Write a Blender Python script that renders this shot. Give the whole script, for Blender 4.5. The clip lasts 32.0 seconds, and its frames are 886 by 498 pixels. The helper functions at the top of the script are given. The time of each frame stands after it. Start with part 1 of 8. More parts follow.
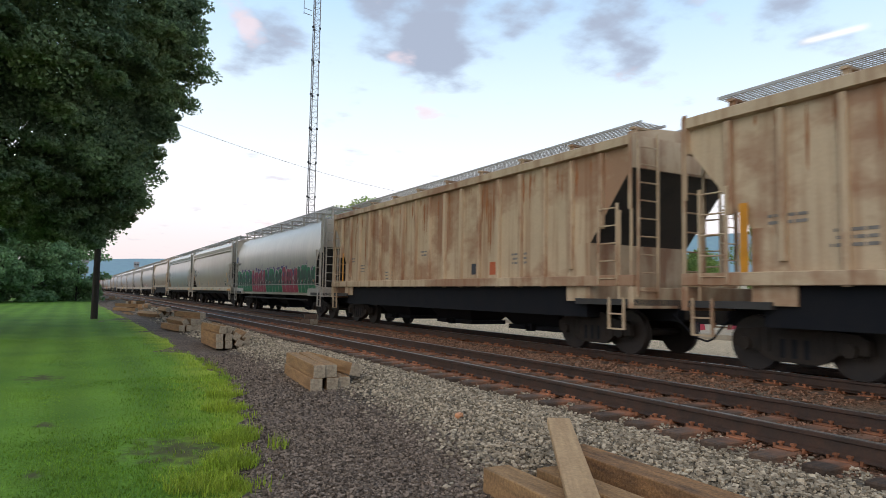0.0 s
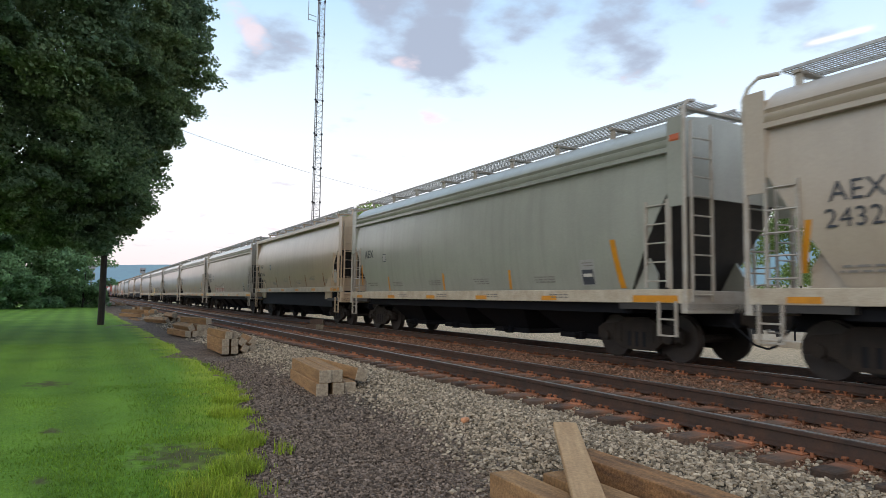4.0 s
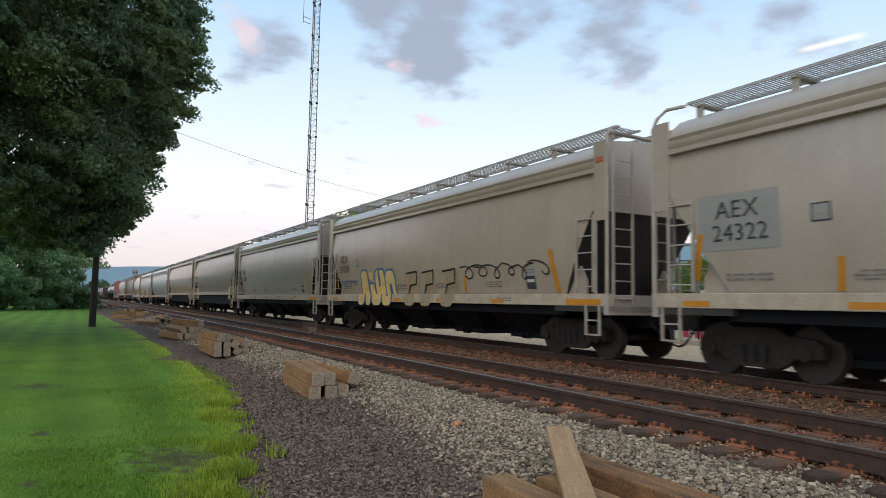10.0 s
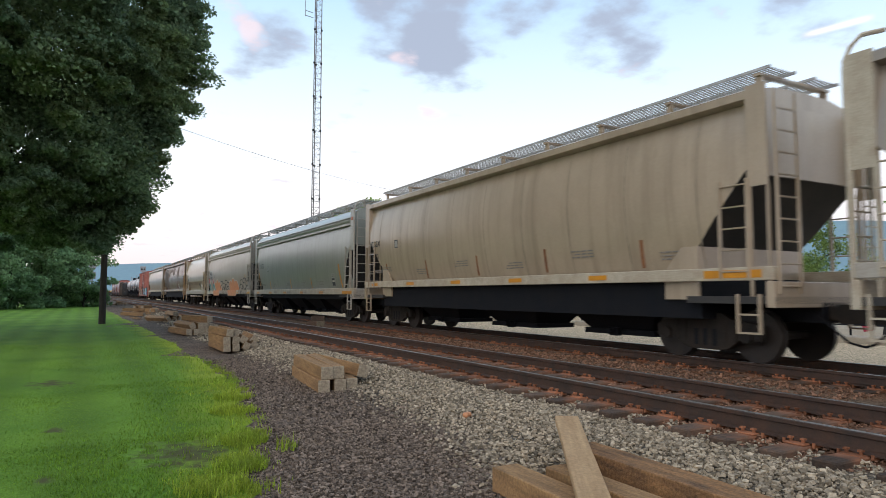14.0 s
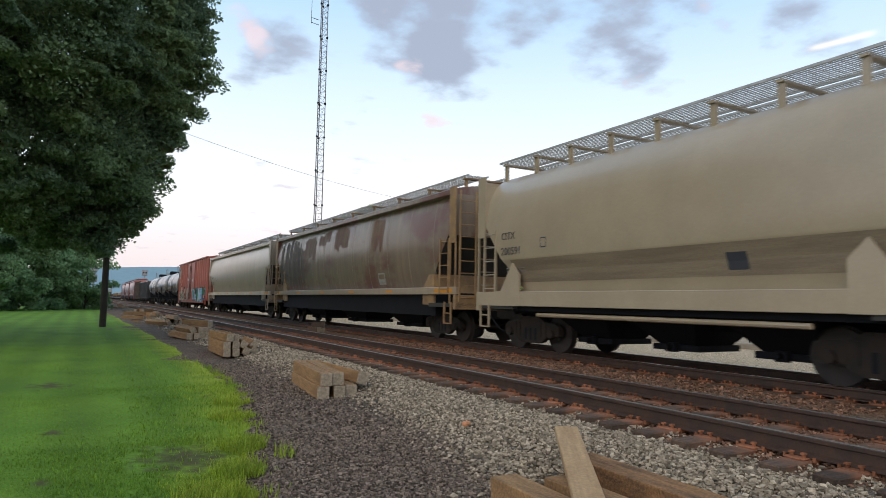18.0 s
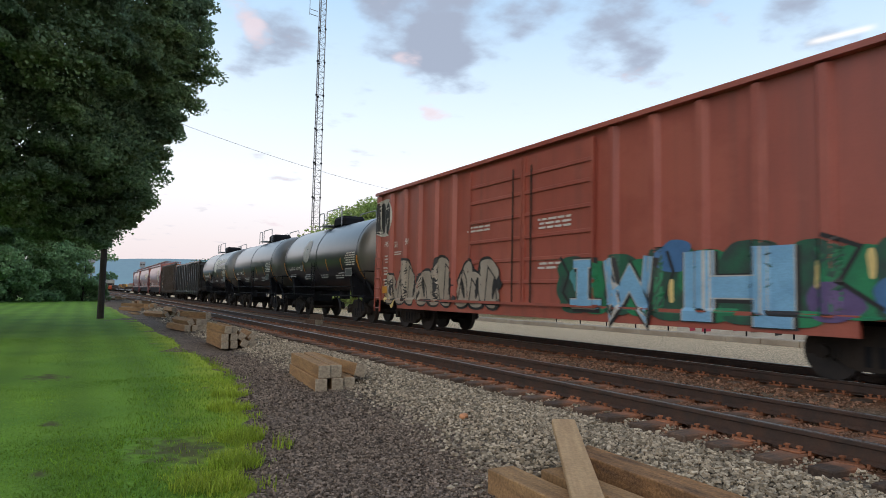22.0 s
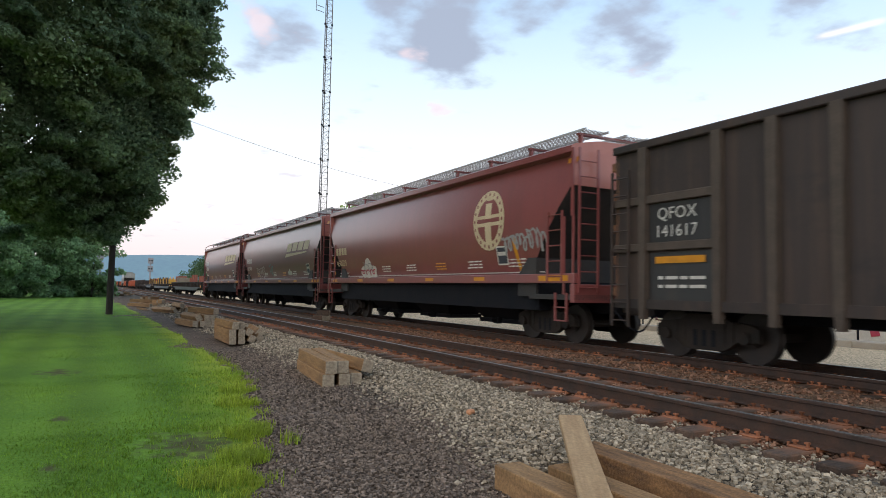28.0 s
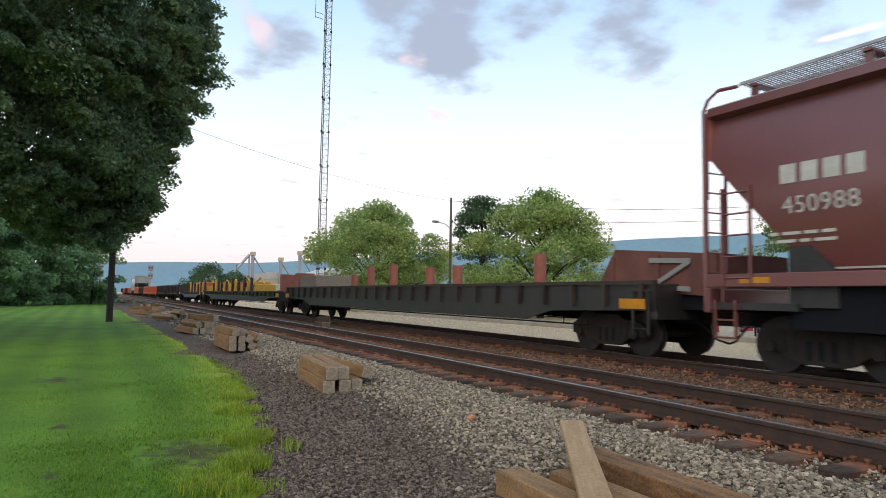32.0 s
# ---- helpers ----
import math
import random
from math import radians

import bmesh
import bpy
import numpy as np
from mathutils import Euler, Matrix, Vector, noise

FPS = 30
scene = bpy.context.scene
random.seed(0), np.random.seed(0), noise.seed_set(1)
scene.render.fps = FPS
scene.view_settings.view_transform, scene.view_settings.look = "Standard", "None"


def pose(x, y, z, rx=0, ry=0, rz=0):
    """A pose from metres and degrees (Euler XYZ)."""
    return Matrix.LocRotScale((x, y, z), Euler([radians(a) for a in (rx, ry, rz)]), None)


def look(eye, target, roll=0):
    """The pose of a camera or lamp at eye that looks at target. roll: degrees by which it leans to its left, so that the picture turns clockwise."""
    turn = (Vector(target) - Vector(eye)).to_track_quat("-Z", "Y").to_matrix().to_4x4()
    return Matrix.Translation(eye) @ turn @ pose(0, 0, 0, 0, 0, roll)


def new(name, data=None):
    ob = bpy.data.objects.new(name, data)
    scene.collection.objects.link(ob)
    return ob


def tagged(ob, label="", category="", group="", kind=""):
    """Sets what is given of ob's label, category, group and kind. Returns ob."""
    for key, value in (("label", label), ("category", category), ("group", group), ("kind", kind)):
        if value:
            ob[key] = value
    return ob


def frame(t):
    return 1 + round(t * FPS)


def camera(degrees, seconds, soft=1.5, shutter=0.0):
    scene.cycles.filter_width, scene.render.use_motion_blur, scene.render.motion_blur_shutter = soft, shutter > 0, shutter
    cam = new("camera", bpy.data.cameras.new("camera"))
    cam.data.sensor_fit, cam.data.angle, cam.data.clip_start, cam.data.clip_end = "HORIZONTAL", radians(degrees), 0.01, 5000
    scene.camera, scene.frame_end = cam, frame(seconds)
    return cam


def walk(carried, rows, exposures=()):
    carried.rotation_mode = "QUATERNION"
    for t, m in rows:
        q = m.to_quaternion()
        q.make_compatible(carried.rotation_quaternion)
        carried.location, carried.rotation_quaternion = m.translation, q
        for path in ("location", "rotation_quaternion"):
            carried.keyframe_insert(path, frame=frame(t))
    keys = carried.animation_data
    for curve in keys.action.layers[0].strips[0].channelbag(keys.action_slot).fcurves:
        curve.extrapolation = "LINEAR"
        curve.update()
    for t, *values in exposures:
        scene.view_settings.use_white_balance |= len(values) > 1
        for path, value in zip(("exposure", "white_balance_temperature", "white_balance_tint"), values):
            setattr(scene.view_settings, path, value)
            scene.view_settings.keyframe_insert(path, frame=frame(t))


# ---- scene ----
import itertools

# World: x across the tracks (to the right), y along them (away), z up. z = 0 is the gravel lot.
ZR = 0.45                      # top of the rails
EYE = (0.0, 0.0, ZR + 1.187)   # the camera is held at one spot and sways a little


def aim(yaw, pitch):
    a, b = radians(yaw), radians(pitch)
    return (EYE[0] + math.sin(a) * math.cos(b), EYE[1] + math.cos(a) * math.cos(b), EYE[2] + math.sin(b))


cam = camera(68.8, 32.0, soft=0.8, shutter=0.16)
# seconds, heading from the tracks, tilt, lean
PATH = [
    (0, 29.55, 4.01, 1.07), (0.5, 29.67, 4.08, 0.97), (1, 29.63, 4.16, 1.02), (1.5, 29.57, 4.26, 1.18), (2, 29.52, 4.30, 1.01),
    (2.5, 29.47, 4.34, 1.06), (3, 29.34, 4.34, 1.00), (3.5, 29.21, 4.35, 0.93), (5.5, 28.85, 4.58, 0.46), (6, 28.81, 4.52, 0.60),
    (6.5, 29.06, 4.50, -0.05), (7, 29.40, 4.53, 0.77), (7.5, 29.29, 4.75, 1.05), (8, 29.32, 4.79, 0.99), (8.5, 29.34, 4.75, 0.94),
    (9, 29.44, 4.65, 1.03), (9.5, 29.62, 4.67, 1.04), (10, 29.64, 4.69, 1.05), (10.5, 29.58, 4.77, 1.12), (11, 29.34, 4.77, 1.05),
    (11.5, 29.64, 4.72, 0.33), (12, 29.68, 4.51, 0.27), (12.5, 29.66, 4.24, 0.24), (13, 29.40, 4.03, 0.15), (13.5, 29.29, 3.96, 0.16),
    (14, 29.09, 3.98, 0.15), (14.5, 28.97, 4.00, 0.22), (16.5, 29.13, 4.47, 1.19), (17, 29.13, 4.46, 1.39), (17.5, 29.11, 4.45, 1.32),
    (18, 28.93, 4.69, 1.03), (18.5, 29.00, 4.70, 0.28), (19, 29.11, 4.66, 0.17), (19.5, 29.08, 4.50, 0.47), (20, 29.16, 4.19, 0.64),
    (20.5, 29.13, 4.05, 0.81), (21, 29.09, 3.99, 1.05), (21.5, 29.09, 4.03, 1.18), (22, 29.11, 4.06, 1.22), (22.5, 29.00, 4.11, 1.31),
    (23, 28.91, 4.12, 1.40), (23.5, 28.87, 4.16, 1.38), (24, 28.87, 4.19, 1.41), (24.5, 28.84, 4.33, 1.05), (25, 28.83, 4.32, 0.46),
    (25.5, 28.47, 4.19, 0.54), (27.5, 28.44, 3.86, 0.97), (28, 28.52, 3.69, 1.22), (28.5, 28.49, 3.73, 1.17), (29, 28.54, 3.75, 1.14),
    (29.5, 28.57, 3.87, 1.24), (30, 28.71, 3.97, 1.17), (30.5, 28.74, 4.05, 1.14), (31, 28.69, 4.12, 1.10), (31.5, 28.67, 4.13, 0.97),
    (32, 28.51, 4.18, 0.92),
]
# the camera's own exposure drifts as light and dark cars go by
EXPOSURES = [(0, 0.08), (1, 0.08), (2, -0.02), (3, 0.14), (4, 0.14), (6, 0.12), (9, -0.06), (10, -0.02), (11, 0.0), (13, 0.23), (14, 0.18), (18, 0.06), (20, 0.12), (21, 0.16), (22, -0.02), (23, 0.04), (25, 0.06), (28, 0.12), (29, 0.22), (30, 0.26), (31, 0.26), (32, 0.14)]
walk(cam, [(t, look(EYE, aim(yaw, tilt), lean)) for t, yaw, tilt, lean in PATH], EXPOSURES)

# ---- sky and light ----
SUN_EL, SUN_AZ = 38.0, 232.0    # soft light through thin cloud, from behind the camera


def make_world():
    w = bpy.data.worlds.new("sky")
    scene.world = w
    w.use_nodes = True
    nt = w.node_tree
    n, l = nt.nodes, nt.links
    n.clear()
    out = n.new("ShaderNodeOutputWorld")
    bg = n.new("ShaderNodeBackground")
    sky = n.new("ShaderNodeTexSky")
    sky.sky_type, sky.sun_disc = "NISHITA", False
    sky.sun_elevation, sky.sun_rotation = radians(SUN_EL), radians(SUN_AZ)
    sky.air_density, sky.dust_density, sky.ozone_density = 1.0, 2.0, 2.0
    tc = n.new("ShaderNodeTexCoord")
    sep = n.new("ShaderNodeSeparateXYZ")
    l.new(tc.outputs["Generated"], sep.inputs[0])
    # clear air: pink-white at the horizon, blue above
    ramp = n.new("ShaderNodeValToRGB")
    e = ramp.color_ramp.elements
    e[0].position, e[0].color = 0.0, (0.78, 0.66, 0.68, 1)
    e[1].position, e[1].color = 1.0, (0.36, 0.43, 0.54, 1)
    for p, c in ((0.07, (0.86, 0.77, 0.78)), (0.16, (0.94, 0.945, 0.985)), (0.26, (0.77, 0.89, 1.0)), (0.42, (0.48, 0.69, 0.93))):
        k = e.new(p)
        k.color = (*c, 1)
    l.new(sep.outputs["Z"], ramp.inputs[0])
    # clouds: noise on a flat layer overhead
    div = n.new("ShaderNodeVectorMath")
    div.operation = "DIVIDE"
    zz = n.new("ShaderNodeMath")
    zz.operation = "ADD"
    zz.inputs[1].default_value = 0.12
    l.new(sep.outputs["Z"], zz.inputs[0])
    comb = n.new("ShaderNodeCombineXYZ")
    for i in range(3):
        l.new(zz.outputs[0], comb.inputs[i])
    l.new(tc.outputs["Generated"], div.inputs[0])
    l.new(comb.outputs[0], div.inputs[1])
    noi = n.new("ShaderNodeTexNoise")
    noi.inputs["Scale"].default_value = 5.0
    noi.inputs["Detail"].default_value = 9
    noi.inputs["Roughness"].default_value = 0.52
    mp = n.new("ShaderNodeMapping")
    mp.inputs["Location"].default_value = CLOUD_SHIFT
    l.new(div.outputs[0], mp.inputs[0])
    l.new(mp.outputs[0], noi.inputs["Vector"])
    # the larger cloud banks, each round its own direction, broken up by the noise
    total = None
    for c, size, gain in CLOUD_BANKS:
        dot = n.new("ShaderNodeVectorMath")
        dot.operation = "DOT_PRODUCT"
        dot.inputs[1].default_value = Vector(c).normalized()
        l.new(tc.outputs["Generated"], dot.inputs[0])
        mr = n.new("ShaderNodeMapRange")
        mr.interpolation_type = "SMOOTHSTEP"
        mr.inputs[1].default_value, mr.inputs[2].default_value = math.cos(radians(size)), 1.0
        mr.inputs[3].default_value, mr.inputs[4].default_value = 0.0, gain
        l.new(dot.outputs["Value"], mr.inputs[0])
        if total is None:
            total = mr.outputs[0]
        else:
            ad = n.new("ShaderNodeMath")
            ad.operation = "ADD"
            l.new(total, ad.inputs[0])
            l.new(mr.outputs[0], ad.inputs[1])
            total = ad.outputs[0]
    mass = n.new("ShaderNodeMath")
    mass.operation = "ADD"
    crisp = n.new("ShaderNodeMath")
    crisp.operation = "MULTIPLY_ADD"
    crisp.inputs[1].default_value, crisp.inputs[2].default_value = 2.0, -0.5
    l.new(noi.outputs["Fac"], crisp.inputs[0])
    l.new(crisp.outputs[0], mass.inputs[0])
    l.new(total, mass.inputs[1])
    fac = n.new("ShaderNodeMapRange")
    fac.interpolation_type = "SMOOTHSTEP"
    fac.inputs[1].default_value, fac.inputs[2].default_value, fac.inputs[4].default_value = 0.70, 1.32, 0.97
    l.new(mass.outputs[0], fac.inputs[0])
    mix = n.new("ShaderNodeMixRGB")
    mix.inputs[2].default_value = (0.36, 0.41, 0.52, 1)
    l.new(fac.outputs[0], mix.inputs[0])
    l.new(ramp.outputs[0], mix.inputs[1])
    # cloud puffs that catch the low sun, and one thin bright streak
    puffs = None
    for c, size, gain in LIT_PUFFS:
        dot = n.new("ShaderNodeVectorMath")
        dot.operation = "DOT_PRODUCT"
        dot.inputs[1].default_value = Vector(c).normalized()
        l.new(tc.outputs["Generated"], dot.inputs[0])
        mr = n.new("ShaderNodeMapRange")
        mr.interpolation_type = "SMOOTHSTEP"
        mr.inputs[1].default_value, mr.inputs[2].default_value = math.cos(radians(size)), 1.0
        mr.inputs[4].default_value = gain
        l.new(dot.outputs["Value"], mr.inputs[0])
        if puffs is None:
            puffs = mr.outputs[0]
        else:
            ad = n.new("ShaderNodeMath")
            ad.operation = "ADD"
            l.new(puffs, ad.inputs[0])
            l.new(mr.outputs[0], ad.inputs[1])
            puffs = ad.outputs[0]
    pm = n.new("ShaderNodeMath")
    pm.operation = "ADD"
    l.new(crisp.outputs[0], pm.inputs[0])
    l.new(puffs, pm.inputs[1])
    pf = n.new("ShaderNodeMapRange")
    pf.interpolation_type = "SMOOTHSTEP"
    pf.inputs[1].default_value, pf.inputs[2].default_value, pf.inputs[4].default_value = 0.80, 1.2, 0.75
    l.new(pm.outputs[0], pf.inputs[0])
    pink = n.new("ShaderNodeMixRGB")
    pink.inputs[2].default_value = (0.84, 0.70, 0.74, 1)
    l.new(pf.outputs[0], pink.inputs[0])
    l.new(mix.outputs[0], pink.inputs[1])
    sa, sb = Vector(STREAK[0]), Vector(STREAK[1])
    across = n.new("ShaderNodeVectorMath")
    across.operation = "DOT_PRODUCT"
    across.inputs[1].default_value = sa.cross(sb).normalized()
    along = n.new("ShaderNodeVectorMath")
    along.operation = "DOT_PRODUCT"
    along.inputs[1].default_value = (sa + sb).normalized()
    ab = n.new("ShaderNodeMath")
    ab.operation = "ABSOLUTE"
    s1 = n.new("ShaderNodeMapRange")
    s1.interpolation_type = "SMOOTHSTEP"
    s1.inputs[1].default_value, s1.inputs[2].default_value, s1.inputs[3].default_value, s1.inputs[4].default_value = 0.0, 0.0062, 0.9, 0.0
    s2 = n.new("ShaderNodeMapRange")
    s2.interpolation_type = "SMOOTHSTEP"
    s2.inputs[1].default_value, s2.inputs[2].default_value = math.cos(sa.angle(sb) * 0.62), math.cos(sa.angle(sb) * 0.30)
    sm = n.new("ShaderNodeMath")
    sm.operation = "MULTIPLY"
    l.new(tc.outputs["Generated"], across.inputs[0])
    l.new(tc.outputs["Generated"], along.inputs[0])
    l.new(across.outputs["Value"], ab.inputs[0])
    l.new(ab.outputs[0], s1.inputs[0])
    l.new(along.outputs["Value"], s2.inputs[0])
    l.new(s1.outputs[0], sm.inputs[0])
    l.new(s2.outputs[0], sm.inputs[1])
    mix = n.new("ShaderNodeMixRGB")
    mix.inputs[2].default_value = (1.0, 0.98, 0.97, 1)
    l.new(sm.outputs[0], mix.inputs[0])
    l.new(pink.outputs[0], mix.inputs[1])
    # the physical sky tints the whole dome
    add = n.new("ShaderNodeMixRGB")
    add.blend_type = "ADD"
    add.inputs[0].default_value = 0.006
    l.new(mix.outputs[0], add.inputs[1])
    l.new(sky.outputs[0], add.inputs[2])
    l.new(add.outputs[0], bg.inputs[0])
    bg.inputs[1].default_value = 1.11
    l.new(bg.outputs[0], out.inputs[0])


CLOUD_SHIFT = (0.0, 0.0, 0.0)
# direction, angular size, weight
CLOUD_BANKS = (((0.405, 0.821, 0.415), 6.5, 0.46), ((0.475, 0.79, 0.39), 6.0, 0.44), ((0.446, 0.826, 0.352), 4.2, 0.34), ((0.205, 0.913, 0.36), 5.0, 0.36), ((0.592, 0.69, 0.43), 6.5, 0.40), ((0.66, 0.64, 0.40), 6.0, 0.36), ((0.535, 0.74, 0.42), 4.0, 0.22), ((0.679, 0.645, 0.365), 3.2, 0.24), ((0.789, 0.496, 0.361), 3.6, 0.34), ((0.80, 0.46, 0.40), 6.0, 0.28),
               ((0.50, 0.82, 0.30), 2.5, 0.18), ((0.622, 0.704, 0.34), 2.4, 0.24), ((0.354, 0.887, 0.295), 1.8, 0.2), ((0.30, 0.80, 0.55), 16.0, 0.25), ((-0.5, 0.6, 0.6), 25.0, 0.2), ((0.7, 0.2, 0.65), 20.0, 0.2), ((-0.3, -0.7, 0.55), 35.0, 0.2))
LIT_PUFFS = (((0.172, 0.905, 0.385), 2.6, 0.46), ((0.20, 0.905, 0.36), 1.6, 0.30), ((0.405, 0.845, 0.345), 1.8, 0.34), ((0.453, 0.846, 0.281), 2.0, 0.36), ((0.71, 0.69, 0.125), 4.5, 0.26), ((0.77, 0.63, 0.115), 4.0, 0.22), ((0.27, 0.957, 0.10), 3.5, 0.24))
STREAK = ((0.807, 0.4858, 0.3359), (0.8389, 0.4233, 0.3422))
make_world()
sun = new("sun", bpy.data.lights.new("sun", "SUN"))
sun.data.energy, sun.data.angle, sun.data.color = 1.0, radians(50), (1.0, 0.82, 0.58)
_a, _e = radians(SUN_AZ), radians(SUN_EL)
sun.matrix_basis = look((math.sin(_a) * math.cos(_e) * 50, math.cos(_a) * math.cos(_e) * 50, math.sin(_e) * 50), (0, 0, 0))


# ---- materials ----
def mat(name, color, rough=0.7, metal=0.0, c2=None, scale=4.0, amount=0.5, fine=0.15, fine_scale=40.0, bump=0.0, bump_scale=60.0, stretch=(1, 1, 1), spec=0.5, vary=0.0, island=0.0):
    """A worn surface: two colours mixed by coarse noise, fine grain on top, relief."""
    m = bpy.data.materials.new(name)
    m.use_nodes = True
    nt = m.node_tree
    n, l = nt.nodes, nt.links
    b = n["Principled BSDF"]
    b.inputs["Roughness"].default_value, b.inputs["Metallic"].default_value = rough, metal
    b.inputs["Specular IOR Level"].default_value = spec
    tc = n.new("ShaderNodeTexCoord")
    mp = n.new("ShaderNodeMapping")
    mp.inputs["Scale"].default_value = stretch
    l.new(tc.outputs["Object"], mp.inputs[0])
    no = n.new("ShaderNodeTexNoise")
    no.inputs["Scale"].default_value, no.inputs["Detail"].default_value, no.inputs["Roughness"].default_value = scale, 6, 0.6
    l.new(mp.outputs[0], no.inputs["Vector"])
    rp = n.new("ShaderNodeValToRGB")
    rp.color_ramp.elements[0].position, rp.color_ramp.elements[1].position = 0.5 - 0.25 * (1 - amount) - 0.05, 0.72 - 0.15 * amount
    mx = n.new("ShaderNodeMixRGB")
    mx.inputs[1].default_value = (*color, 1)
    mx.inputs[2].default_value = (*(c2 or [c * 0.7 for c in color]), 1)
    l.new(no.outputs["Fac"], rp.inputs[0])
    fa = n.new("ShaderNodeMath")
    fa.operation = "MULTIPLY"
    fa.inputs[1].default_value = min(1.0, amount * 1.4)
    l.new(rp.outputs[0], fa.inputs[0])
    l.new(fa.outputs[0], mx.inputs[0])
    last = mx.outputs[0]
    if fine:
        nf = n.new("ShaderNodeTexNoise")
        nf.inputs["Scale"].default_value, nf.inputs["Detail"].default_value = fine_scale, 3
        l.new(tc.outputs["Object"], nf.inputs["Vector"])
        mr = n.new("ShaderNodeMapRange")
        mr.inputs[1].default_value, mr.inputs[2].default_value = 0.3, 0.7
        mr.inputs[3].default_value, mr.inputs[4].default_value = 1 - fine, 1 + fine
        l.new(nf.outputs["Fac"], mr.inputs[0])
        mu = n.new("ShaderNodeVectorMath")
        mu.operation = "MULTIPLY"
        l.new(last, mu.inputs[0])
        l.new(mr.outputs[0], mu.inputs[1])
        last = mu.outputs[0]
    if vary or island:
        src = n.new("ShaderNodeObjectInfo").outputs["Random"] if vary else n.new("ShaderNodeNewGeometry").outputs["Random Per Island"]
        mr = n.new("ShaderNodeMapRange")
        v = vary or island
        mr.inputs[3].default_value, mr.inputs[4].default_value = 1 - v, 1 + v
        l.new(src, mr.inputs[0])
        mu = n.new("ShaderNodeVectorMath")
        mu.operation = "MULTIPLY"
        l.new(last, mu.inputs[0])
        l.new(mr.outputs[0], mu.inputs[1])
        last = mu.outputs[0]
    l.new(last, b.inputs["Base Color"])
    if bump:
        nb = n.new("ShaderNodeTexNoise")
        nb.inputs["Scale"].default_value, nb.inputs["Detail"].default_value = bump_scale, 4
        l.new(tc.outputs["Object"], nb.inputs["Vector"])
        bu = n.new("ShaderNodeBump")
        bu.inputs["Strength"].default_value, bu.inputs["Distance"].default_value = bump, 0.02
        l.new(nb.outputs["Fac"], bu.inputs["Height"])
        l.new(bu.outputs[0], b.inputs["Normal"])
    return m


def car_paint(name, color, streak, amount=0.5, rough=0.36, patch=None, patch_amount=0.0, coat=0.8):
    """Car paint with rain streaks that run down the side and, where worn, patches of another colour."""
    m = mat(name, color, rough=rough, c2=[c * 0.86 for c in color], scale=0.8, amount=0.6, fine=0.05, fine_scale=25, spec=0.5)
    nt = m.node_tree
    n, l = nt.nodes, nt.links
    b = n["Principled BSDF"]
    b.inputs["Coat Weight"].default_value, b.inputs["Coat Roughness"].default_value = coat, 0.26
    last = b.inputs["Base Color"].links[0].from_socket
    tc = n.new("ShaderNodeTexCoord")
    for k, (st, sc, col, am, lo, hi) in enumerate((((1.0, 2.2, 0.10), 1.6, streak, amount, 0.47, 0.75), ((1.0, 0.22, 0.35), 1.4, patch or streak, patch_amount, 0.5, 0.6))):
        if am <= 0:
            continue
        mp = n.new("ShaderNodeMapping")
        mp.inputs["Scale"].default_value = st
        mp.inputs["Location"].default_value = (k * 3.0, k * 7.0, 0)
        oi = n.new("ShaderNodeObjectInfo")
        ad = n.new("ShaderNodeVectorMath")
        ad.operation = "ADD"
        sc10 = n.new("ShaderNodeMath")
        sc10.operation = "MULTIPLY"
        sc10.inputs[1].default_value = 40.0
        l.new(oi.outputs["Random"], sc10.inputs[0])
        l.new(tc.outputs["Object"], mp.inputs[0])
        l.new(mp.outputs[0], ad.inputs[0])
        l.new(sc10.outputs[0], ad.inputs[1])
        no = n.new("ShaderNodeTexNoise")
        no.inputs["Scale"].default_value, no.inputs["Detail"].default_value, no.inputs["Roughness"].default_value = sc, 7, 0.62
        l.new(ad.outputs[0], no.inputs["Vector"])
        mr = n.new("ShaderNodeMapRange")
        mr.inputs[1].default_value, mr.inputs[2].default_value, mr.inputs[4].default_value = lo, hi, am
        l.new(no.outputs["Fac"], mr.inputs[0])
        mx = n.new("ShaderNodeMixRGB")
        mx.inputs[2].default_value = (*col, 1)
        l.new(mr.outputs[0], mx.inputs[0])
        l.new(last, mx.inputs[1])
        last = mx.outputs[0]
    l.new(last, b.inputs["Base Color"])
    return m


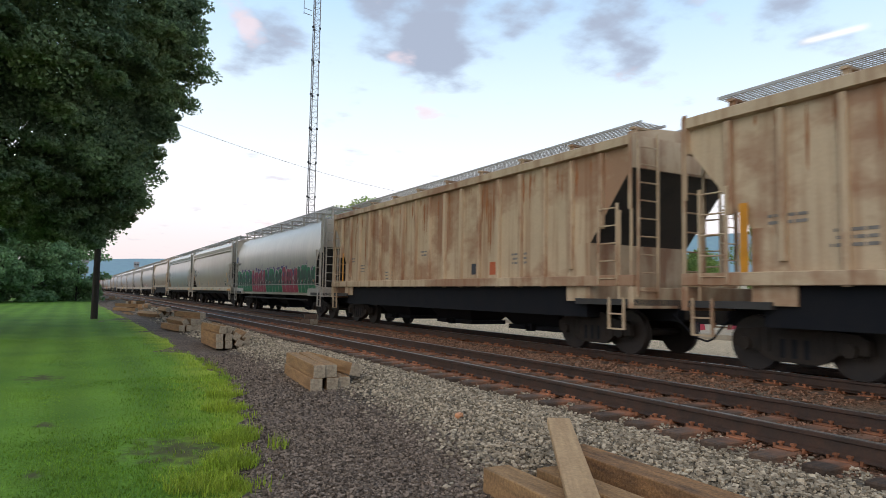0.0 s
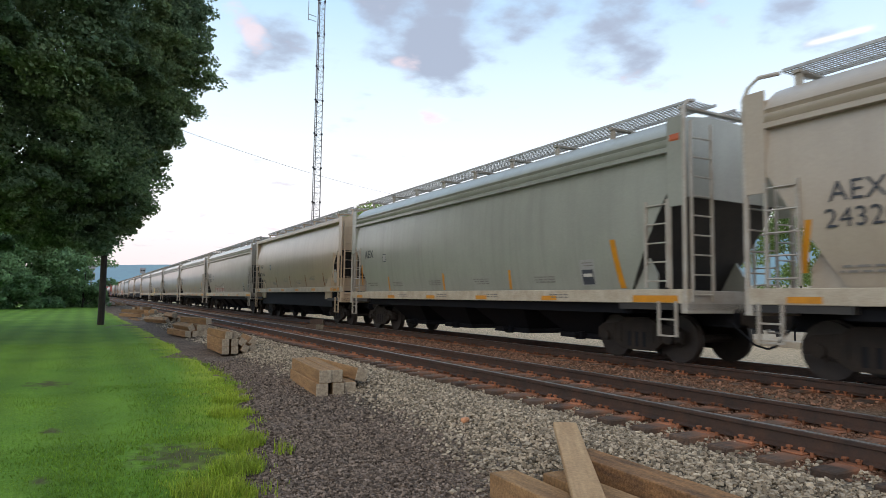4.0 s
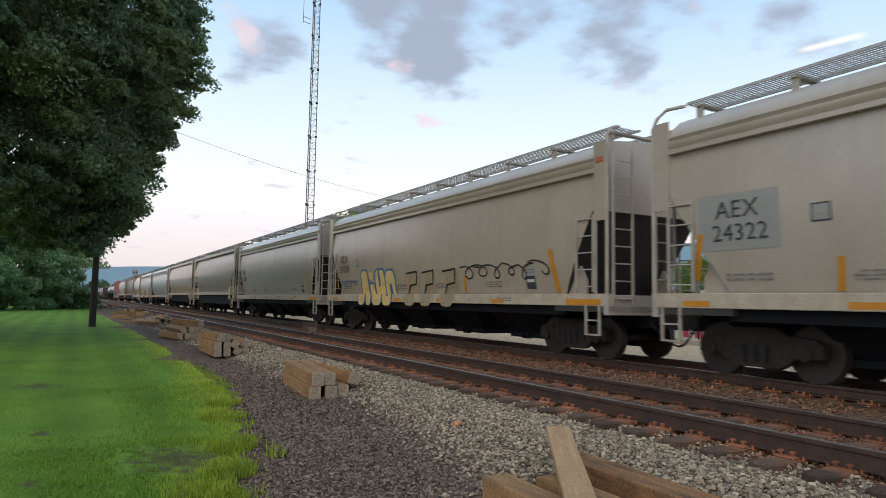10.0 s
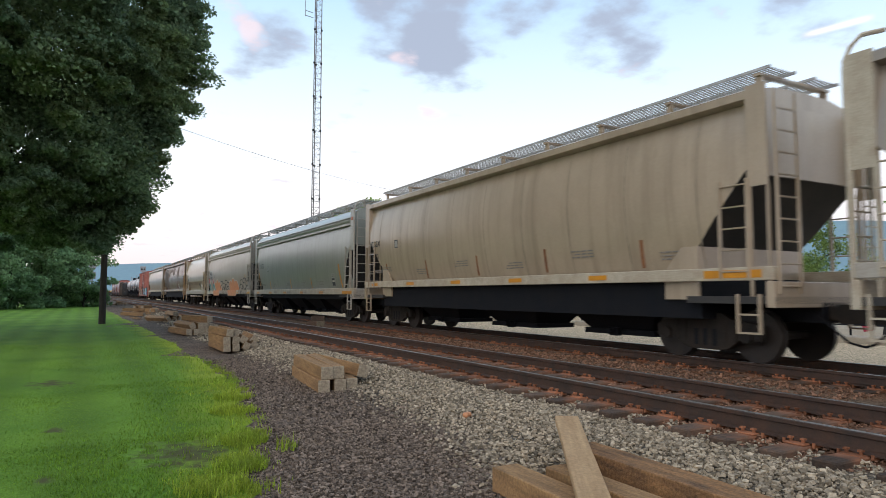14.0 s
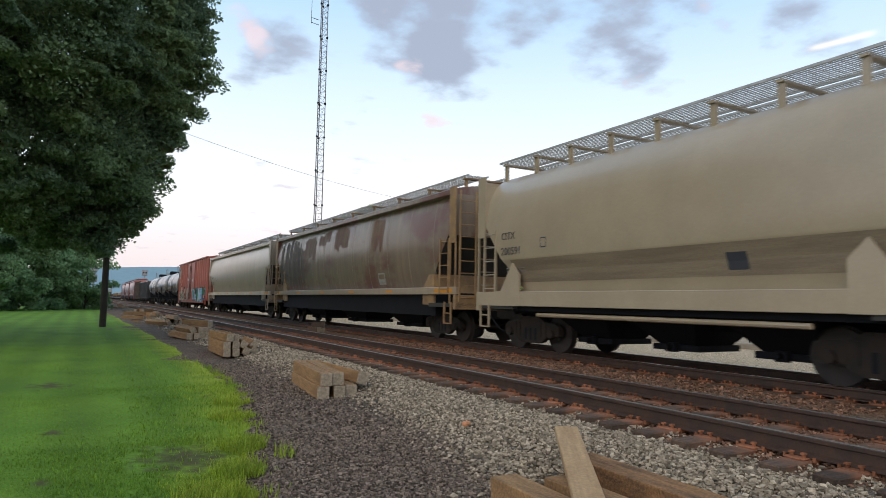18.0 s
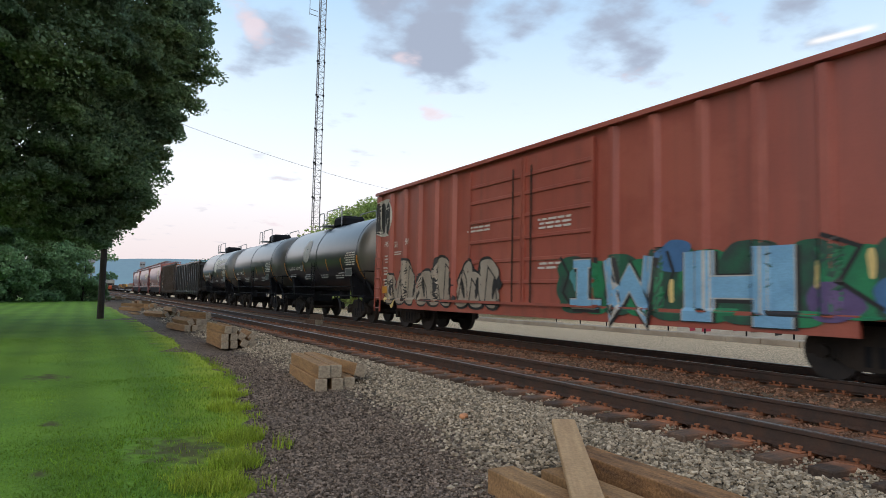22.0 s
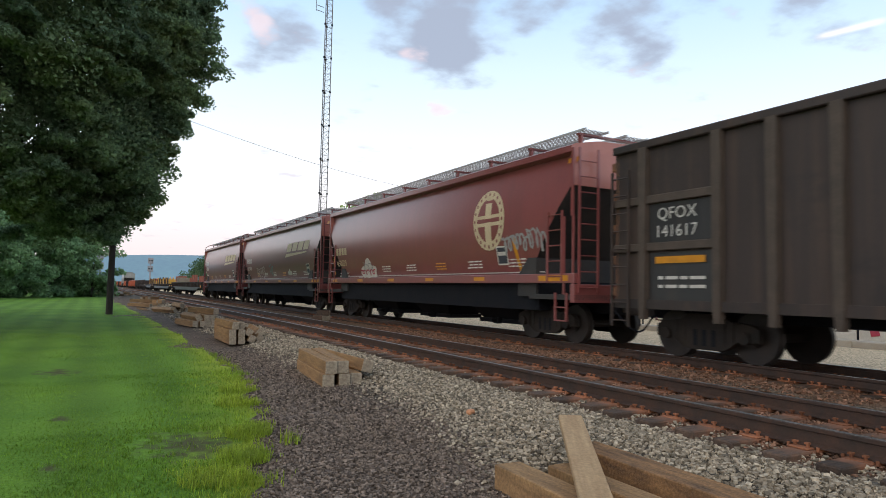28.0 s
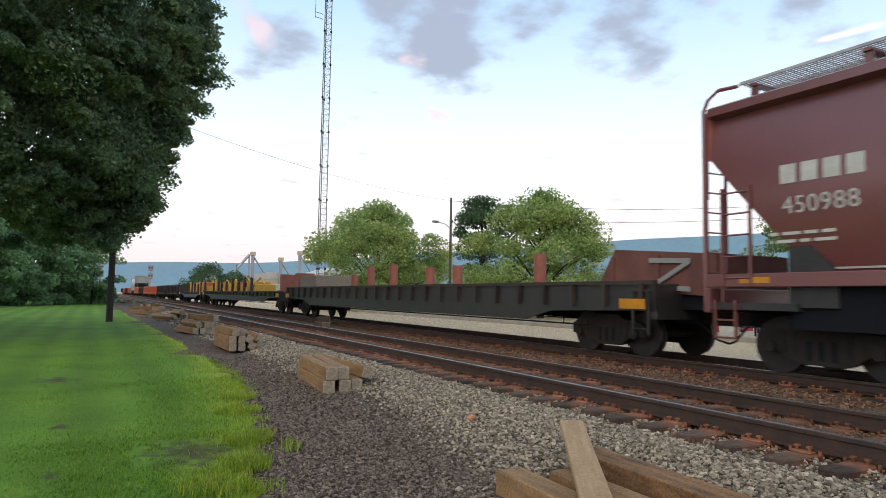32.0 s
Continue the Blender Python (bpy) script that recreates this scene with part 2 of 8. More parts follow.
RUST = (0.22, 0.075, 0.03)
GRIME = (0.10, 0.085, 0.07)
M = dict(
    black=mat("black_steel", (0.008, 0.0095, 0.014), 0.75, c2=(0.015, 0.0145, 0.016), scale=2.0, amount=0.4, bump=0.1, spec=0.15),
    truck=mat("cast_steel", (0.020, 0.018, 0.017), 0.75, c2=(0.040, 0.030, 0.024), scale=3, amount=0.5, bump=0.2, spec=0.2),
    wheel=mat("wheel_steel", (0.022, 0.020, 0.020), 0.55, metal=0.2, c2=(0.045, 0.034, 0.028), scale=4),
    grate=mat("grey_grating", (0.50, 0.50, 0.51), 0.5, metal=0.2, c2=(0.30, 0.30, 0.30), scale=6),
    grey=car_paint("grey_paint", (0.421, 0.357, 0.288), (0.31, 0.245, 0.185), 0.45),
    grey2=car_paint("pale_grey_paint", (0.430, 0.374, 0.310), (0.32, 0.26, 0.20), 0.42),
    # grey with the sky's reflection on distant cars mixed into its colour
    sage=car_paint("sky_tinted_grey_paint", (0.318, 0.327, 0.288), (0.17, 0.17, 0.15), 0.4),
    beige=car_paint("beige_paint", (0.516, 0.391, 0.271), (0.36, 0.255, 0.17), 0.42),
    beige2=car_paint("dirty_beige_paint", (0.421, 0.331, 0.241), (0.20, 0.15, 0.11), 0.65),
    tan=car_paint("tan_paint", (0.533, 0.408, 0.275), (0.24, 0.11, 0.05), 0.95, 0.7, RUST, 0.6, 0.1),
    taupe=car_paint("taupe_grey_paint", (0.292, 0.245, 0.202), (0.22, 0.18, 0.145), 0.5),
    cream=car_paint("cream_paint", (0.385, 0.308, 0.212), (0.36, 0.27, 0.18), 0.4),
    pale=car_paint("off_white_paint", (0.474, 0.413, 0.336), (0.28, 0.25, 0.22), 0.4),
    brown=car_paint("rust_brown_paint", (0.19, 0.135, 0.095), (0.35, 0.25, 0.165), 0.6, 0.6, (0.13, 0.035, 0.027), 0.85),
    dusty=car_paint("dusty_tan_paint", (0.361, 0.280, 0.202), (0.24, 0.185, 0.135), 0.5),
    oxide=car_paint("oxide_red_paint", (0.245, 0.066, 0.062), (0.18, 0.062, 0.058), 0.5, 0.36),
    oxide2=car_paint("dark_oxide_paint", (0.184, 0.052, 0.049), (0.15, 0.052, 0.05), 0.5, 0.34),
    # paler red for the end sheets of the oxide cars
    oxideend=car_paint("pale_oxide_paint", (0.430, 0.146, 0.112), (0.24, 0.08, 0.06), 0.4, 0.6),
    boxred=car_paint("box_red_paint", (0.327, 0.076, 0.050), (0.19, 0.058, 0.042), 0.7, 0.55, (0.44, 0.13, 0.085), 0.3, 0.3),
    tank=car_paint("black_tank_paint", (0.020, 0.023, 0.033), (0.045, 0.043, 0.045), 0.4, 0.32),
    tankend=car_paint("dusty_tank_end", (0.105, 0.098, 0.09), (0.17, 0.145, 0.12), 0.5, 0.4),
    gon=car_paint("black_gondola_paint", (0.018, 0.017, 0.018), (0.05, 0.036, 0.028), 0.5, 0.6),
    gonbrown=car_paint("brown_gondola_paint", (0.040, 0.028, 0.024), (0.095, 0.055, 0.036), 0.6, 0.75, (0.022, 0.018, 0.017), 0.8, 0.15),
    gonrib=mat("dusty_brown_ribs", (0.085, 0.062, 0.047), 0.75, c2=(0.05, 0.038, 0.03), scale=3, amount=0.5),
    panelgrey=mat("repainted_grey", (0.31, 0.31, 0.30), 0.5, c2=(0.28, 0.275, 0.265), scale=1.5),
    rustbin=mat("rust_red_steel", (0.20, 0.075, 0.055), 0.75, c2=(0.13, 0.05, 0.04), scale=2, amount=0.6),
    rustend=mat("rusty_end_steel", (0.30, 0.13, 0.06), 0.85, c2=(0.13, 0.06, 0.035), scale=3, amount=0.6),
    post=mat("cream_steel", (0.50, 0.45, 0.36), 0.55, c2=(0.30, 0.22, 0.15), scale=3, amount=0.45),
    postgrey=mat("grey_steel", (0.42, 0.40, 0.36), 0.55, c2=(0.26, 0.20, 0.15), scale=3, amount=0.4),
    # near-black colour carries the shade under the car ends
    dark=mat("shade_dark_slope", (0.026, 0.026, 0.028), 0.7, c2=(0.055, 0.049, 0.044), scale=1.5),
    purple=mat("purple_spray", (0.12, 0.08, 0.20), 0.6, fine=0.1),
    sgreen=mat("green_spray", (0.02, 0.21, 0.085), 0.55, c2=(0.015, 0.11, 0.06), scale=2.0),
    sred=mat("red_spray", (0.44, 0.045, 0.085), 0.55, c2=(0.24, 0.03, 0.055), scale=2.0),
    dgreen=mat("dark_green_spray", (0.018, 0.10, 0.055), 0.55, c2=(0.03, 0.05, 0.045), scale=2.5, amount=0.7),
    dred=mat("dark_red_spray", (0.25, 0.03, 0.055), 0.55, c2=(0.13, 0.025, 0.04), scale=2.5, amount=0.7),
    tagsilver=mat("dusty_silver_spray", (0.36, 0.31, 0.25), 0.55, c2=(0.25, 0.21, 0.17), scale=2.0),
    speach=mat("peach_spray", (0.60, 0.27, 0.13), 0.6, fine=0.08),
    sblue=mat("blue_spray", (0.20, 0.42, 0.62), 0.55, c2=(0.14, 0.30, 0.48), scale=2.0),
    syellow=mat("yellow_spray", (0.72, 0.55, 0.22), 0.6, fine=0.08),
    soutline=mat("blue_outline_spray", (0.06, 0.16, 0.34), 0.6, fine=0.08),
    silver=mat("silver_spray", (0.50, 0.47, 0.42), 0.5, c2=(0.36, 0.34, 0.31), scale=2.0),
    sblack=mat("black_spray", (0.02, 0.02, 0.022), 0.6, fine=0.1),
    teal=mat("teal_spray", (0.08, 0.28, 0.30), 0.6, fine=0.1),
    orange=mat("orange_reflector", (0.62, 0.26, 0.015), 0.4, fine=0.05),
    ink=mat("dark_lettering", (0.05, 0.055, 0.07), 0.6, fine=0.05),
    faintink=mat("faded_lettering", (0.14, 0.13, 0.125), 0.6, c2=(0.24, 0.22, 0.20), scale=6, fine=0.1),
    blueink=mat("blue_lettering", (0.05, 0.07, 0.16), 0.6, fine=0.05),
    white=mat("white_lettering", (0.62, 0.60, 0.55), 0.6, c2=(0.45, 0.42, 0.38), fine=0.08),
    ochre=mat("ochre_steel", (0.36, 0.225, 0.105), 0.55, c2=(0.17, 0.105, 0.06), scale=2.5, amount=0.55),
    creamink=mat("cream_lettering", (0.60, 0.50, 0.32), 0.6, c2=(0.48, 0.38, 0.24)),
    rail=mat("rail_web", (0.034, 0.022, 0.017), 0.6, c2=(0.078, 0.037, 0.022), scale=5, bump=0.2),
    shine=mat("rail_head", (0.46, 0.45, 0.44), 0.42, metal=1.0, c2=(0.28, 0.27, 0.27), scale=8, stretch=(6, 0.1, 1)),
    tie=mat("old_tie_wood", (0.115, 0.070, 0.046), 0.9, c2=(0.042, 0.031, 0.026), scale=5, stretch=(0.4, 5, 3), bump=0.5, vary=0.35),
    rustdirt=mat("rusty_plate", (0.31, 0.125, 0.065), 0.9, c2=(0.14, 0.065, 0.04), scale=9, bump=0.3, vary=0.5, spec=0.2),
    newtie=mat("new_tie_wood", (0.32, 0.185, 0.082), 0.85, c2=(0.12, 0.065, 0.03), scale=2.6, amount=0.5, stretch=(5, 0.6, 4), fine=0.25, bump=0.5, bump_scale=60, vary=0.3),
    darktie=mat("treated_wood", (0.33, 0.17, 0.07), 0.85, c2=(0.075, 0.042, 0.024), scale=2.4, amount=0.6, stretch=(4, 0.7, 3), fine=0.3, bump=0.7, bump_scale=50),
    plankwood=mat("pale_plank", (0.47, 0.31, 0.165), 0.8, c2=(0.32, 0.19, 0.095), scale=3, amount=0.5, stretch=(7, 0.5, 5), fine=0.15, bump=0.3, bump_scale=80),
    cut=mat("cut_wood", (0.36, 0.30, 0.22), 0.85, c2=(0.16, 0.115, 0.08), scale=22, bump=0.3, vary=0.12),
    bark=mat("bark", (0.055, 0.043, 0.034), 0.95, c2=(0.03, 0.024, 0.02), scale=6, stretch=(3, 3, 0.6), bump=0.8, bump_scale=30),
    brightrust=mat("rust_streak", (0.36, 0.14, 0.05), 0.85, c2=(0.22, 0.085, 0.035), scale=4, stretch=(1, 1, 0.3)),
    polewood=mat("pole_wood", (0.030, 0.022, 0.018), 0.9, c2=(0.055, 0.042, 0.034), scale=4, stretch=(6, 6, 0.4), bump=0.4),
    towersteel=mat("tower_steel", (0.17, 0.17, 0.185), 0.6, metal=0.2, c2=(0.18, 0.17, 0.17), scale=1.5),
    greypole=mat("weathered_pole", (0.16, 0.13, 0.10), 0.9, c2=(0.10, 0.08, 0.065), scale=4, stretch=(6, 6, 0.4), bump=0.4),
    galv=mat("galvanised_steel", (0.36, 0.37, 0.39), 0.45, metal=0.6, c2=(0.26, 0.26, 0.27), scale=5),
    concrete=mat("old_concrete", (0.42, 0.37, 0.30), 0.9, c2=(0.27, 0.22, 0.17), scale=1.4, bump=0.4),
    wallpale=mat("pale_wall", (0.55, 0.53, 0.48), 0.85, c2=(0.42, 0.38, 0.33), scale=2),
    maroon=mat("maroon_paint", (0.17, 0.035, 0.04), 0.6, c2=(0.26, 0.07, 0.06), scale=3),
    brick=mat("red_brick_paint", (0.36, 0.08, 0.06), 0.7, c2=(0.25, 0.06, 0.05), scale=3),
    yellow=mat("machine_yellow", (0.62, 0.33, 0.03), 0.5, c2=(0.42, 0.22, 0.04), scale=4),
    orangered=mat("orange_red_paint", (0.50, 0.12, 0.04), 0.55, c2=(0.36, 0.09, 0.05), scale=4),
    pipe=mat("rust_red_pipe", (0.36, 0.115, 0.075), 0.7, c2=(0.24, 0.075, 0.05), scale=4, fine=0.1),
    metalroof=mat("pale_metal_sheet", (0.52, 0.51, 0.47), 0.5, metal=0.2, c2=(0.40, 0.38, 0.34), scale=2),
    tanwall=mat("tan_sheet", (0.55, 0.46, 0.33), 0.7, c2=(0.44, 0.36, 0.26), scale=2),
)


def leaf_mat(name, color, c2, trans=0.35):
    m = mat(name, color, 0.6, c2=c2, scale=0.35, amount=0.7, fine=0.2, fine_scale=3.0, island=0.35, spec=0.25)
    n, l = m.node_tree.nodes, m.node_tree.links
    b = n["Principled BSDF"]
    tr = n.new("ShaderNodeBsdfTranslucent")
    mx = n.new("ShaderNodeMixShader")
    mx.inputs[0].default_value = trans
    l.new(b.inputs["Base Color"].links[0].from_socket, tr.inputs[0])
    l.new(b.outputs[0], mx.inputs[1])
    l.new(tr.outputs[0], mx.inputs[2])
    l.new(mx.outputs[0], n["Material Output"].inputs[0])
    return m


M["water"] = mat("puddle_water", (0.10, 0.09, 0.075), 0.06, c2=(0.14, 0.12, 0.10), scale=2, fine=0.05)
M["maple"] = leaf_mat("maple_leaf", (0.155, 0.235, 0.145), (0.205, 0.28, 0.125), 0.55)
M["locust"] = leaf_mat("locust_leaf", (0.43, 0.49, 0.155), (0.26, 0.37, 0.13), 0.5)
M["darkleaf"] = leaf_mat("dark_leaf", (0.12, 0.19, 0.09), (0.08, 0.14, 0.065), 0.4)
M["shrub"] = leaf_mat("shrub_leaf", (0.27, 0.40, 0.19), (0.18, 0.30, 0.15), 0.5)
M["bush"] = leaf_mat("bush_leaf", (0.24, 0.33, 0.10), (0.15, 0.24, 0.08), 0.5)
M["grass"] = leaf_mat("grass_blade", (0.142, 0.262, 0.03), (0.2, 0.32, 0.033), 0.45)
M["ygrass"] = leaf_mat("yellow_grass_blade", (0.34, 0.41, 0.045), (0.22, 0.34, 0.035), 0.45)


# ---- mesh helpers ----
class Build:
    """Collects the faces of one mesh."""

    def __init__(self):
        self.v, self.f, self.m = [], [], []

    def add(self, vs, fs, slot=0):
        k = len(self.v)
        self.v += [tuple(p) for p in vs]
        self.f += [tuple(k + i for i in q) for q in fs]
        self.m += [slot] * len(fs)
        return self

    def box(self, x0, x1, y0, y1, z0, z1, slot=0, bevel=0.0):
        c = bevel
        if c <= 0:
            vs = [(x, y, z) for z in (z0, z1) for y in (y0, y1) for x in (x0, x1)]
            return self.add(vs, [(0, 2, 3, 1), (4, 5, 7, 6), (0, 1, 5, 4), (1, 3, 7, 5), (3, 2, 6, 7), (2, 0, 4, 6)], slot)
        ring = lambda d, z: [(x0 + d, y0 + c, z), (x0 + c, y0 + d, z), (x1 - c, y0 + d, z), (x1 - d, y0 + c, z), (x1 - d, y1 - c, z), (x1 - c, y1 - d, z), (x0 + c, y1 - d, z), (x0 + d, y1 - c, z)]
        vs = ring(c * 0.8, z0) + ring(0, z0 + c) + ring(0, z1 - c) + ring(c * 0.8, z1)
        fs = [tuple(range(7, -1, -1)), tuple(range(24, 32))]
        for r in range(3):
            for i in range(8):
                j = (i + 1) % 8
                fs.append((r * 8 + i, r * 8 + j, r * 8 + 8 + j, r * 8 + 8 + i))
        return self.add(vs, fs, slot)

    def prism(self, prof, y0, y1, slot=0):
        """A closed (x, z) outline pushed along y."""
        n = len(prof)
        vs = [(x, y0, z) for x, z in prof] + [(x, y1, z) for x, z in prof]
        fs = [(i, (i + 1) % n, n + (i + 1) % n, n + i) for i in range(n)]
        return self.add(vs, fs + [tuple(range(n - 1, -1, -1)), tuple(range(n, 2 * n))], slot)

    def plate(self, prof, x0, x1, slot=0):
        """A closed (y, z) outline pushed along x."""
        n = len(prof)
        vs = [(x0, y, z) for y, z in prof] + [(x1, y, z) for y, z in prof]
        fs = [(i, (i + 1) % n, n + (i + 1) % n, n + i) for i in range(n)]
        return self.add(vs, fs + [tuple(range(n - 1, -1, -1)), tuple(range(n, 2 * n))], slot)

    def slab(self, prof, z0, z1, slot=0):
        """A closed (x, y) outline pushed along z."""
        n = len(prof)
        vs = [(x, y, z0) for x, y in prof] + [(x, y, z1) for x, y in prof]
        fs = [(i, (i + 1) % n, n + (i + 1) % n, n + i) for i in range(n)]
        return self.add(vs, fs + [tuple(range(n - 1, -1, -1)), tuple(range(n, 2 * n))], slot)

    def tube(self, pts, r, n=6, slot=0, r1=None):
        """A round bar along a line of points; r1 is the radius at its far end."""
        pts = [Vector(p) for p in pts]
        m = len(pts)
        vs = []
        for i, p in enumerate(pts):
            d = (pts[min(i + 1, m - 1)] - pts[max(i - 1, 0)]).normalized()
            a = d.orthogonal().normalized() if abs(d.z) < 0.9 else Vector((1, 0, 0))
            a = (a - d * a.dot(d)).normalized()
            b = d.cross(a)
            rr = r if r1 is None else r + (r1 - r) * i / (m - 1)
            vs += [p + (a * math.cos(2 * math.pi * k / n) + b * math.sin(2 * math.pi * k / n)) * rr for k in range(n)]
        fs = [(i * n + k, i * n + (k + 1) % n, (i + 1) * n + (k + 1) % n, (i + 1) * n + k) for i in range(m - 1) for k in range(n)]
        return self.add(vs, fs + [tuple(range(n - 1, -1, -1)), tuple(range((m - 1) * n, m * n))], slot)

    def disc(self, c, axis, r, half, n=24, slot=0):
        a = Vector(axis) * half
        return self.tube([Vector(c) - a, Vector(c) + a], r, n, slot)

    def mesh(self, name, mats, smooth=False):
        me = bpy.data.meshes.new(name)
        me.from_pydata(self.v, [], self.f)
        for q in mats:
            me.materials.append(q)
        if len(mats) > 1:
            me.polygons.foreach_set("material_index", self.m)
        if smooth:
            me.polygons.foreach_set("use_smooth", [True] * len(self.f))
            me.set_sharp_from_angle(angle=radians(40))
        me.update()
        return me


def part(name, b, material, parent, label="", smooth=False, at=None, kind=""):
    """Links what b holds as one mesh object under a thing or a part."""
    mats = material if isinstance(material, (list, tuple)) else [material]  # a ready mesh keeps its own
    ob = new(name, b.mesh(name, mats, smooth) if isinstance(b, Build) else b)
    if parent:
        ob.parent = parent
    if at is not None:
        ob.matrix_basis = at
    return tagged(ob, label=label, kind=kind)


def thing(name, at, label, category, group="", kind=""):
    ob = new(name)
    ob.empty_display_size = 0.2
    ob.matrix_basis = at
    return tagged(ob, label, category, group, kind)


def solo(name, b, material, label, category="", group="", kind="", at=None, smooth=False):
    ob = part(name, b, material, None, label, smooth, at, kind)
    return tagged(ob, category=category, group=group)


def lettering(text, size, material, spread=1.0):
    """Flat letters in Blender's own font, as a mesh."""
    cu = bpy.data.curves.new("letters", "FONT")
    cu.body, cu.size, cu.space_character, cu.resolution_u, cu.extrude = text, size, spread, 3, 0.002
    ob = bpy.data.objects.new("letters", cu)
    scene.collection.objects.link(ob)
    me = bpy.data.meshes.new_from_object(ob.evaluated_get(bpy.context.evaluated_depsgraph_get()))
    bpy.data.objects.remove(ob)
    bpy.data.curves.remove(cu)
    me.materials.clear()
    me.materials.append(material)
    return me


# ---- ground ----
def rough_z(x, y):
    return 0.03 * noise.noise((x * 0.35, y * 0.35, 0.0)) + 0.015 * noise.noise((x * 1.3, y * 1.3, 5.0))


def edge_x(y):
    """Where the lawn ends and the gravel begins."""
    return float(np.interp(y, [-8, 3, 5.5, 7.2, 8.9, 10.3, 12.3, 16.7, 24, 32, 47, 120], [0.3, 0.75, 1.22, 1.6, 1.93, 2.25, 2.45, 2.58, 2.65, 2.6, 2.4, 1.9])) + 0.22 * noise.noise((y * 0.55, 3.0, 0.0)) + 0.16 * noise.noise((y * 1.9, 9.0, 0.0)) + 0.06 * noise.noise((y * 5.0, 4.0, 0.0))


def lot_x(y):
    """Where the brown lot gives way to the crushed stone of the track."""
    return float(np.interp(y, [0, 4, 5, 6, 7, 9, 12, 18, 30, 60], [3.0, 3.15, 3.4, 3.7, 3.9, 4.05, 4.1, 3.95, 3.8, 3.8])) + 0.3 * noise.noise((y * 0.9, 1.0, 6.0)) + 0.12 * noise.noise((y * 3.0, 2.0, 6.0))


def ground_z(x, y):
    if x < 3.6:
        z = 0.0
    elif x < 4.9:
        k = (x - 3.6) / 1.3
        z = 0.185 * k * k * (3 - 2 * k)
    elif x < 12.9:
        z = 0.185 + 0.045 * min(1.0, max(0.0, (x - 5.55) / 0.3))
    elif x < 14.2:
        z = 0.23 - 0.19 * (x - 12.9) / 1.3
    else:
        z = 0.04
    return z + rough_z(x, y) * (1.0 if x < 4.9 or x > 14 else 0.4)


def make_ground():
    xs = [-3000, -600, -200, -80, -40] + [-20 + 2 * i for i in range(9)] + [-2 + 0.35 * i for i in range(22)] + [5.7 + 0.5 * i for i in range(20)] + [17, 20, 25, 32, 45, 70, 150, 500, 1200, 3000]
    ys = [-3000, -500, -100, -30, -10] + [-6 + 0.4 * i for i in range(60)] + [18 + 1.5 * i for i in range(30)] + [64, 70, 80, 95, 120, 160, 220, 320, 500, 900, 1600, 3200]
    b = Build()
    vs = [(x, y, ground_z(x, y)) for y in ys for x in xs]
    n = len(xs)
    fs = [(j * n + i, j * n + i + 1, (j + 1) * n + i + 1, (j + 1) * n + i) for j in range(len(ys) - 1) for i in range(n - 1)]
    b.add(vs, fs)
    solo("ground", b, ground_material(), "brown gravel lot between the tracks and open land", kind="structure", smooth=True)
    # lawn, a thin sheet of turf that ends in a ragged edge on the gravel
    b = Build()
    ys2 = [-8 + 0.1 * i for i in range(270)] + [19 + 1.2 * i for i in range(40)] + [70, 80, 95, 120]
    vs, cols = [], 14
    for y in ys2:
        e = edge_x(y)
        for i in range(cols):
            k = (i / (cols - 1)) ** 0.5
            x = -60 + (e + 60) * k
            vs.append((x, y, ground_z(x, y) + 0.035 * (1.0 if i < cols - 1 else 0.1)))
    fs = [(j * cols + i, j * cols + i + 1, (j + 1) * cols + i + 1, (j + 1) * cols + i) for j in range(len(ys2) - 1) for i in range(cols - 1)]
    b.add(vs, fs)
    solo("lawn", b, lawn_material(), "mown green lawn with a yellow-green ragged edge", kind="structure", smooth=True)


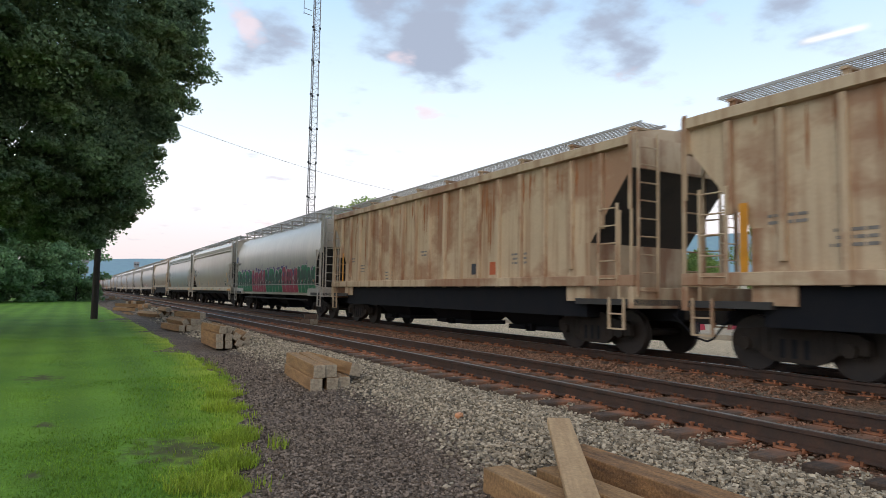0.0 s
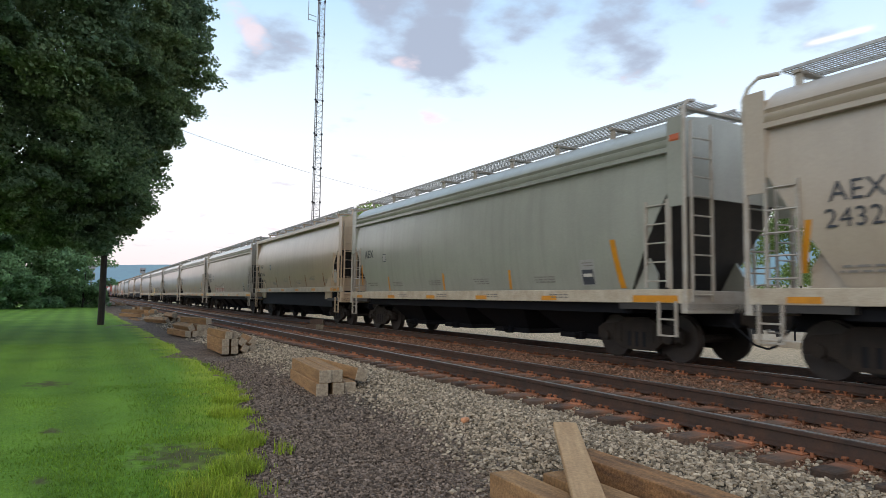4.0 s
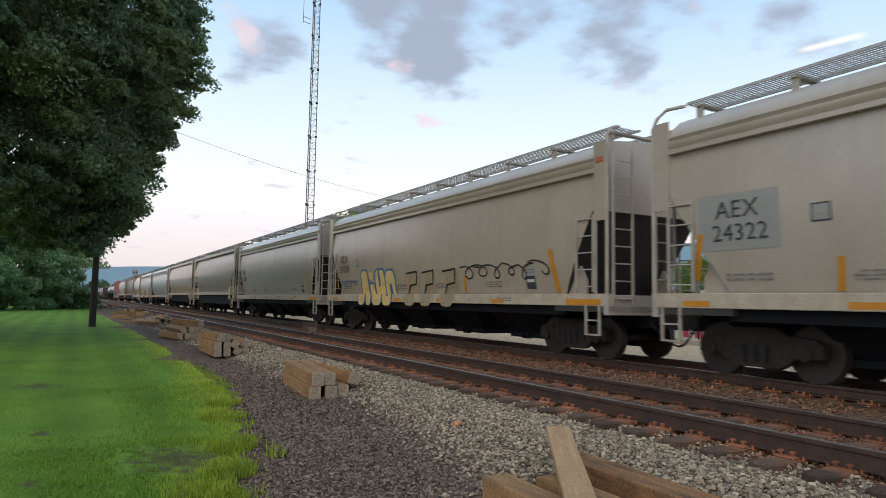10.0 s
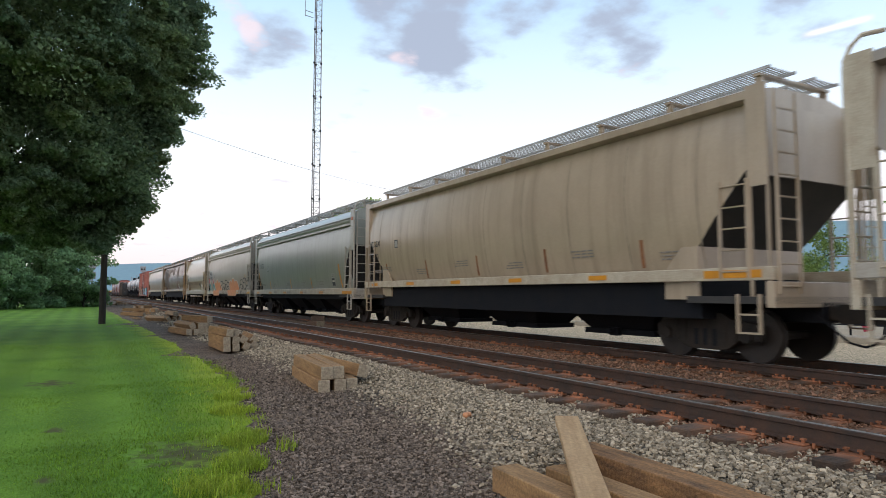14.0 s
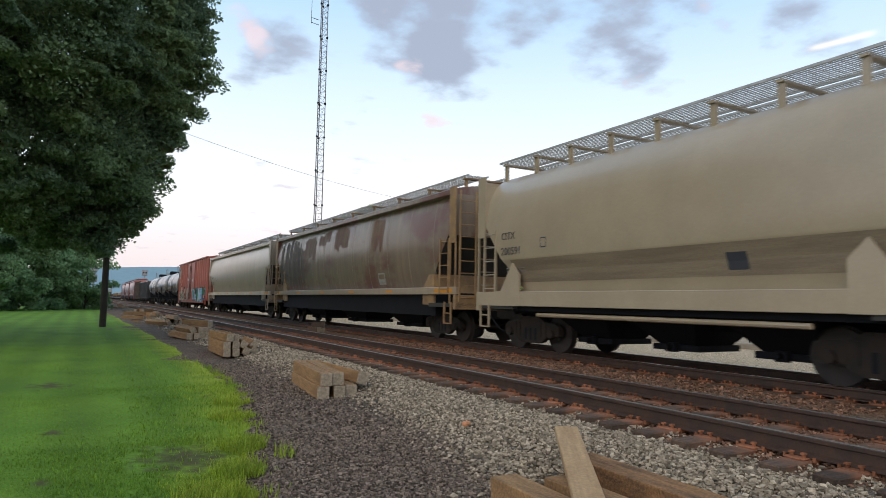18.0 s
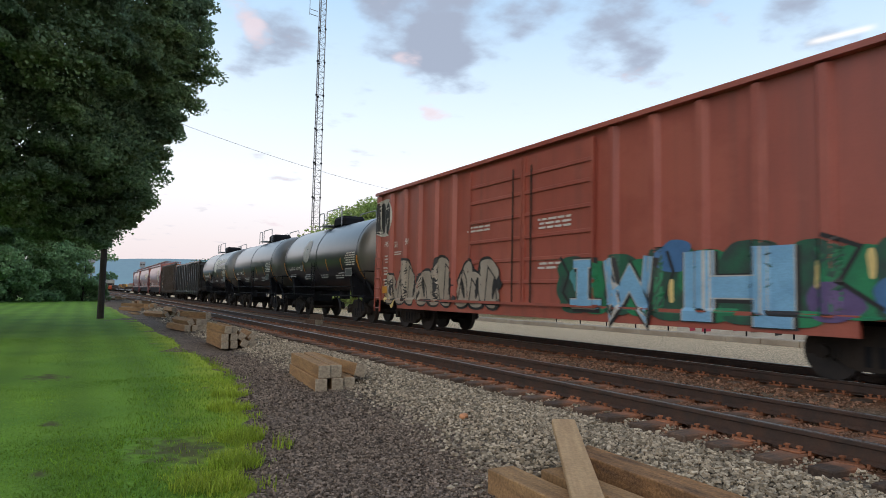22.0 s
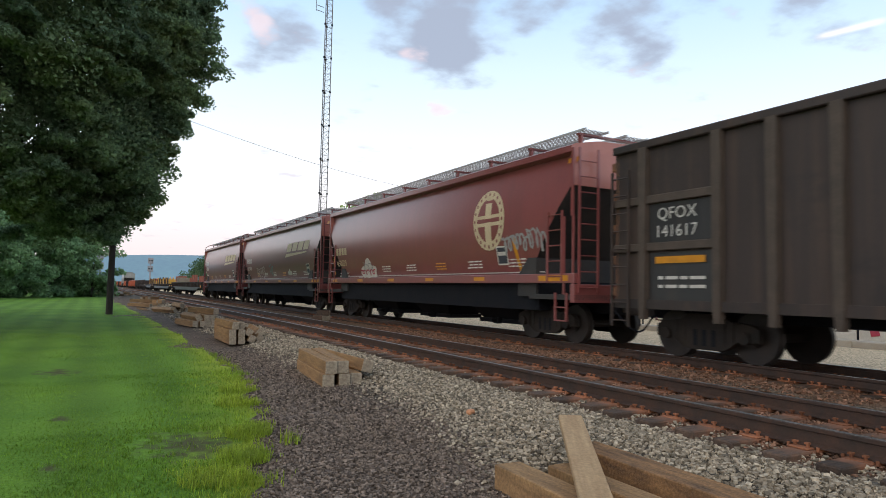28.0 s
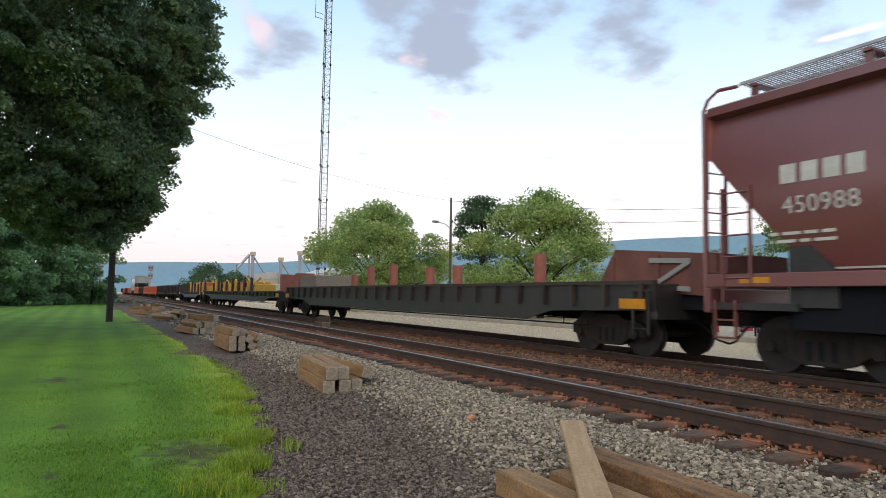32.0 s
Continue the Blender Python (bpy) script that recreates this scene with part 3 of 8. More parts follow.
def ground_material():
    """Gravel: brown-grey fines in the lot, grey stone by the tracks, pale dirt beyond, all with stones as relief."""
    m = mat("gravel", (0.185, 0.142, 0.115), 0.95, c2=(0.12, 0.09, 0.073), scale=0.7, amount=0.6, fine=0.4, fine_scale=24, spec=0.1)
    n, l = m.node_tree.nodes, m.node_tree.links
    b = n["Principled BSDF"]
    last = b.inputs["Base Color"].links[0].from_socket
    tc = n.new("ShaderNodeTexCoord")
    sep = n.new("ShaderNodeSeparateXYZ")
    l.new(tc.outputs["Object"], sep.inputs[0])
    wob = n.new("ShaderNodeTexNoise")
    wob.inputs["Scale"].default_value, wob.inputs["Detail"].default_value = 0.8, 5
    l.new(tc.outputs["Object"], wob.inputs["Vector"])
    wo = n.new("ShaderNodeMath")
    wo.operation = "MULTIPLY_ADD"
    wo.inputs[1].default_value = 1.6
    l.new(wob.outputs["Fac"], wo.inputs[0])
    l.new(sep.outputs["X"], wo.inputs[2])
    vor = n.new("ShaderNodeTexVoronoi")
    vor.inputs["Scale"].default_value = 30
    l.new(tc.outputs["Object"], vor.inputs["Vector"])
    vmr = n.new("ShaderNodeMapRange")
    vmr.inputs[3].default_value, vmr.inputs[4].default_value = 0.25, 1.75
    l.new(vor.outputs["Color"], vmr.inputs[0])
    mul = n.new("ShaderNodeVectorMath")
    mul.operation = "MULTIPLY"
    l.new(last, mul.inputs[0])
    l.new(vmr.outputs[0], mul.inputs[1])
    last = mul.outputs[0]
    # wo = x + 0.8 +- noise
    for lo, hi, col in ((4.2, 5.0, (0.115, 0.098, 0.08)), (6.05, 6.6, (0.17, 0.092, 0.06)), (8.7, 9.2, (0.17, 0.125, 0.09)), (9.8, 10.6, (0.22, 0.12, 0.075)), (13.6, 15.0, (0.58, 0.445, 0.30))):
        mr = n.new("ShaderNodeMapRange")
        mr.inputs[1].default_value, mr.inputs[2].default_value = lo, hi
        l.new(wo.outputs[0], mr.inputs[0])
        cm = n.new("ShaderNodeVectorMath")
        cm.operation = "MULTIPLY"
        cm.inputs[0].default_value = col
        l.new(vmr.outputs[0], cm.inputs[1])
        mx = n.new("ShaderNodeMixRGB")
        l.new(mr.outputs[0], mx.inputs[0])
        l.new(last, mx.inputs[1])
        l.new(cm.outputs[0], mx.inputs[2])
        last = mx.outputs[0]
    l.new(last, b.inputs["Base Color"])
    bu = n.new("ShaderNodeBump")
    bu.inputs["Strength"].default_value, bu.inputs["Distance"].default_value = 1.0, 0.03
    l.new(vor.outputs["Distance"], bu.inputs["Height"])
    l.new(bu.outputs[0], b.inputs["Normal"])
    return m


# bare patches in the lawn: place and half sizes
BARE = ((0.95, 7.1, 0.62, 0.85), (-0.45, 13.6, 0.40, 0.6), (-0.21, 8.95, 0.13, 0.22), (-0.24, 6.65, 0.12, 0.18), (1.45, 6.1, 0.3, 0.6))


def lawn_material():
    """Turf with mowing stripes, paler and yellower towards the gravel, and dry spots."""
    m = mat("turf", (0.142, 0.262, 0.03), 0.9, c2=(0.086, 0.185, 0.023), scale=0.5, amount=0.6, fine=0.25, fine_scale=30, bump=0.6, bump_scale=120, spec=0.2)
    n, l = m.node_tree.nodes, m.node_tree.links
    b = n["Principled BSDF"]
    last = b.inputs["Base Color"].links[0].from_socket
    tc = n.new("ShaderNodeTexCoord")
    wv = n.new("ShaderNodeTexWave")
    wv.bands_direction = "X"
    wv.inputs["Scale"].default_value, wv.inputs["Distortion"].default_value, wv.inputs["Detail"].default_value = 0.28, 1.2, 2
    l.new(tc.outputs["Object"], wv.inputs["Vector"])
    mr = n.new("ShaderNodeMapRange")
    mr.inputs[3].default_value, mr.inputs[4].default_value = 0.87, 1.13
    l.new(wv.outputs["Fac"], mr.inputs[0])
    mu = n.new("ShaderNodeVectorMath")
    mu.operation = "MULTIPLY"
    l.new(last, mu.inputs[0])
    l.new(mr.outputs[0], mu.inputs[1])
    sep = n.new("ShaderNodeSeparateXYZ")
    l.new(tc.outputs["Object"], sep.inputs[0])
    no = n.new("ShaderNodeTexNoise")
    no.inputs["Scale"].default_value, no.inputs["Detail"].default_value = 0.9, 5
    l.new(tc.outputs["Object"], no.inputs["Vector"])
    ad = n.new("ShaderNodeMath")
    ad.operation = "MULTIPLY_ADD"
    ad.inputs[1].default_value = 1.8
    l.new(no.outputs["Fac"], ad.inputs[0])
    # the yellow band follows the edge, which draws off to the right
    fy = n.new("ShaderNodeMapRange")
    fy.inputs[1].default_value, fy.inputs[2].default_value, fy.inputs[4].default_value = 4.0, 16.0, 1.4
    l.new(sep.outputs["Y"], fy.inputs[0])
    sx = n.new("ShaderNodeMath")
    sx.operation = "SUBTRACT"
    l.new(sep.outputs["X"], sx.inputs[0])
    l.new(fy.outputs[0], sx.inputs[1])
    l.new(sx.outputs[0], ad.inputs[2])
    m2 = n.new("ShaderNodeMapRange")
    m2.inputs[1].default_value, m2.inputs[2].default_value, m2.inputs[4].default_value = 1.4, 2.2, 0.9
    l.new(ad.outputs[0], m2.inputs[0])
    mx = n.new("ShaderNodeMixRGB")
    mx.inputs[2].default_value = (0.32, 0.39, 0.04, 1)
    l.new(m2.outputs[0], mx.inputs[0])
    l.new(mu.outputs[0], mx.inputs[1])
    last = mx.outputs[0]
    # worn bare patches of soil
    for x, y, sx, sy in BARE:
        mp = n.new("ShaderNodeMapping")
        mp.vector_type = "TEXTURE"
        mp.inputs["Location"].default_value, mp.inputs["Scale"].default_value = (x, y, 0), (sx, sy, 30)
        l.new(tc.outputs["Object"], mp.inputs[0])
        ln = n.new("ShaderNodeVectorMath")
        ln.operation = "LENGTH"
        l.new(mp.outputs[0], ln.inputs[0])
        nz = n.new("ShaderNodeTexNoise")
        nz.inputs["Scale"].default_value, nz.inputs["Detail"].default_value = 6.0, 4
        l.new(tc.outputs["Object"], nz.inputs["Vector"])
        sm = n.new("ShaderNodeMath")
        sm.operation = "MULTIPLY_ADD"
        sm.inputs[1].default_value = 2.4
        l.new(nz.outputs["Fac"], sm.inputs[0])
        l.new(ln.outputs["Value"], sm.inputs[2])
        mk = n.new("ShaderNodeMapRange")
        mk.inputs[1].default_value, mk.inputs[2].default_value, mk.inputs[3].default_value, mk.inputs[4].default_value = 1.4, 2.15, 0.85, 0.0
        l.new(sm.outputs[0], mk.inputs[0])
        mb = n.new("ShaderNodeMixRGB")
        mb.inputs[2].default_value = (0.075, 0.06, 0.035, 1)
        l.new(mk.outputs[0], mb.inputs[0])
        l.new(last, mb.inputs[1])
        last = mb.outputs[0]
    l.new(last, b.inputs["Base Color"])
    return m


make_ground()


# ---- tracks ----
RAIL = [(-0.07, -0.18), (0.07, -0.18), (0.07, -0.165), (0.012, -0.145), (0.010, -0.05), (0.036, -0.04), (0.036, -0.006), (0.028, 0.0), (-0.028, 0.0), (-0.036, -0.006), (-0.036, -0.04), (-0.010, -0.05), (-0.012, -0.145), (-0.07, -0.165)]


def stain_ties():
    """Orange iron dust on the wood round the two rails."""
    n, l = M["tie"].node_tree.nodes, M["tie"].node_tree.links
    b = n["Principled BSDF"]
    last = b.inputs["Base Color"].links[0].from_socket
    tc, sep = n.new("ShaderNodeTexCoord"), n.new("ShaderNodeSeparateXYZ")
    l.new(tc.outputs["Object"], sep.inputs[0])
    ab, sub, ab2 = (n.new("ShaderNodeMath") for _ in range(3))
    ab.operation, sub.operation, ab2.operation = "ABSOLUTE", "SUBTRACT", "ABSOLUTE"
    sub.inputs[1].default_value = 0.755
    l.new(sep.outputs["X"], ab.inputs[0])
    l.new(ab.outputs[0], sub.inputs[0])
    l.new(sub.outputs[0], ab2.inputs[0])
    oi, no = n.new("ShaderNodeObjectInfo"), n.new("ShaderNodeTexNoise")
    no.noise_dimensions = "4D"
    no.inputs["Scale"].default_value, no.inputs["Detail"].default_value = 5.0, 5
    sc = n.new("ShaderNodeMath")
    sc.operation = "MULTIPLY"
    sc.inputs[1].default_value = 30.0
    l.new(oi.outputs["Random"], sc.inputs[0])
    l.new(sc.outputs[0], no.inputs["W"])
    l.new(tc.outputs["Object"], no.inputs["Vector"])
    ad = n.new("ShaderNodeMath")
    ad.operation = "MULTIPLY_ADD"
    ad.inputs[1].default_value = -0.75
    l.new(no.outputs["Fac"], ad.inputs[0])
    l.new(ab2.outputs[0], ad.inputs[2])
    mr = n.new("ShaderNodeMapRange")
    mr.inputs[1].default_value, mr.inputs[2].default_value, mr.inputs[3].default_value, mr.inputs[4].default_value = -0.26, 0.04, 0.85, 0.0
    l.new(ad.outputs[0], mr.inputs[0])
    mx = n.new("ShaderNodeMixRGB")
    mx.inputs[2].default_value = (0.28, 0.115, 0.06, 1)
    l.new(mr.outputs[0], mx.inputs[0])
    l.new(last, mx.inputs[1])
    l.new(mx.outputs[0], b.inputs["Base Color"])


stain_ties()


def tie_mesh():
    b = Build().box(-1.295, 1.295, -0.115, 0.115, -0.17, 0.0, bevel=0.015)
    return b.mesh("tie", [M["tie"]])


def plate_mesh():
    b = Build().box(-0.17, 0.17, -0.10, 0.10, 0.0, 0.018, bevel=0.006)
    for x in (-0.10, 0.10):
        for y in (-0.06, 0.06):
            b.box(x - 0.012, x + 0.012, y - 0.012, y + 0.012, 0.018, 0.05)
            b.box(x - 0.024, x + 0.02, y - 0.02, y + 0.02, 0.045, 0.062)
    # rail anchors beside the plate
    b.box(-0.085, 0.085, 0.13, 0.155, -0.015, 0.03)
    b.box(-0.085, 0.085, -0.155, -0.13, -0.015, 0.03)
    return b.mesh("tie_plate", [M["rustdirt"]])


TRACKS = (("near", 6.725, 5.97, 7.48, "empty railway track with rusty rails and worn wooden ties"), ("far", 11.085, 10.33, 11.84, "railway track under the moving freight train"))
TIE_STEP = 0.508


def make_track(cx, label):
    t = thing("railway_track", pose(cx, 0, ZR), label, "railway track", kind="structure")
    for s in (-1, 1):
        x = s * 0.755
        b = Build().prism([(x + px, pz) for px, pz in RAIL], -60, 900)
        # the worn running surface
        b.box(x - 0.027, x + 0.027, -60, 900, 0.0, 0.003, slot=1)
        part("rail", b, [M["rail"], M["shine"]], t)
    tm, pm = tie_mesh(), plate_mesh()
    rnd = random.Random(int(cx * 10))
    far = Build()
    for i in range(-8, 420):
        y = i * TIE_STEP + 0.2
        dx, dz, rz = rnd.uniform(-0.04, 0.04), rnd.uniform(-0.012, 0.004), rnd.uniform(-1.2, 1.2)
        if 2 <= y < 55:
            part("tie", tm, None, t, at=pose(dx, y, -0.185 + dz, 0, 0, rz))
            if y < 34:
                for s in (-1, 1):
                    part("tie_plate", pm, None, t, at=pose(s * 0.755, y, -0.196))
        else:
            far.box(-1.295 + dx, 1.295 + dx, y - 0.115, y + 0.115, -0.355, -0.185 + dz)
    part("far_ties", far, M["tie"], t, kind="stuff")
    return t


for _n, _cx, _a1, _a2, _lab in TRACKS:
    make_track(_cx, _lab)


# ---- the freight train ----
SIDE = math.pi / 2
W2 = 1.62       # half a car's width


def truck(parent, y):
    """A three-piece freight truck."""
    t = part("truck", Build().box(-0.95, 0.95, y - 0.18, y + 0.18, 0.50, 0.78, bevel=0.03), M["truck"], parent)
    for s in (-1, 1):
        x = s * 1.0
        prof = [(-1.12, 0.40), (-1.12, 0.62), (-0.98, 0.70), (-0.55, 0.74), (-0.34, 0.86), (0.34, 0.86), (0.55, 0.74), (0.98, 0.70), (1.12, 0.62), (1.12, 0.40), (0.72, 0.40), (0.48, 0.24), (0.36, 0.20), (-0.36, 0.20), (-0.48, 0.24), (-0.72, 0.40)]
        b = Build().plate([(y + a, z) for a, z in prof], x - 0.07, x + 0.07)
        for d in (-0.86, 0.86):
            b.disc((x + s * 0.09, y + d, 0.46), (1, 0, 0), 0.11, 0.05, 12)
        for d in (-0.62, -0.44, 0.44, 0.62):
            b.box(x - 0.09, x + 0.09, y + d - 0.02, y + d + 0.02, 0.36, 0.72)
        part("side_frame", b, M["truck"], t)
        b = Build()
        for d in (-0.2, 0.0, 0.2):
            b.disc((x, y + d, 0.42), (0, 0, 1), 0.085, 0.15, 10)
        part("spring", b, M["black"], t)
        for d in (-0.86, 0.86):
            b = Build()
            b.disc((s * 0.755, y + d, 0.457), (1, 0, 0), 0.457, 0.06, 28)
            b.disc((s * 0.685, y + d, 0.457), (1, 0, 0), 0.485, 0.015, 28)
            b.disc((s * 0.80, y + d, 0.457), (1, 0, 0), 0.16, 0.06, 14)
            part("wheel", b, M["wheel"], t, smooth=True)
    for d in (-0.86, 0.86):
        part("axle", Build().disc((0, y + d, 0.457), (1, 0, 0), 0.08, 0.7, 10), M["truck"], t)


def coupler(parent, L, s, body):
    """Draft gear, knuckle and air hose at one end; s is the end."""
    y0 = s * (body / 2 - 0.15)
    y1 = s * (L / 2 - 0.02)
    b = Build().box(-0.16, 0.16, min(y0, y1 - s * 0.35), max(y0, y1 - s * 0.35), 0.76, 1.0, bevel=0.02)
    b.slab([(-0.17, y1 - s * 0.4), (0.17, y1 - s * 0.4), (0.19, y1 - s * 0.1), (0.06, y1), (-0.02, y1 - s * 0.12), (-0.19, y1 + s * 0.06)][::s], 0.72, 1.03)
    part("coupler", b, M["truck"], parent)
    pts = [(-0.35, s * (body / 2 - 0.1), 0.85), (-0.35, s * (body / 2 + 0.08), 0.70), (-0.28, s * (L / 2 - 0.2), 0.42), (-0.2, s * (L / 2), 0.36)]
    part("air_hose", Build().tube(pts, 0.022, 6), M["black"], parent)


def ladder(parent, material, x, y0, y1, z0, z1, step=0.36, r=0.016):
    """Side ladder: two stiles and rungs, standing off the side."""
    b = Build()
    for y in (y0, y1):
        b.box(x - 0.02, x + 0.02, y - 0.025, y + 0.025, z0, z1)
    z = z0 + 0.12
    while z < z1:
        b.tube([(x, y0, z), (x, y1, z)], r, 5)
        z += step
    return part("ladder", b, material, parent)


def end_ladder(parent, material, y, x0, x1, z0, z1, step=0.36):
    b = Build()
    for x in (x0, x1):
        b.box(x - 0.025, x + 0.025, y - 0.02, y + 0.02, z0, z1)
    z = z0 + 0.12
    while z < z1:
        b.tube([(x0, y, z), (x1, y, z)], 0.016, 5)
        z += step
    return part("end_ladder", b, material, parent)


def grating(parent, L, z, half, material, step=0.14, inner=0.0):
    """Open-grid running boards: long bars and cross bars; inner parts them into two strips."""
    for lo, hi in (((-half, half),) if inner <= 0 else ((-half, -inner), (inner, half))):
        b = Build()
        n = max(6, round((hi - lo) / 0.08))
        for i in range(n):
            x = lo + (hi - lo) * i / (n - 1)
            w, h = (0.013, 0.014) if 0 < i < n - 1 else (0.02, 0.05)
            b.box(x - w, x + w, -L / 2, L / 2, z + 0.03, z + 0.03 + h)
        y = -L / 2
        while y < L / 2:
            b.box(lo, hi, y, y + 0.02, z + 0.028, z + 0.036)
            y += step
        part("running_board", b, material, parent)


def sill_steps(parent, material, body):
    for s in (-1, 1):
        for q in (-1, 1):
            y = q * (body / 2 - 0.45)
            b = Build()
            for d in (-0.2, 0.2):
                b.box(s * W2 - 0.025, s * W2 + 0.025, y + d - 0.02, y + d + 0.02, 0.55, 1.2)
            for z in (0.55, 0.85):
                b.box(s * W2 - 0.03, s * W2 + 0.03, y - 0.2, y + 0.2, z, z + 0.03)
            part("sill_step", b, material, parent)


PROFILE = {}    # each hopper car's side outline, for what is painted on it


def on_side(parent, z, x):
    """How far out paint lies at height z; x tells which coat lies over which."""
    prof = PROFILE.get(parent.name)
    if prof is None or prof[0][0] == -1.50 and len(prof) == 8 or z < prof[0][1] + 0.06:
        return x
    return side_at(prof, z) - 0.004 - max(0.0, -1.60 - x) * 0.25


def mark(parent, y, z, w, h, material, x=-W2 - 0.006, name="marking", lean=0.0):
    """A painted patch on the side: centre y, centre z, width, height."""
    a, n = lean * h / 2, max(1, math.ceil(h / 0.16))
    vs = []
    for i in range(n + 1):
        k = 1 - 2 * i / n
        zz = z + k * h / 2
        xx = on_side(parent, zz, x)
        vs += [(xx, y + w / 2 - a * k, zz), (xx, y - w / 2 - a * k, zz)]
    part(name, Build().add(vs, [(2 * i, 2 * i + 1, 2 * i + 3, 2 * i + 2) for i in range(n)]), material, parent)


def bars(parent, y, z, w, rows, material, x=-W2 - 0.006, h=0.035, gap=0.075, seed=1):
    """Small writing that cannot be read, as rows of bars."""
    r = random.Random(seed)
    material = M["faintink"] if material is M["ink"] else material
    b = Build()
    for i in range(rows):
        a, e = y - w / 2, y + w / 2 - r.uniform(0, 0.25) * w
        zz = z - i * gap
        xx = on_side(parent, zz - h / 2, x)
        while a < e:
            q = min(e, a + r.uniform(0.12, 0.3) * w)
            b.plate([(a, zz), (q, zz), (q, zz - h), (a, zz - h)], xx, xx + 0.004)
            a = q + 0.05 * w
    part("small_print", b, material, parent)


def words(parent, text, y, z, size, material, x=-W2 - 0.008, spread=1.05):
    """Letters on the side; y is their left edge as read, z the baseline."""
    k = (on_side(parent, z + size * 0.7, x) - on_side(parent, z, x)) / (size * 0.7)
    c = 1 / math.hypot(1, k)
    m = Matrix(((0, k * c, -c, on_side(parent, z, x) - 0.004), (-1, 0, 0, y), (0, c, k * c, z), (0, 0, 0, 1)))
    part("lettering", lettering(text, size, material, spread), None, parent, at=m)


HOPPER_FLAT = [(-1.38, 1.36), (-1.47, 1.72), (-1.545, 2.15), (-1.59, 2.6), (-1.605, 3.05), (-1.58, 3.5), (-1.52, 3.98), (-1.63, 3.99), (-1.63, 4.07), (-1.58, 4.09), (-1.62, 4.14), (-1.62, 4.22), (-1.57, 4.24), (-1.61, 4.30), (-1.60, 4.35), (-1.5, 4.48), (-1.3, 4.64), (-1.0, 4.76), (-0.5, 4.82), (0.0, 4.84)]
HOPPER_RIB = [(-1.50, 1.62), (-1.50, 3.0), (-1.50, 4.24), (-1.62, 4.26), (-1.62, 4.44), (-1.35, 4.54), (-0.7, 4.68), (0.0, 4.72)]
HOPPER_ROUND = [(-1.50, 1.12), (-1.55, 1.38), (-1.585, 1.85), (-1.61, 2.4), (-1.615, 3.0), (-1.57, 3.5), (-1.47, 3.98), (-1.28, 4.36), (-1.0, 4.57), (-0.5, 4.65), (0.0, 4.67)]
HOPPER_CREASE = [(-1.37, 1.46), (-1.39, 1.70), (-1.47, 2.0), (-1.585, 2.26), (-1.618, 2.34), (-1.618, 3.0), (-1.57, 3.5), (-1.47, 3.98), (-1.28, 4.36), (-1.0, 4.57), (-0.5, 4.65), (0.0, 4.67)]
HOPPER_BOW = [(-1.36, 1.60), (-1.46, 1.93), (-1.55, 2.35), (-1.60, 2.8), (-1.615, 3.15), (-1.585, 3.6), (-1.52, 4.0), (-1.43, 4.38), (-1.62, 4.42), (-1.62, 4.56), (-1.5, 4.62), (-0.8, 4.75), (0.0, 4.78)]


def side_at(prof, z):
    for (xa, za), (xb, zb) in zip(prof, prof[1:]):
        if za <= z <= zb:
            return xa + (xb - xa) * (z - za) / max(1e-6, zb - za)
    return prof[0][0]


def shell(parent, prof, body, cut, z_cut, paint, slope, ends=None, inset=0.42):
    """The cargo body: a lofted outline whose ends slope in below z_cut."""
    z0 = prof[0][1]

    def yend(z):
        e = body / 2 - inset
        return e if z >= z_cut else e - cut * (z_cut - z) / (z_cut - z0)

    # a point on the cut height keeps the corner sharp
    pts = []
    for (xa, za), (xb, zb) in zip(prof, prof[1:]):
        pts.append((xa, za))
        if za < z_cut - 0.01 and zb > z_cut + 0.01:
            pts.append((xa + (xb - xa) * (z_cut - za) / (zb - za), z_cut))
    pts.append(prof[-1])
    ring = pts + [(-x, z) for x, z in pts[-2::-1]]
    n = len(ring)
    vs = [(x, -yend(z), z) for x, z in ring] + [(x, yend(z), z) for x, z in ring]
    fs = [(i, i + 1, n + i + 1, n + i) for i in range(n - 1)] + [(n - 1, 0, n, 2 * n - 1)]
    ob = part("body", Build().add(vs, fs), paint, parent, smooth=True)
    for s in (-1, 1):
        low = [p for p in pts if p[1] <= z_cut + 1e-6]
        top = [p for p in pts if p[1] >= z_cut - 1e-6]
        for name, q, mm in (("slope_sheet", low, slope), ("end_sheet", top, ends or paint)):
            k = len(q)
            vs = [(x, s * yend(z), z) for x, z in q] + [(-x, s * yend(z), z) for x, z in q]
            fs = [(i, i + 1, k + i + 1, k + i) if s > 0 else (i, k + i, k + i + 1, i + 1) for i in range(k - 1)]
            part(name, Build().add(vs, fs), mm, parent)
    return ob


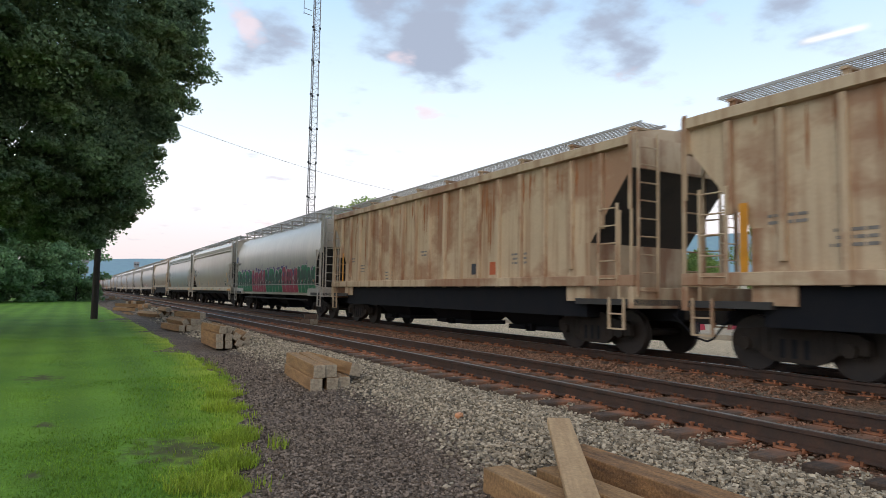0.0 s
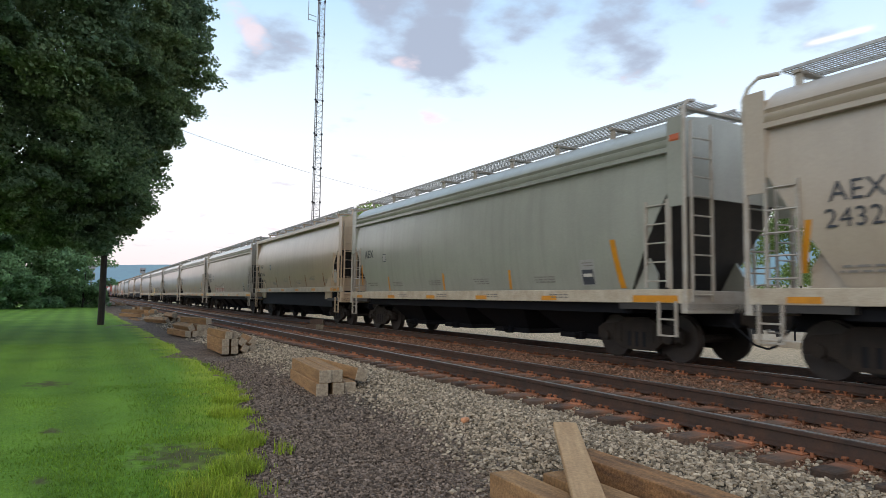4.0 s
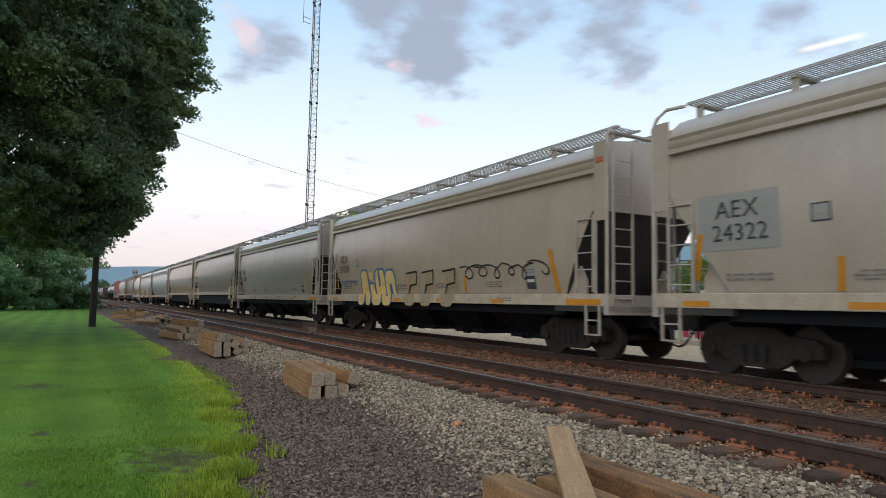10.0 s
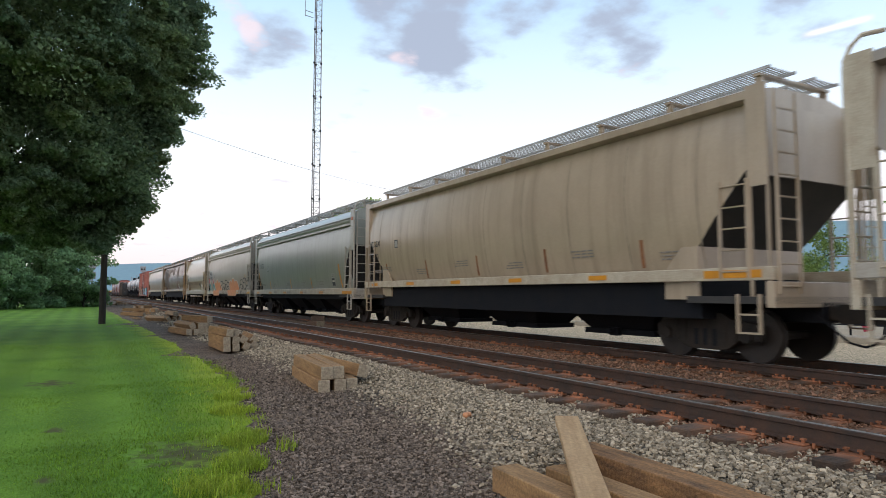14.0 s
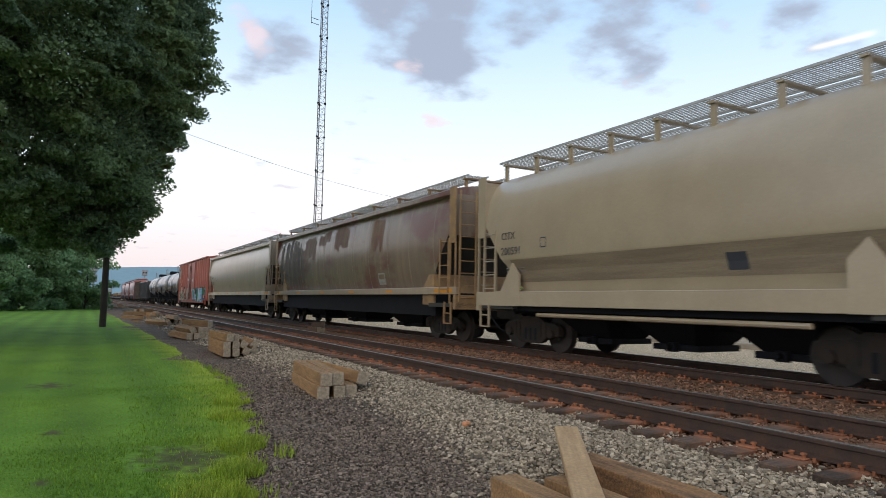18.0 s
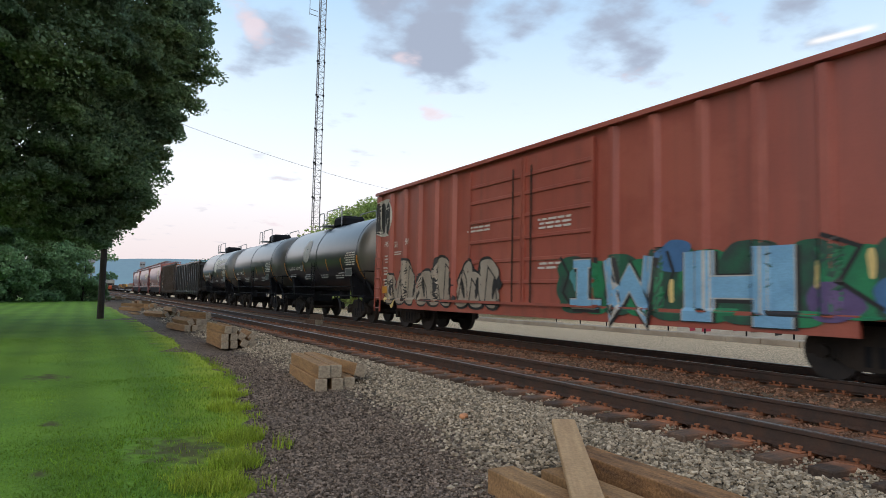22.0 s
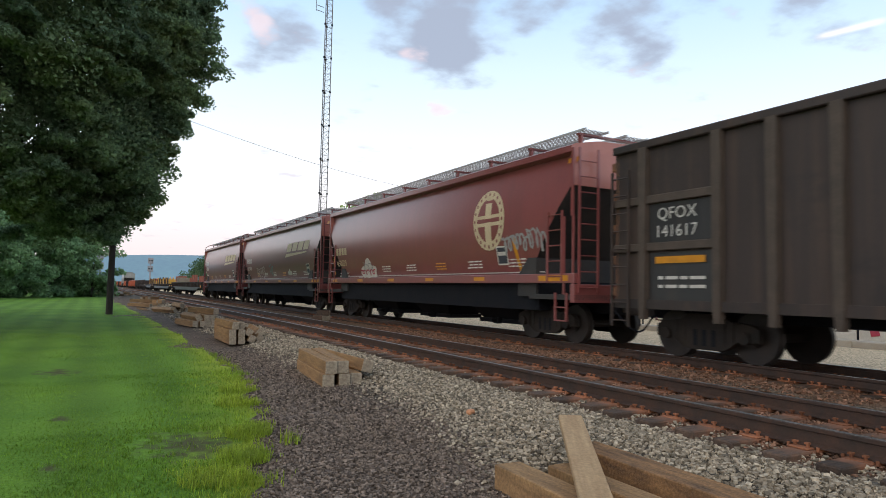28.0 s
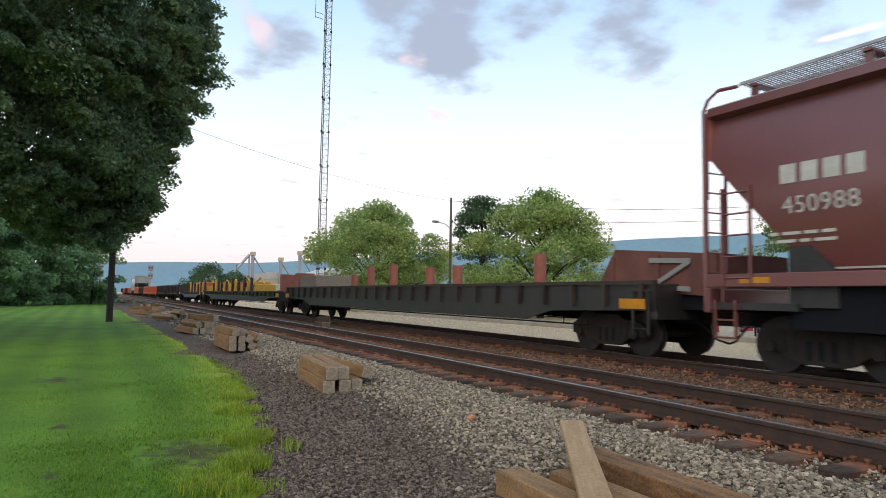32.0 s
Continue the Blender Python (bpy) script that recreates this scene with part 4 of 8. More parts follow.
def chutes(parent, count, span, z_top=1.25, z_low=0.30, material=None, mouth=0, fill=0.5):
    """Hopper bottoms with outlet gates."""
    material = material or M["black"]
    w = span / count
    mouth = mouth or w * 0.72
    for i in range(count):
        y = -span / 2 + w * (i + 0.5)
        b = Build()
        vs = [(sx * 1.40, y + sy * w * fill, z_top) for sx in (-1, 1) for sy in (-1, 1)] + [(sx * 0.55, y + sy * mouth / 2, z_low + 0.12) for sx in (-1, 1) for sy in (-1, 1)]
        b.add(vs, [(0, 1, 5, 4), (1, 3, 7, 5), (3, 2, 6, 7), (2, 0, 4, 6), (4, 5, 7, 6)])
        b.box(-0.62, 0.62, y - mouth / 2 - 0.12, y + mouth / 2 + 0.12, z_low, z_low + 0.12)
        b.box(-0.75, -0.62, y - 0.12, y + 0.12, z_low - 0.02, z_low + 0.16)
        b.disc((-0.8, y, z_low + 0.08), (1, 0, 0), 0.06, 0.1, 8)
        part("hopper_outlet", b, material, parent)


def hopper(L, style, paint, label, post=None, sill=None, slope=None, hoop=True, board=None, count=3, ribs=0, sill_z=(1.16, 1.42), board_z=5.02, board_half=1.0, ends=None, z_cut=0, slim=False):
    """A covered hopper car, standing with its middle over y = 0; the camera sees the side at -x."""
    if style == "crease":
        sill_z = (1.12, 1.48)
    if style in ("rib", "bow"):
        sill_z = (1.42, 1.64)
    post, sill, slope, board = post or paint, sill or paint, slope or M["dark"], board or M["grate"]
    prof = dict(flat=HOPPER_FLAT, rib=HOPPER_RIB, round=HOPPER_ROUND, crease=HOPPER_CREASE, bow=HOPPER_BOW)[style]
    body = L - 1.15
    car = thing("covered_hopper_car", pose(0, 0, ZR), label, "freight car", "cars of the freight train")
    PROFILE[car.name] = prof
    inset = 0.12 if slim else 0.42
    z_cut = z_cut or (3.85 if style == "rib" else 3.25)
    shell(car, prof, body, 1.15 if style == "flat" else 1.8 if slim else 1.5, z_cut, paint, slope, ends, inset)
    e = body / 2
    if style != "round":
        for s in (-1, 1):
            part("side_sill", Build().box(min(s * 1.5, s * W2), max(s * 1.5, s * W2), -e, e, *sill_z, bevel=0.01), sill, car)
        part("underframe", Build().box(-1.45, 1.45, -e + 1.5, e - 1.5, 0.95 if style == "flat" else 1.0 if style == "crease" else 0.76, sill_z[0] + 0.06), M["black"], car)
    else:
        for s in (-1, 1):
            part("side_rail", Build().box(min(s * 1.38, s * 1.5), max(s * 1.38, s * 1.5), -e + 2.1, e - 2.1, 1.02, 1.12), sill, car)
            part("train_pipe", Build().tube([(s * 1.45, -e + 2.6, 0.80), (s * 1.45, e - 2.6, 0.80)], 0.045, 8), M["truck"], car)
            for q in (-1, 1):
                b = Build().plate([(q * (e - 0.1), 1.0), (q * (e - 2.3), 1.0), (q * (e - 2.3), 1.25), (q * (e - 1.9), 1.75), (q * (e - 1.55), 2.0), (q * (e - 1.55), 1.55), (q * (e - 0.1), 1.35)], s * 1.45, s * 1.56)
                part("bolster_plate", b, post, car)
    if style == "crease":
        for s in (-1, 1):
            part("train_pipe", Build().tube([(s * 1.5, -e + 2.6, 0.92), (s * 1.5, e - 2.6, 0.92)], 0.05, 8), post, car)
            for q in (-1, 1):
                part("bolster_plate", Build().plate([(q * (e - 0.15), 1.12), (q * (e - 2.0), 1.12), (q * (e - 2.0), 1.9), (q * (e - 1.7), 2.2), (q * (e - 1.2), 1.5), (q * (e - 0.15), 1.45)], s * 1.57, s * 1.63), post, car)
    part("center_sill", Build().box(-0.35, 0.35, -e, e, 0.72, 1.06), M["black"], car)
    count = 4 if style == "flat" else count
    chutes(car, count, body - 4.9, z_top=sill_z[0] + 0.1, fill=0.46 if style in ("round", "crease") else 0.5, mouth=0.9 if style in ("round", "crease") else 1.4 if style == "flat" else 1.9)
    for q in (-1, 1):
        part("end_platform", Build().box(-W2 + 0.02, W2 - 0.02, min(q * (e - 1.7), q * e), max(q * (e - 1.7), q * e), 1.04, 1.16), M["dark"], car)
        part("end_sill", Build().box(-W2, W2, min(q * (e - 0.14), q * e), max(q * (e - 0.14), q * e), 0.98, 1.40, bevel=0.01), post, car)
        truck(car, q * (e - 1.75))
        coupler(car, L, q, body)
        for s in (-1, 1):
            y0, y1 = q * (e - (0.13 if slim else 0.42)), q * (e - 0.05)
            part("end_post", Build().box(min(s * 1.585, s * W2), max(s * 1.585, s * W2), min(y0, y1), max(y0, y1), 2.95, 4.50 if slim else 4.62), paint if style == "flat" else post, car)
            b = Build()
            for yy in (q * (e - 0.39), q * (e - 0.07)):
                b.box(s * 1.59 - 0.022, s * 1.59 + 0.022, yy - 0.022, yy + 0.022, 1.16, 2.95)
            part("corner_post", b, post, car)
            ladder(car, post, s * (W2 + 0.01), q * (e - 0.95), q * (e - 0.42), 1.45, 3.1)
            end_ladder(car, post, q * (e + 0.03), s * 0.95, s * 1.5, 1.2, 4.5)
        if style == "flat":
            for s in (-1, 1):
                part("bolster_plate", Build().plate([(q * (e - 2.1), 1.40), (q * (e - 0.95), 1.40), (q * (e - 0.95), 1.72), (q * (e - 1.22), 2.16), (q * (e - 1.5), 2.0)], s * 1.28, s * 1.34), paint, car)
        # cross web over the truck, closing the space under the slope sheet
        if style in ("rib", "bow"):
            zb = 2.35 if style == "rib" else 2.05
            yb = e - inset - (1.8 if slim else 1.5) * (z_cut - zb) / (z_cut - prof[0][1])
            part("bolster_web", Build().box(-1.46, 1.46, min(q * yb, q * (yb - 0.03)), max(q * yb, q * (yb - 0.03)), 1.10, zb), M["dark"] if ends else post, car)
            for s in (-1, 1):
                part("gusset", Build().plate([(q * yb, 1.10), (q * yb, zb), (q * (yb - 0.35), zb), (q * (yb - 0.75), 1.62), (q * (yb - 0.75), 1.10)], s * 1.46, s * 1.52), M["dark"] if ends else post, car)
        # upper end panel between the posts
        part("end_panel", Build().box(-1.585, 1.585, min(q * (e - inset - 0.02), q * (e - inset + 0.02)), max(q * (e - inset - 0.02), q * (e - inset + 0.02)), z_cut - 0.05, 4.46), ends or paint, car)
    sill_steps(car, post, body)
    grating(car, body - 0.7, board_z, board_half, board, inner=0.3 if style == "flat" else 0.12 if style in ("round", "crease") else 0.3)
    roof = prof[-1][1]
    y = -e + 0.6
    while y < e - 0.4:
        h = board_half
        b = Build().box(-h - 0.02, h + 0.02, y - 0.07, y + 0.07, board_z - 0.05, board_z - 0.005)
        for s in (-1, 1):
            b.box(s * (h - 0.06) - 0.03, s * (h - 0.06) + 0.03, y - 0.06, y + 0.06, roof - 0.2, board_z - 0.05)
        part("board_bracket", b, post, car)
        y += (body - 1.2) / 8
    # hatch covers along the roof
    b = Build().box(-0.35, 0.35, -e + 1.2, e - 1.2, roof - 0.03, roof + 0.12, bevel=0.03)
    part("hatch_cover", b, paint, car)
    if hoop:
        for q in (-1, 1):
            for s in (-1, 1):
                pts = [(s * 1.6, q * (e - 0.04), 1.16), (s * 1.6, q * (e - 0.04), 4.55), (s * 1.55, q * (e - 0.1), 4.75), (s * 1.35, q * (e - 0.15), 4.95), (s * 1.0, q * (e - 0.3), board_z + 0.03)]
                part("corner_pipe", Build().tube(pts, 0.035, 6), post, car)
    if ribs:
        for s in (-1, 1):
            for i in range(ribs):
                y = -e + 0.95 + (body - 1.9) * i / (ribs - 1)
                zb = 1.4 if abs(y) < e - 2.35 else 1.4 + (abs(y) - (e - 2.35)) * 0.87
                part("side_rib", Build().box(min(s * 1.49, s * 1.60), max(s * 1.49, s * 1.60), y - 0.055, y + 0.055, zb, 4.22, bevel=0.012), paint, car)
    return car


def under(parent, L, body, post):
    e = body / 2
    part("center_sill", Build().box(-0.35, 0.35, -e, e, 0.72, 1.06), M["black"], parent)
    for q in (-1, 1):
        truck(parent, q * (e - 1.85))
        coupler(parent, L, q, body)


def boxcar(L, paint, label):
    """A ribbed boxcar with two sliding doors."""
    body = L - 1.3
    e = body / 2
    car = thing("boxcar", pose(0, 0, ZR), label, "freight car", "cars of the freight train")
    under(car, L, body, paint)
    top = 4.86
    b = Build().prism([(-1.52, 0.95), (1.52, 0.95), (1.52, top), (0.9, top + 0.12), (-0.9, top + 0.12), (-1.52, top)], -e, e)
    part("body", b, paint, car)
    part("roof_edge", Build().box(-1.68, -1.52, -e, e, top - 0.07, top + 0.03), paint, car)
    part("roof_edge", Build().box(1.52, 1.60, -e, e, top - 0.10, top + 0.03), paint, car)
    for s in (-1, 1):
        part("side_sill", Build().box(min(s * 1.50, s * 1.58), max(s * 1.50, s * 1.58), -e + 1.9, e - 1.9, 0.70, 1.02), paint, car)
        for i in range(18):
            y = -e + 0.12 + (body - 0.24) * i / 17
            if -2.6 < y - DOOR_Y < 2.6 and abs(y - DOOR_Y) < 2.5:
                continue
            part("side_post", Build().slab([(s * 1.50, y - 0.16), (s * 1.63, y - 0.07), (s * 1.63, y + 0.07), (s * 1.50, y + 0.16)][::-s], 0.98, top - 0.1), paint, car)
        for d in (-1.28, 1.28):
            y = DOOR_Y + d
            door = part("sliding_door", Build().box(min(s * 1.53, s * 1.60), max(s * 1.53, s * 1.60), y - 1.24, y + 1.24, 1.05, top - 0.2), paint, car)
            for z in (1.55, 2.1, 2.65, 3.2, 3.75, 4.2):
                part("door_rib", Build().box(min(s * 1.59, s * 1.635), max(s * 1.59, s * 1.635), y - 1.2, y + 1.2, z - 0.045, z + 0.045, bevel=0.01), paint, door)
            for q in (-1.22, 1.22):
                part("door_edge", Build().box(min(s * 1.59, s * 1.645), max(s * 1.59, s * 1.645), y + q - 0.04, y + q + 0.04, 1.05, top - 0.2), paint, door)
            part("lock_rod", Build().tube([(s * 1.66, y + (0.9 if d < 0 else -0.9), 1.05), (s * 1.66, y + (0.9 if d < 0 else -0.9), 4.4)], 0.02, 6), M["truck"], door)
        part("door_track", Build().box(min(s * 1.53, s * 1.66), max(s * 1.53, s * 1.66), DOOR_Y - 2.6, DOOR_Y + 4.0, 0.98, 1.05), paint, car)
    for q in (-1, 1):
        for i in range(7):
            z = 1.35 + i * 0.50
            part("end_corrugation", Build().box(-1.45, 1.45, min(q * (e - 0.01), q * (e + 0.09)), max(q * (e - 0.01), q * (e + 0.09)), z - 0.11, z + 0.11, bevel=0.04), paint, car)
        for s in (-1, 1):
            ladder(car, paint, s * 1.63, q * (e - 0.55), q * (e - 0.08), 0.55, 2.5)
            end_ladder(car, paint, q * (e + 0.13), s * 1.0, s * 1.5, 0.9, 2.5 if q > 0 else 4.2)
    return car


DOOR_Y = 0.3


def tankcar(L, paint, label, radius=1.56, dome_y=-0.3, head_depth=0.9):
    """A tank car: cylinder with dished ends, saddle, dome box with its railing, walkway and ladders."""
    body = L - 1.2
    e = body / 2
    car = thing("tank_car", pose(0, 0, ZR), label, "freight car", "cars of the freight train")
    zc = 2.84
    r = radius
    half = e + 0.2 - head_depth
    ring, n = [], 40
    head = [(head_depth * math.sin(q), math.cos(q)) for q in (1.571, 1.45, 1.25, 1.0, 0.72, 0.42, 0.15)]
    stations = [(-half - d, k) for d, k in head] + [(-half, 1.0), (half, 1.0)] + [(half + d, k) for d, k in head[::-1]]
    vs, fs = [], []
    for y, k in stations:
        vs += [(math.sin(2 * math.pi * i / n) * r * max(k, 0.001), y, zc + math.cos(2 * math.pi * i / n) * r * max(k, 0.001)) for i in range(n)]
    for j in range(len(stations) - 1):
        fs += [(j * n + i, j * n + (i + 1) % n, (j + 1) * n + (i + 1) % n, (j + 1) * n + i) for i in range(n)]
    b = Build().add(vs, fs)
    b.m = [0 if j // n == 7 else 1 for j in range(len(fs))]
    part("tank", b, [paint, M["tankend"]], car, smooth=True)
    for s in (-half + 0.1, 0.0, half - 0.1):
        b = Build()
        pts = [(math.sin(2 * math.pi * i / n) * (r + 0.006), s, zc + math.cos(2 * math.pi * i / n) * (r + 0.006)) for i in range(n + 1)]
        b.tube(pts, 0.012, 4)
        part("weld_band", b, paint, car)
    for q in (-1, 1):
        b = Build().prism([(-1.3, 1.0), (1.3, 1.0), (1.42, 1.95), (1.18, 2.05), (0.7, 1.5), (-0.7, 1.5), (-1.18, 2.05), (-1.42, 1.95)], q * (e - 1.75) - 0.12, q * (e - 1.75) + 0.12)
        part("saddle", b, M["black"], car)
        part("stub_sill", Build().box(-0.32, 0.32, min(q * (e - 3.0), q * e), max(q * (e - 3.0), q * e), 0.75, 1.25), M["black"], car)
        truck(car, q * (e - 1.75))
        coupler(car, L, q, body)
        part("end_sill", Build().box(-1.5, 1.5, min(q * (e - 0.5), q * e), max(q * (e - 0.5), q * e), 1.02, 1.10), M["black"], car)
        # end handrail
        b = Build().tube([(-1.5, q * (e - 1.3), 2.0), (-1.5, q * (e - 0.05), 2.05), (1.5, q * (e - 0.05), 2.05), (1.5, q * (e - 1.3), 2.0)], 0.025, 6)
        for s in (-1.5, 1.5):
            b.tube([(s, q * (e - 0.05), 1.05), (s, q * (e - 0.05), 2.05)], 0.02, 6)
        part("end_rail", b, M["black"], car)
        for s in (-1, 1):
            part("brace", Build().tube([(s * 1.0, q * (e - 0.3), 1.1), (s * 1.05, q * (half - 0.3), 1.8)], 0.05, 6), M["black"], car)
            ladder(car, M["black"], s * 1.5, q * (e - 0.55), q * (e - 0.1), 0.5, 1.1, 0.3)
    for s in (-1, 1):
        part("side_rail", Build().tube([(s * 1.5, -e + 1.0, 1.45), (s * 1.5, e - 1.0, 1.45)], 0.022, 6), M["black"], car)
        part("walk_plate", Build().box(min(s * 1.2, s * 1.5), max(s * 1.2, s * 1.5), -e + 0.5, e - 0.5, 1.06, 1.10), M["black"], car)
        # the ladder follows the tank to the dome
        b = Build()
        for d in (dome_y + 0.35, dome_y + 0.8):
            b.tube([(s * 1.52, d, 0.6), (s * 1.52, d, 2.8), (s * 1.35, d, 3.45), (s * 0.95, d, 4.0)], 0.022, 6)
        for i in range(9):
            z = 0.75 + i * 0.33
            x = 1.52 if z < 2.8 else 1.52 - (z - 2.8) * 0.30
            b.tube([(s * x, dome_y + 0.35, z), (s * x, dome_y + 0.8, z)], 0.016, 5)
        part("tank_ladder", b, M["black"], car)
    # dome and platform
    part("dome", Build().box(-0.55, 0.55, dome_y - 0.7, dome_y + 0.7, zc + r - 0.12, zc + r + 0.40, bevel=0.12), M["black"], car)
    part("platform", Build().box(-0.85, 0.85, dome_y + 0.8, dome_y + 1.9, zc + r + 0.02, zc + r + 0.06), M["grate"], car)
    for s in (-1, 1):
        x = s * 0.85
        zt = zc + r
        b = Build().tube([(x, dome_y - 1.25, zt - 0.15), (x, dome_y - 1.25, zt + 0.62), (x * 0.98, dome_y - 1.15, zt + 0.68), (x, dome_y + 0.7, zt + 0.68), (x, dome_y + 0.8, zt + 0.60), (x, dome_y + 0.8, zt - 0.1)], 0.024, 6)
        b.tube([(x, dome_y + 1.2, zt - 0.1), (x, dome_y + 1.2, zt + 0.60), (x, dome_y + 1.3, zt + 0.66), (x, dome_y + 1.8, zt + 0.66), (x, dome_y + 1.9, zt + 0.58), (x, dome_y + 1.9, zt - 0.1)], 0.024, 6)
        part("dome_rail", b, M["galv"], car)
    part("bottom_outlet", Build().disc((0, 0.2, 1.15), (0, 0, 1), 0.25, 0.25, 12), M["black"], car)
    return car


def gondola(L, paint, label, height=3.78, ribs=13, end=None, rib_in=0.35, rib_at=(), rib_paint=None):
    """A high-sided ribbed gondola."""
    body = L - 1.2
    e = body / 2
    end = end or paint
    car = thing("gondola_car", pose(0, 0, ZR), label, "freight car", "cars of the freight train")
    under(car, L, body, paint)
    for s in (-1, 1):
        part("side_wall", Build().box(min(s * 1.42, s * 1.50), max(s * 1.42, s * 1.50), -e, e, 0.98, height), paint, car)
        part("top_chord", Build().box(min(s * 1.40, s * 1.60), max(s * 1.40, s * 1.60), -e, e, height - 0.02, height + 0.14, bevel=0.02), paint, car)
        part("side_sill", Build().box(min(s * 1.42, s * 1.58), max(s * 1.42, s * 1.58), -e, e, 0.92, 1.10), paint, car)
        # short bands brace the end bays of the tall car
        for q in ((-1, 1) if rib_at else ()):
            for z in (3.05, 2.12):
                part("side_band", Build().box(min(s * 1.49, s * 1.58), max(s * 1.49, s * 1.58), min(q * 4.69, q * e), max(q * 4.69, q * e), z - 0.08, z + 0.08, bevel=0.015), rib_paint or paint, car)
        ys = rib_at or [-e + rib_in + (body - 2 * rib_in) * i / (ribs - 1) for i in range(ribs)]
        for y in ys:
            b = Build().plate([(y - 0.10, height), (y + 0.10, height), (y + 0.075, 1.0), (y + 0.06, 0.72), (y - 0.06, 0.72), (y - 0.075, 1.0)], min(s * 1.49, s * 1.63), max(s * 1.49, s * 1.63))
            part("side_rib", b, rib_paint or paint, car)
    part("floor", Build().box(-1.42, 1.42, -e, e, 0.98, 1.1), M["gon"], car)
    for q in (-1, 1):
        part("end_wall", Build().box(-1.5, 1.5, min(q * (e - 0.1), q * e), max(q * (e - 0.1), q * e), 0.98, height), end, car)
        for i in range(5):
            z = 1.25 + i * (height - 1.5) / 4
            part("end_rib", Build().box(-1.5, 1.5, min(q * e, q * (e + 0.13)), max(q * e, q * (e + 0.13)), z - 0.09, z + 0.09, bevel=0.02), end, car)
        for s in (-1, 1):
            ladder(car, paint, s * 1.64, q * (e - 0.5), q * (e - 0.05), 0.55, height - 0.4)
    return car


def flatcar(L, label, deck=1.08, rail_h=0.42):
    """A long flat car with low stake-pocket sides."""
    body = L - 1.2
    e = body / 2
    car = thing("flat_car", pose(0, 0, ZR), label, "freight car", "cars of the freight train")
    under(car, L, body, M["gon"])
    part("deck", Build().box(-1.5, 1.5, -e, e, deck - 0.12, deck), M["gon"], car)
    for s in (-1, 1):
        b = Build().plate([(-e, deck + rail_h), (-e, deck - 0.1), (-e + 3.2, deck - 0.18), (-e + 4.2, deck - 0.42), (e - 4.2, deck - 0.42), (e - 3.2, deck - 0.18), (e, deck - 0.1), (e, deck + rail_h)], s * 1.50, s * 1.54)
        part("side_girder", b, M["gon"], car)
        part("top_rail", Build().box(min(s * 1.46, s * 1.60), max(s * 1.46, s * 1.60), -e, e, deck + rail_h - 0.02, deck + rail_h + 0.06), M["gonbrown"], car)
        for i in range(26):
            y = -e + 0.3 + (body - 0.6) * i / 25
            part("stake_pocket", Build().plate([(y - 0.06, deck + rail_h), (y + 0.06, deck + rail_h), (y + 0.04, deck - 0.05), (y - 0.04, deck - 0.05)], min(s * 1.53, s * 1.64), max(s * 1.53, s * 1.64)), M["gonbrown"], car)
        part("brake_rod", Build().tube([(s * 1.45, -e + 2, 0.62), (s * 1.45, e - 2, 0.62)], 0.02, 5), M["black"], car)
    for q in (-1, 1):
        part("end_beam", Build().box(-1.52, 1.52, min(q * (e - 0.25), q * e), max(q * (e - 0.25), q * e), deck - 0.28, deck + rail_h, bevel=0.02), M["gon"], car)
        mark(car, q * (e - 0.5), deck + 0.02, 0.7, 0.20, M["orange"], x=-1.655, name="reflector")
        for s in (-1, 1):
            ladder(car, M["gon"], s * 1.62, q * (e - 0.5), q * (e - 0.1), 0.5, deck + 0.3)
    return car


SPEED = 14.257
# where the couplings between the cars stand at 0 s, along the track
JOINTS = [-9.6, 8.58, 26.80, 45.93, 64.46, 82.21, 98.68, 116.89, 134.49, 151.80, 169.71, 187.25, 205.37, 223.38, 241.55, 259.30, 272.39, 294.02, 316.20, 336.45, 349.45, 363.10, 376.65, 394.20, 409.90, 428.06, 447.00, 464.62, 492.32, 522.09]
TRAIN = []      # (thing, its y at 0 s)
TX = 11.085


def run_in_train(ob, y, x=TX, z=ZR):
    ob.matrix_basis = pose(x, y, z)
    TRAIN.append((ob, y, x, z))
    return ob


def reflectors(car, body, n=6, z=1.24):
    for i in range(n):
        y = -body / 2 + 1.0 + (body - 2.0) * i / (n - 1)
        mark(car, y, z, 0.55, 0.10, M["orange"], name="reflector")
    mark(car, -body / 2 + 0.75, z, 1.1, 0.13, M["orange"], name="reflector")


def slot(k):
    return JOINTS[k + 1] - JOINTS[k], (JOINTS[k] + JOINTS[k + 1]) / 2


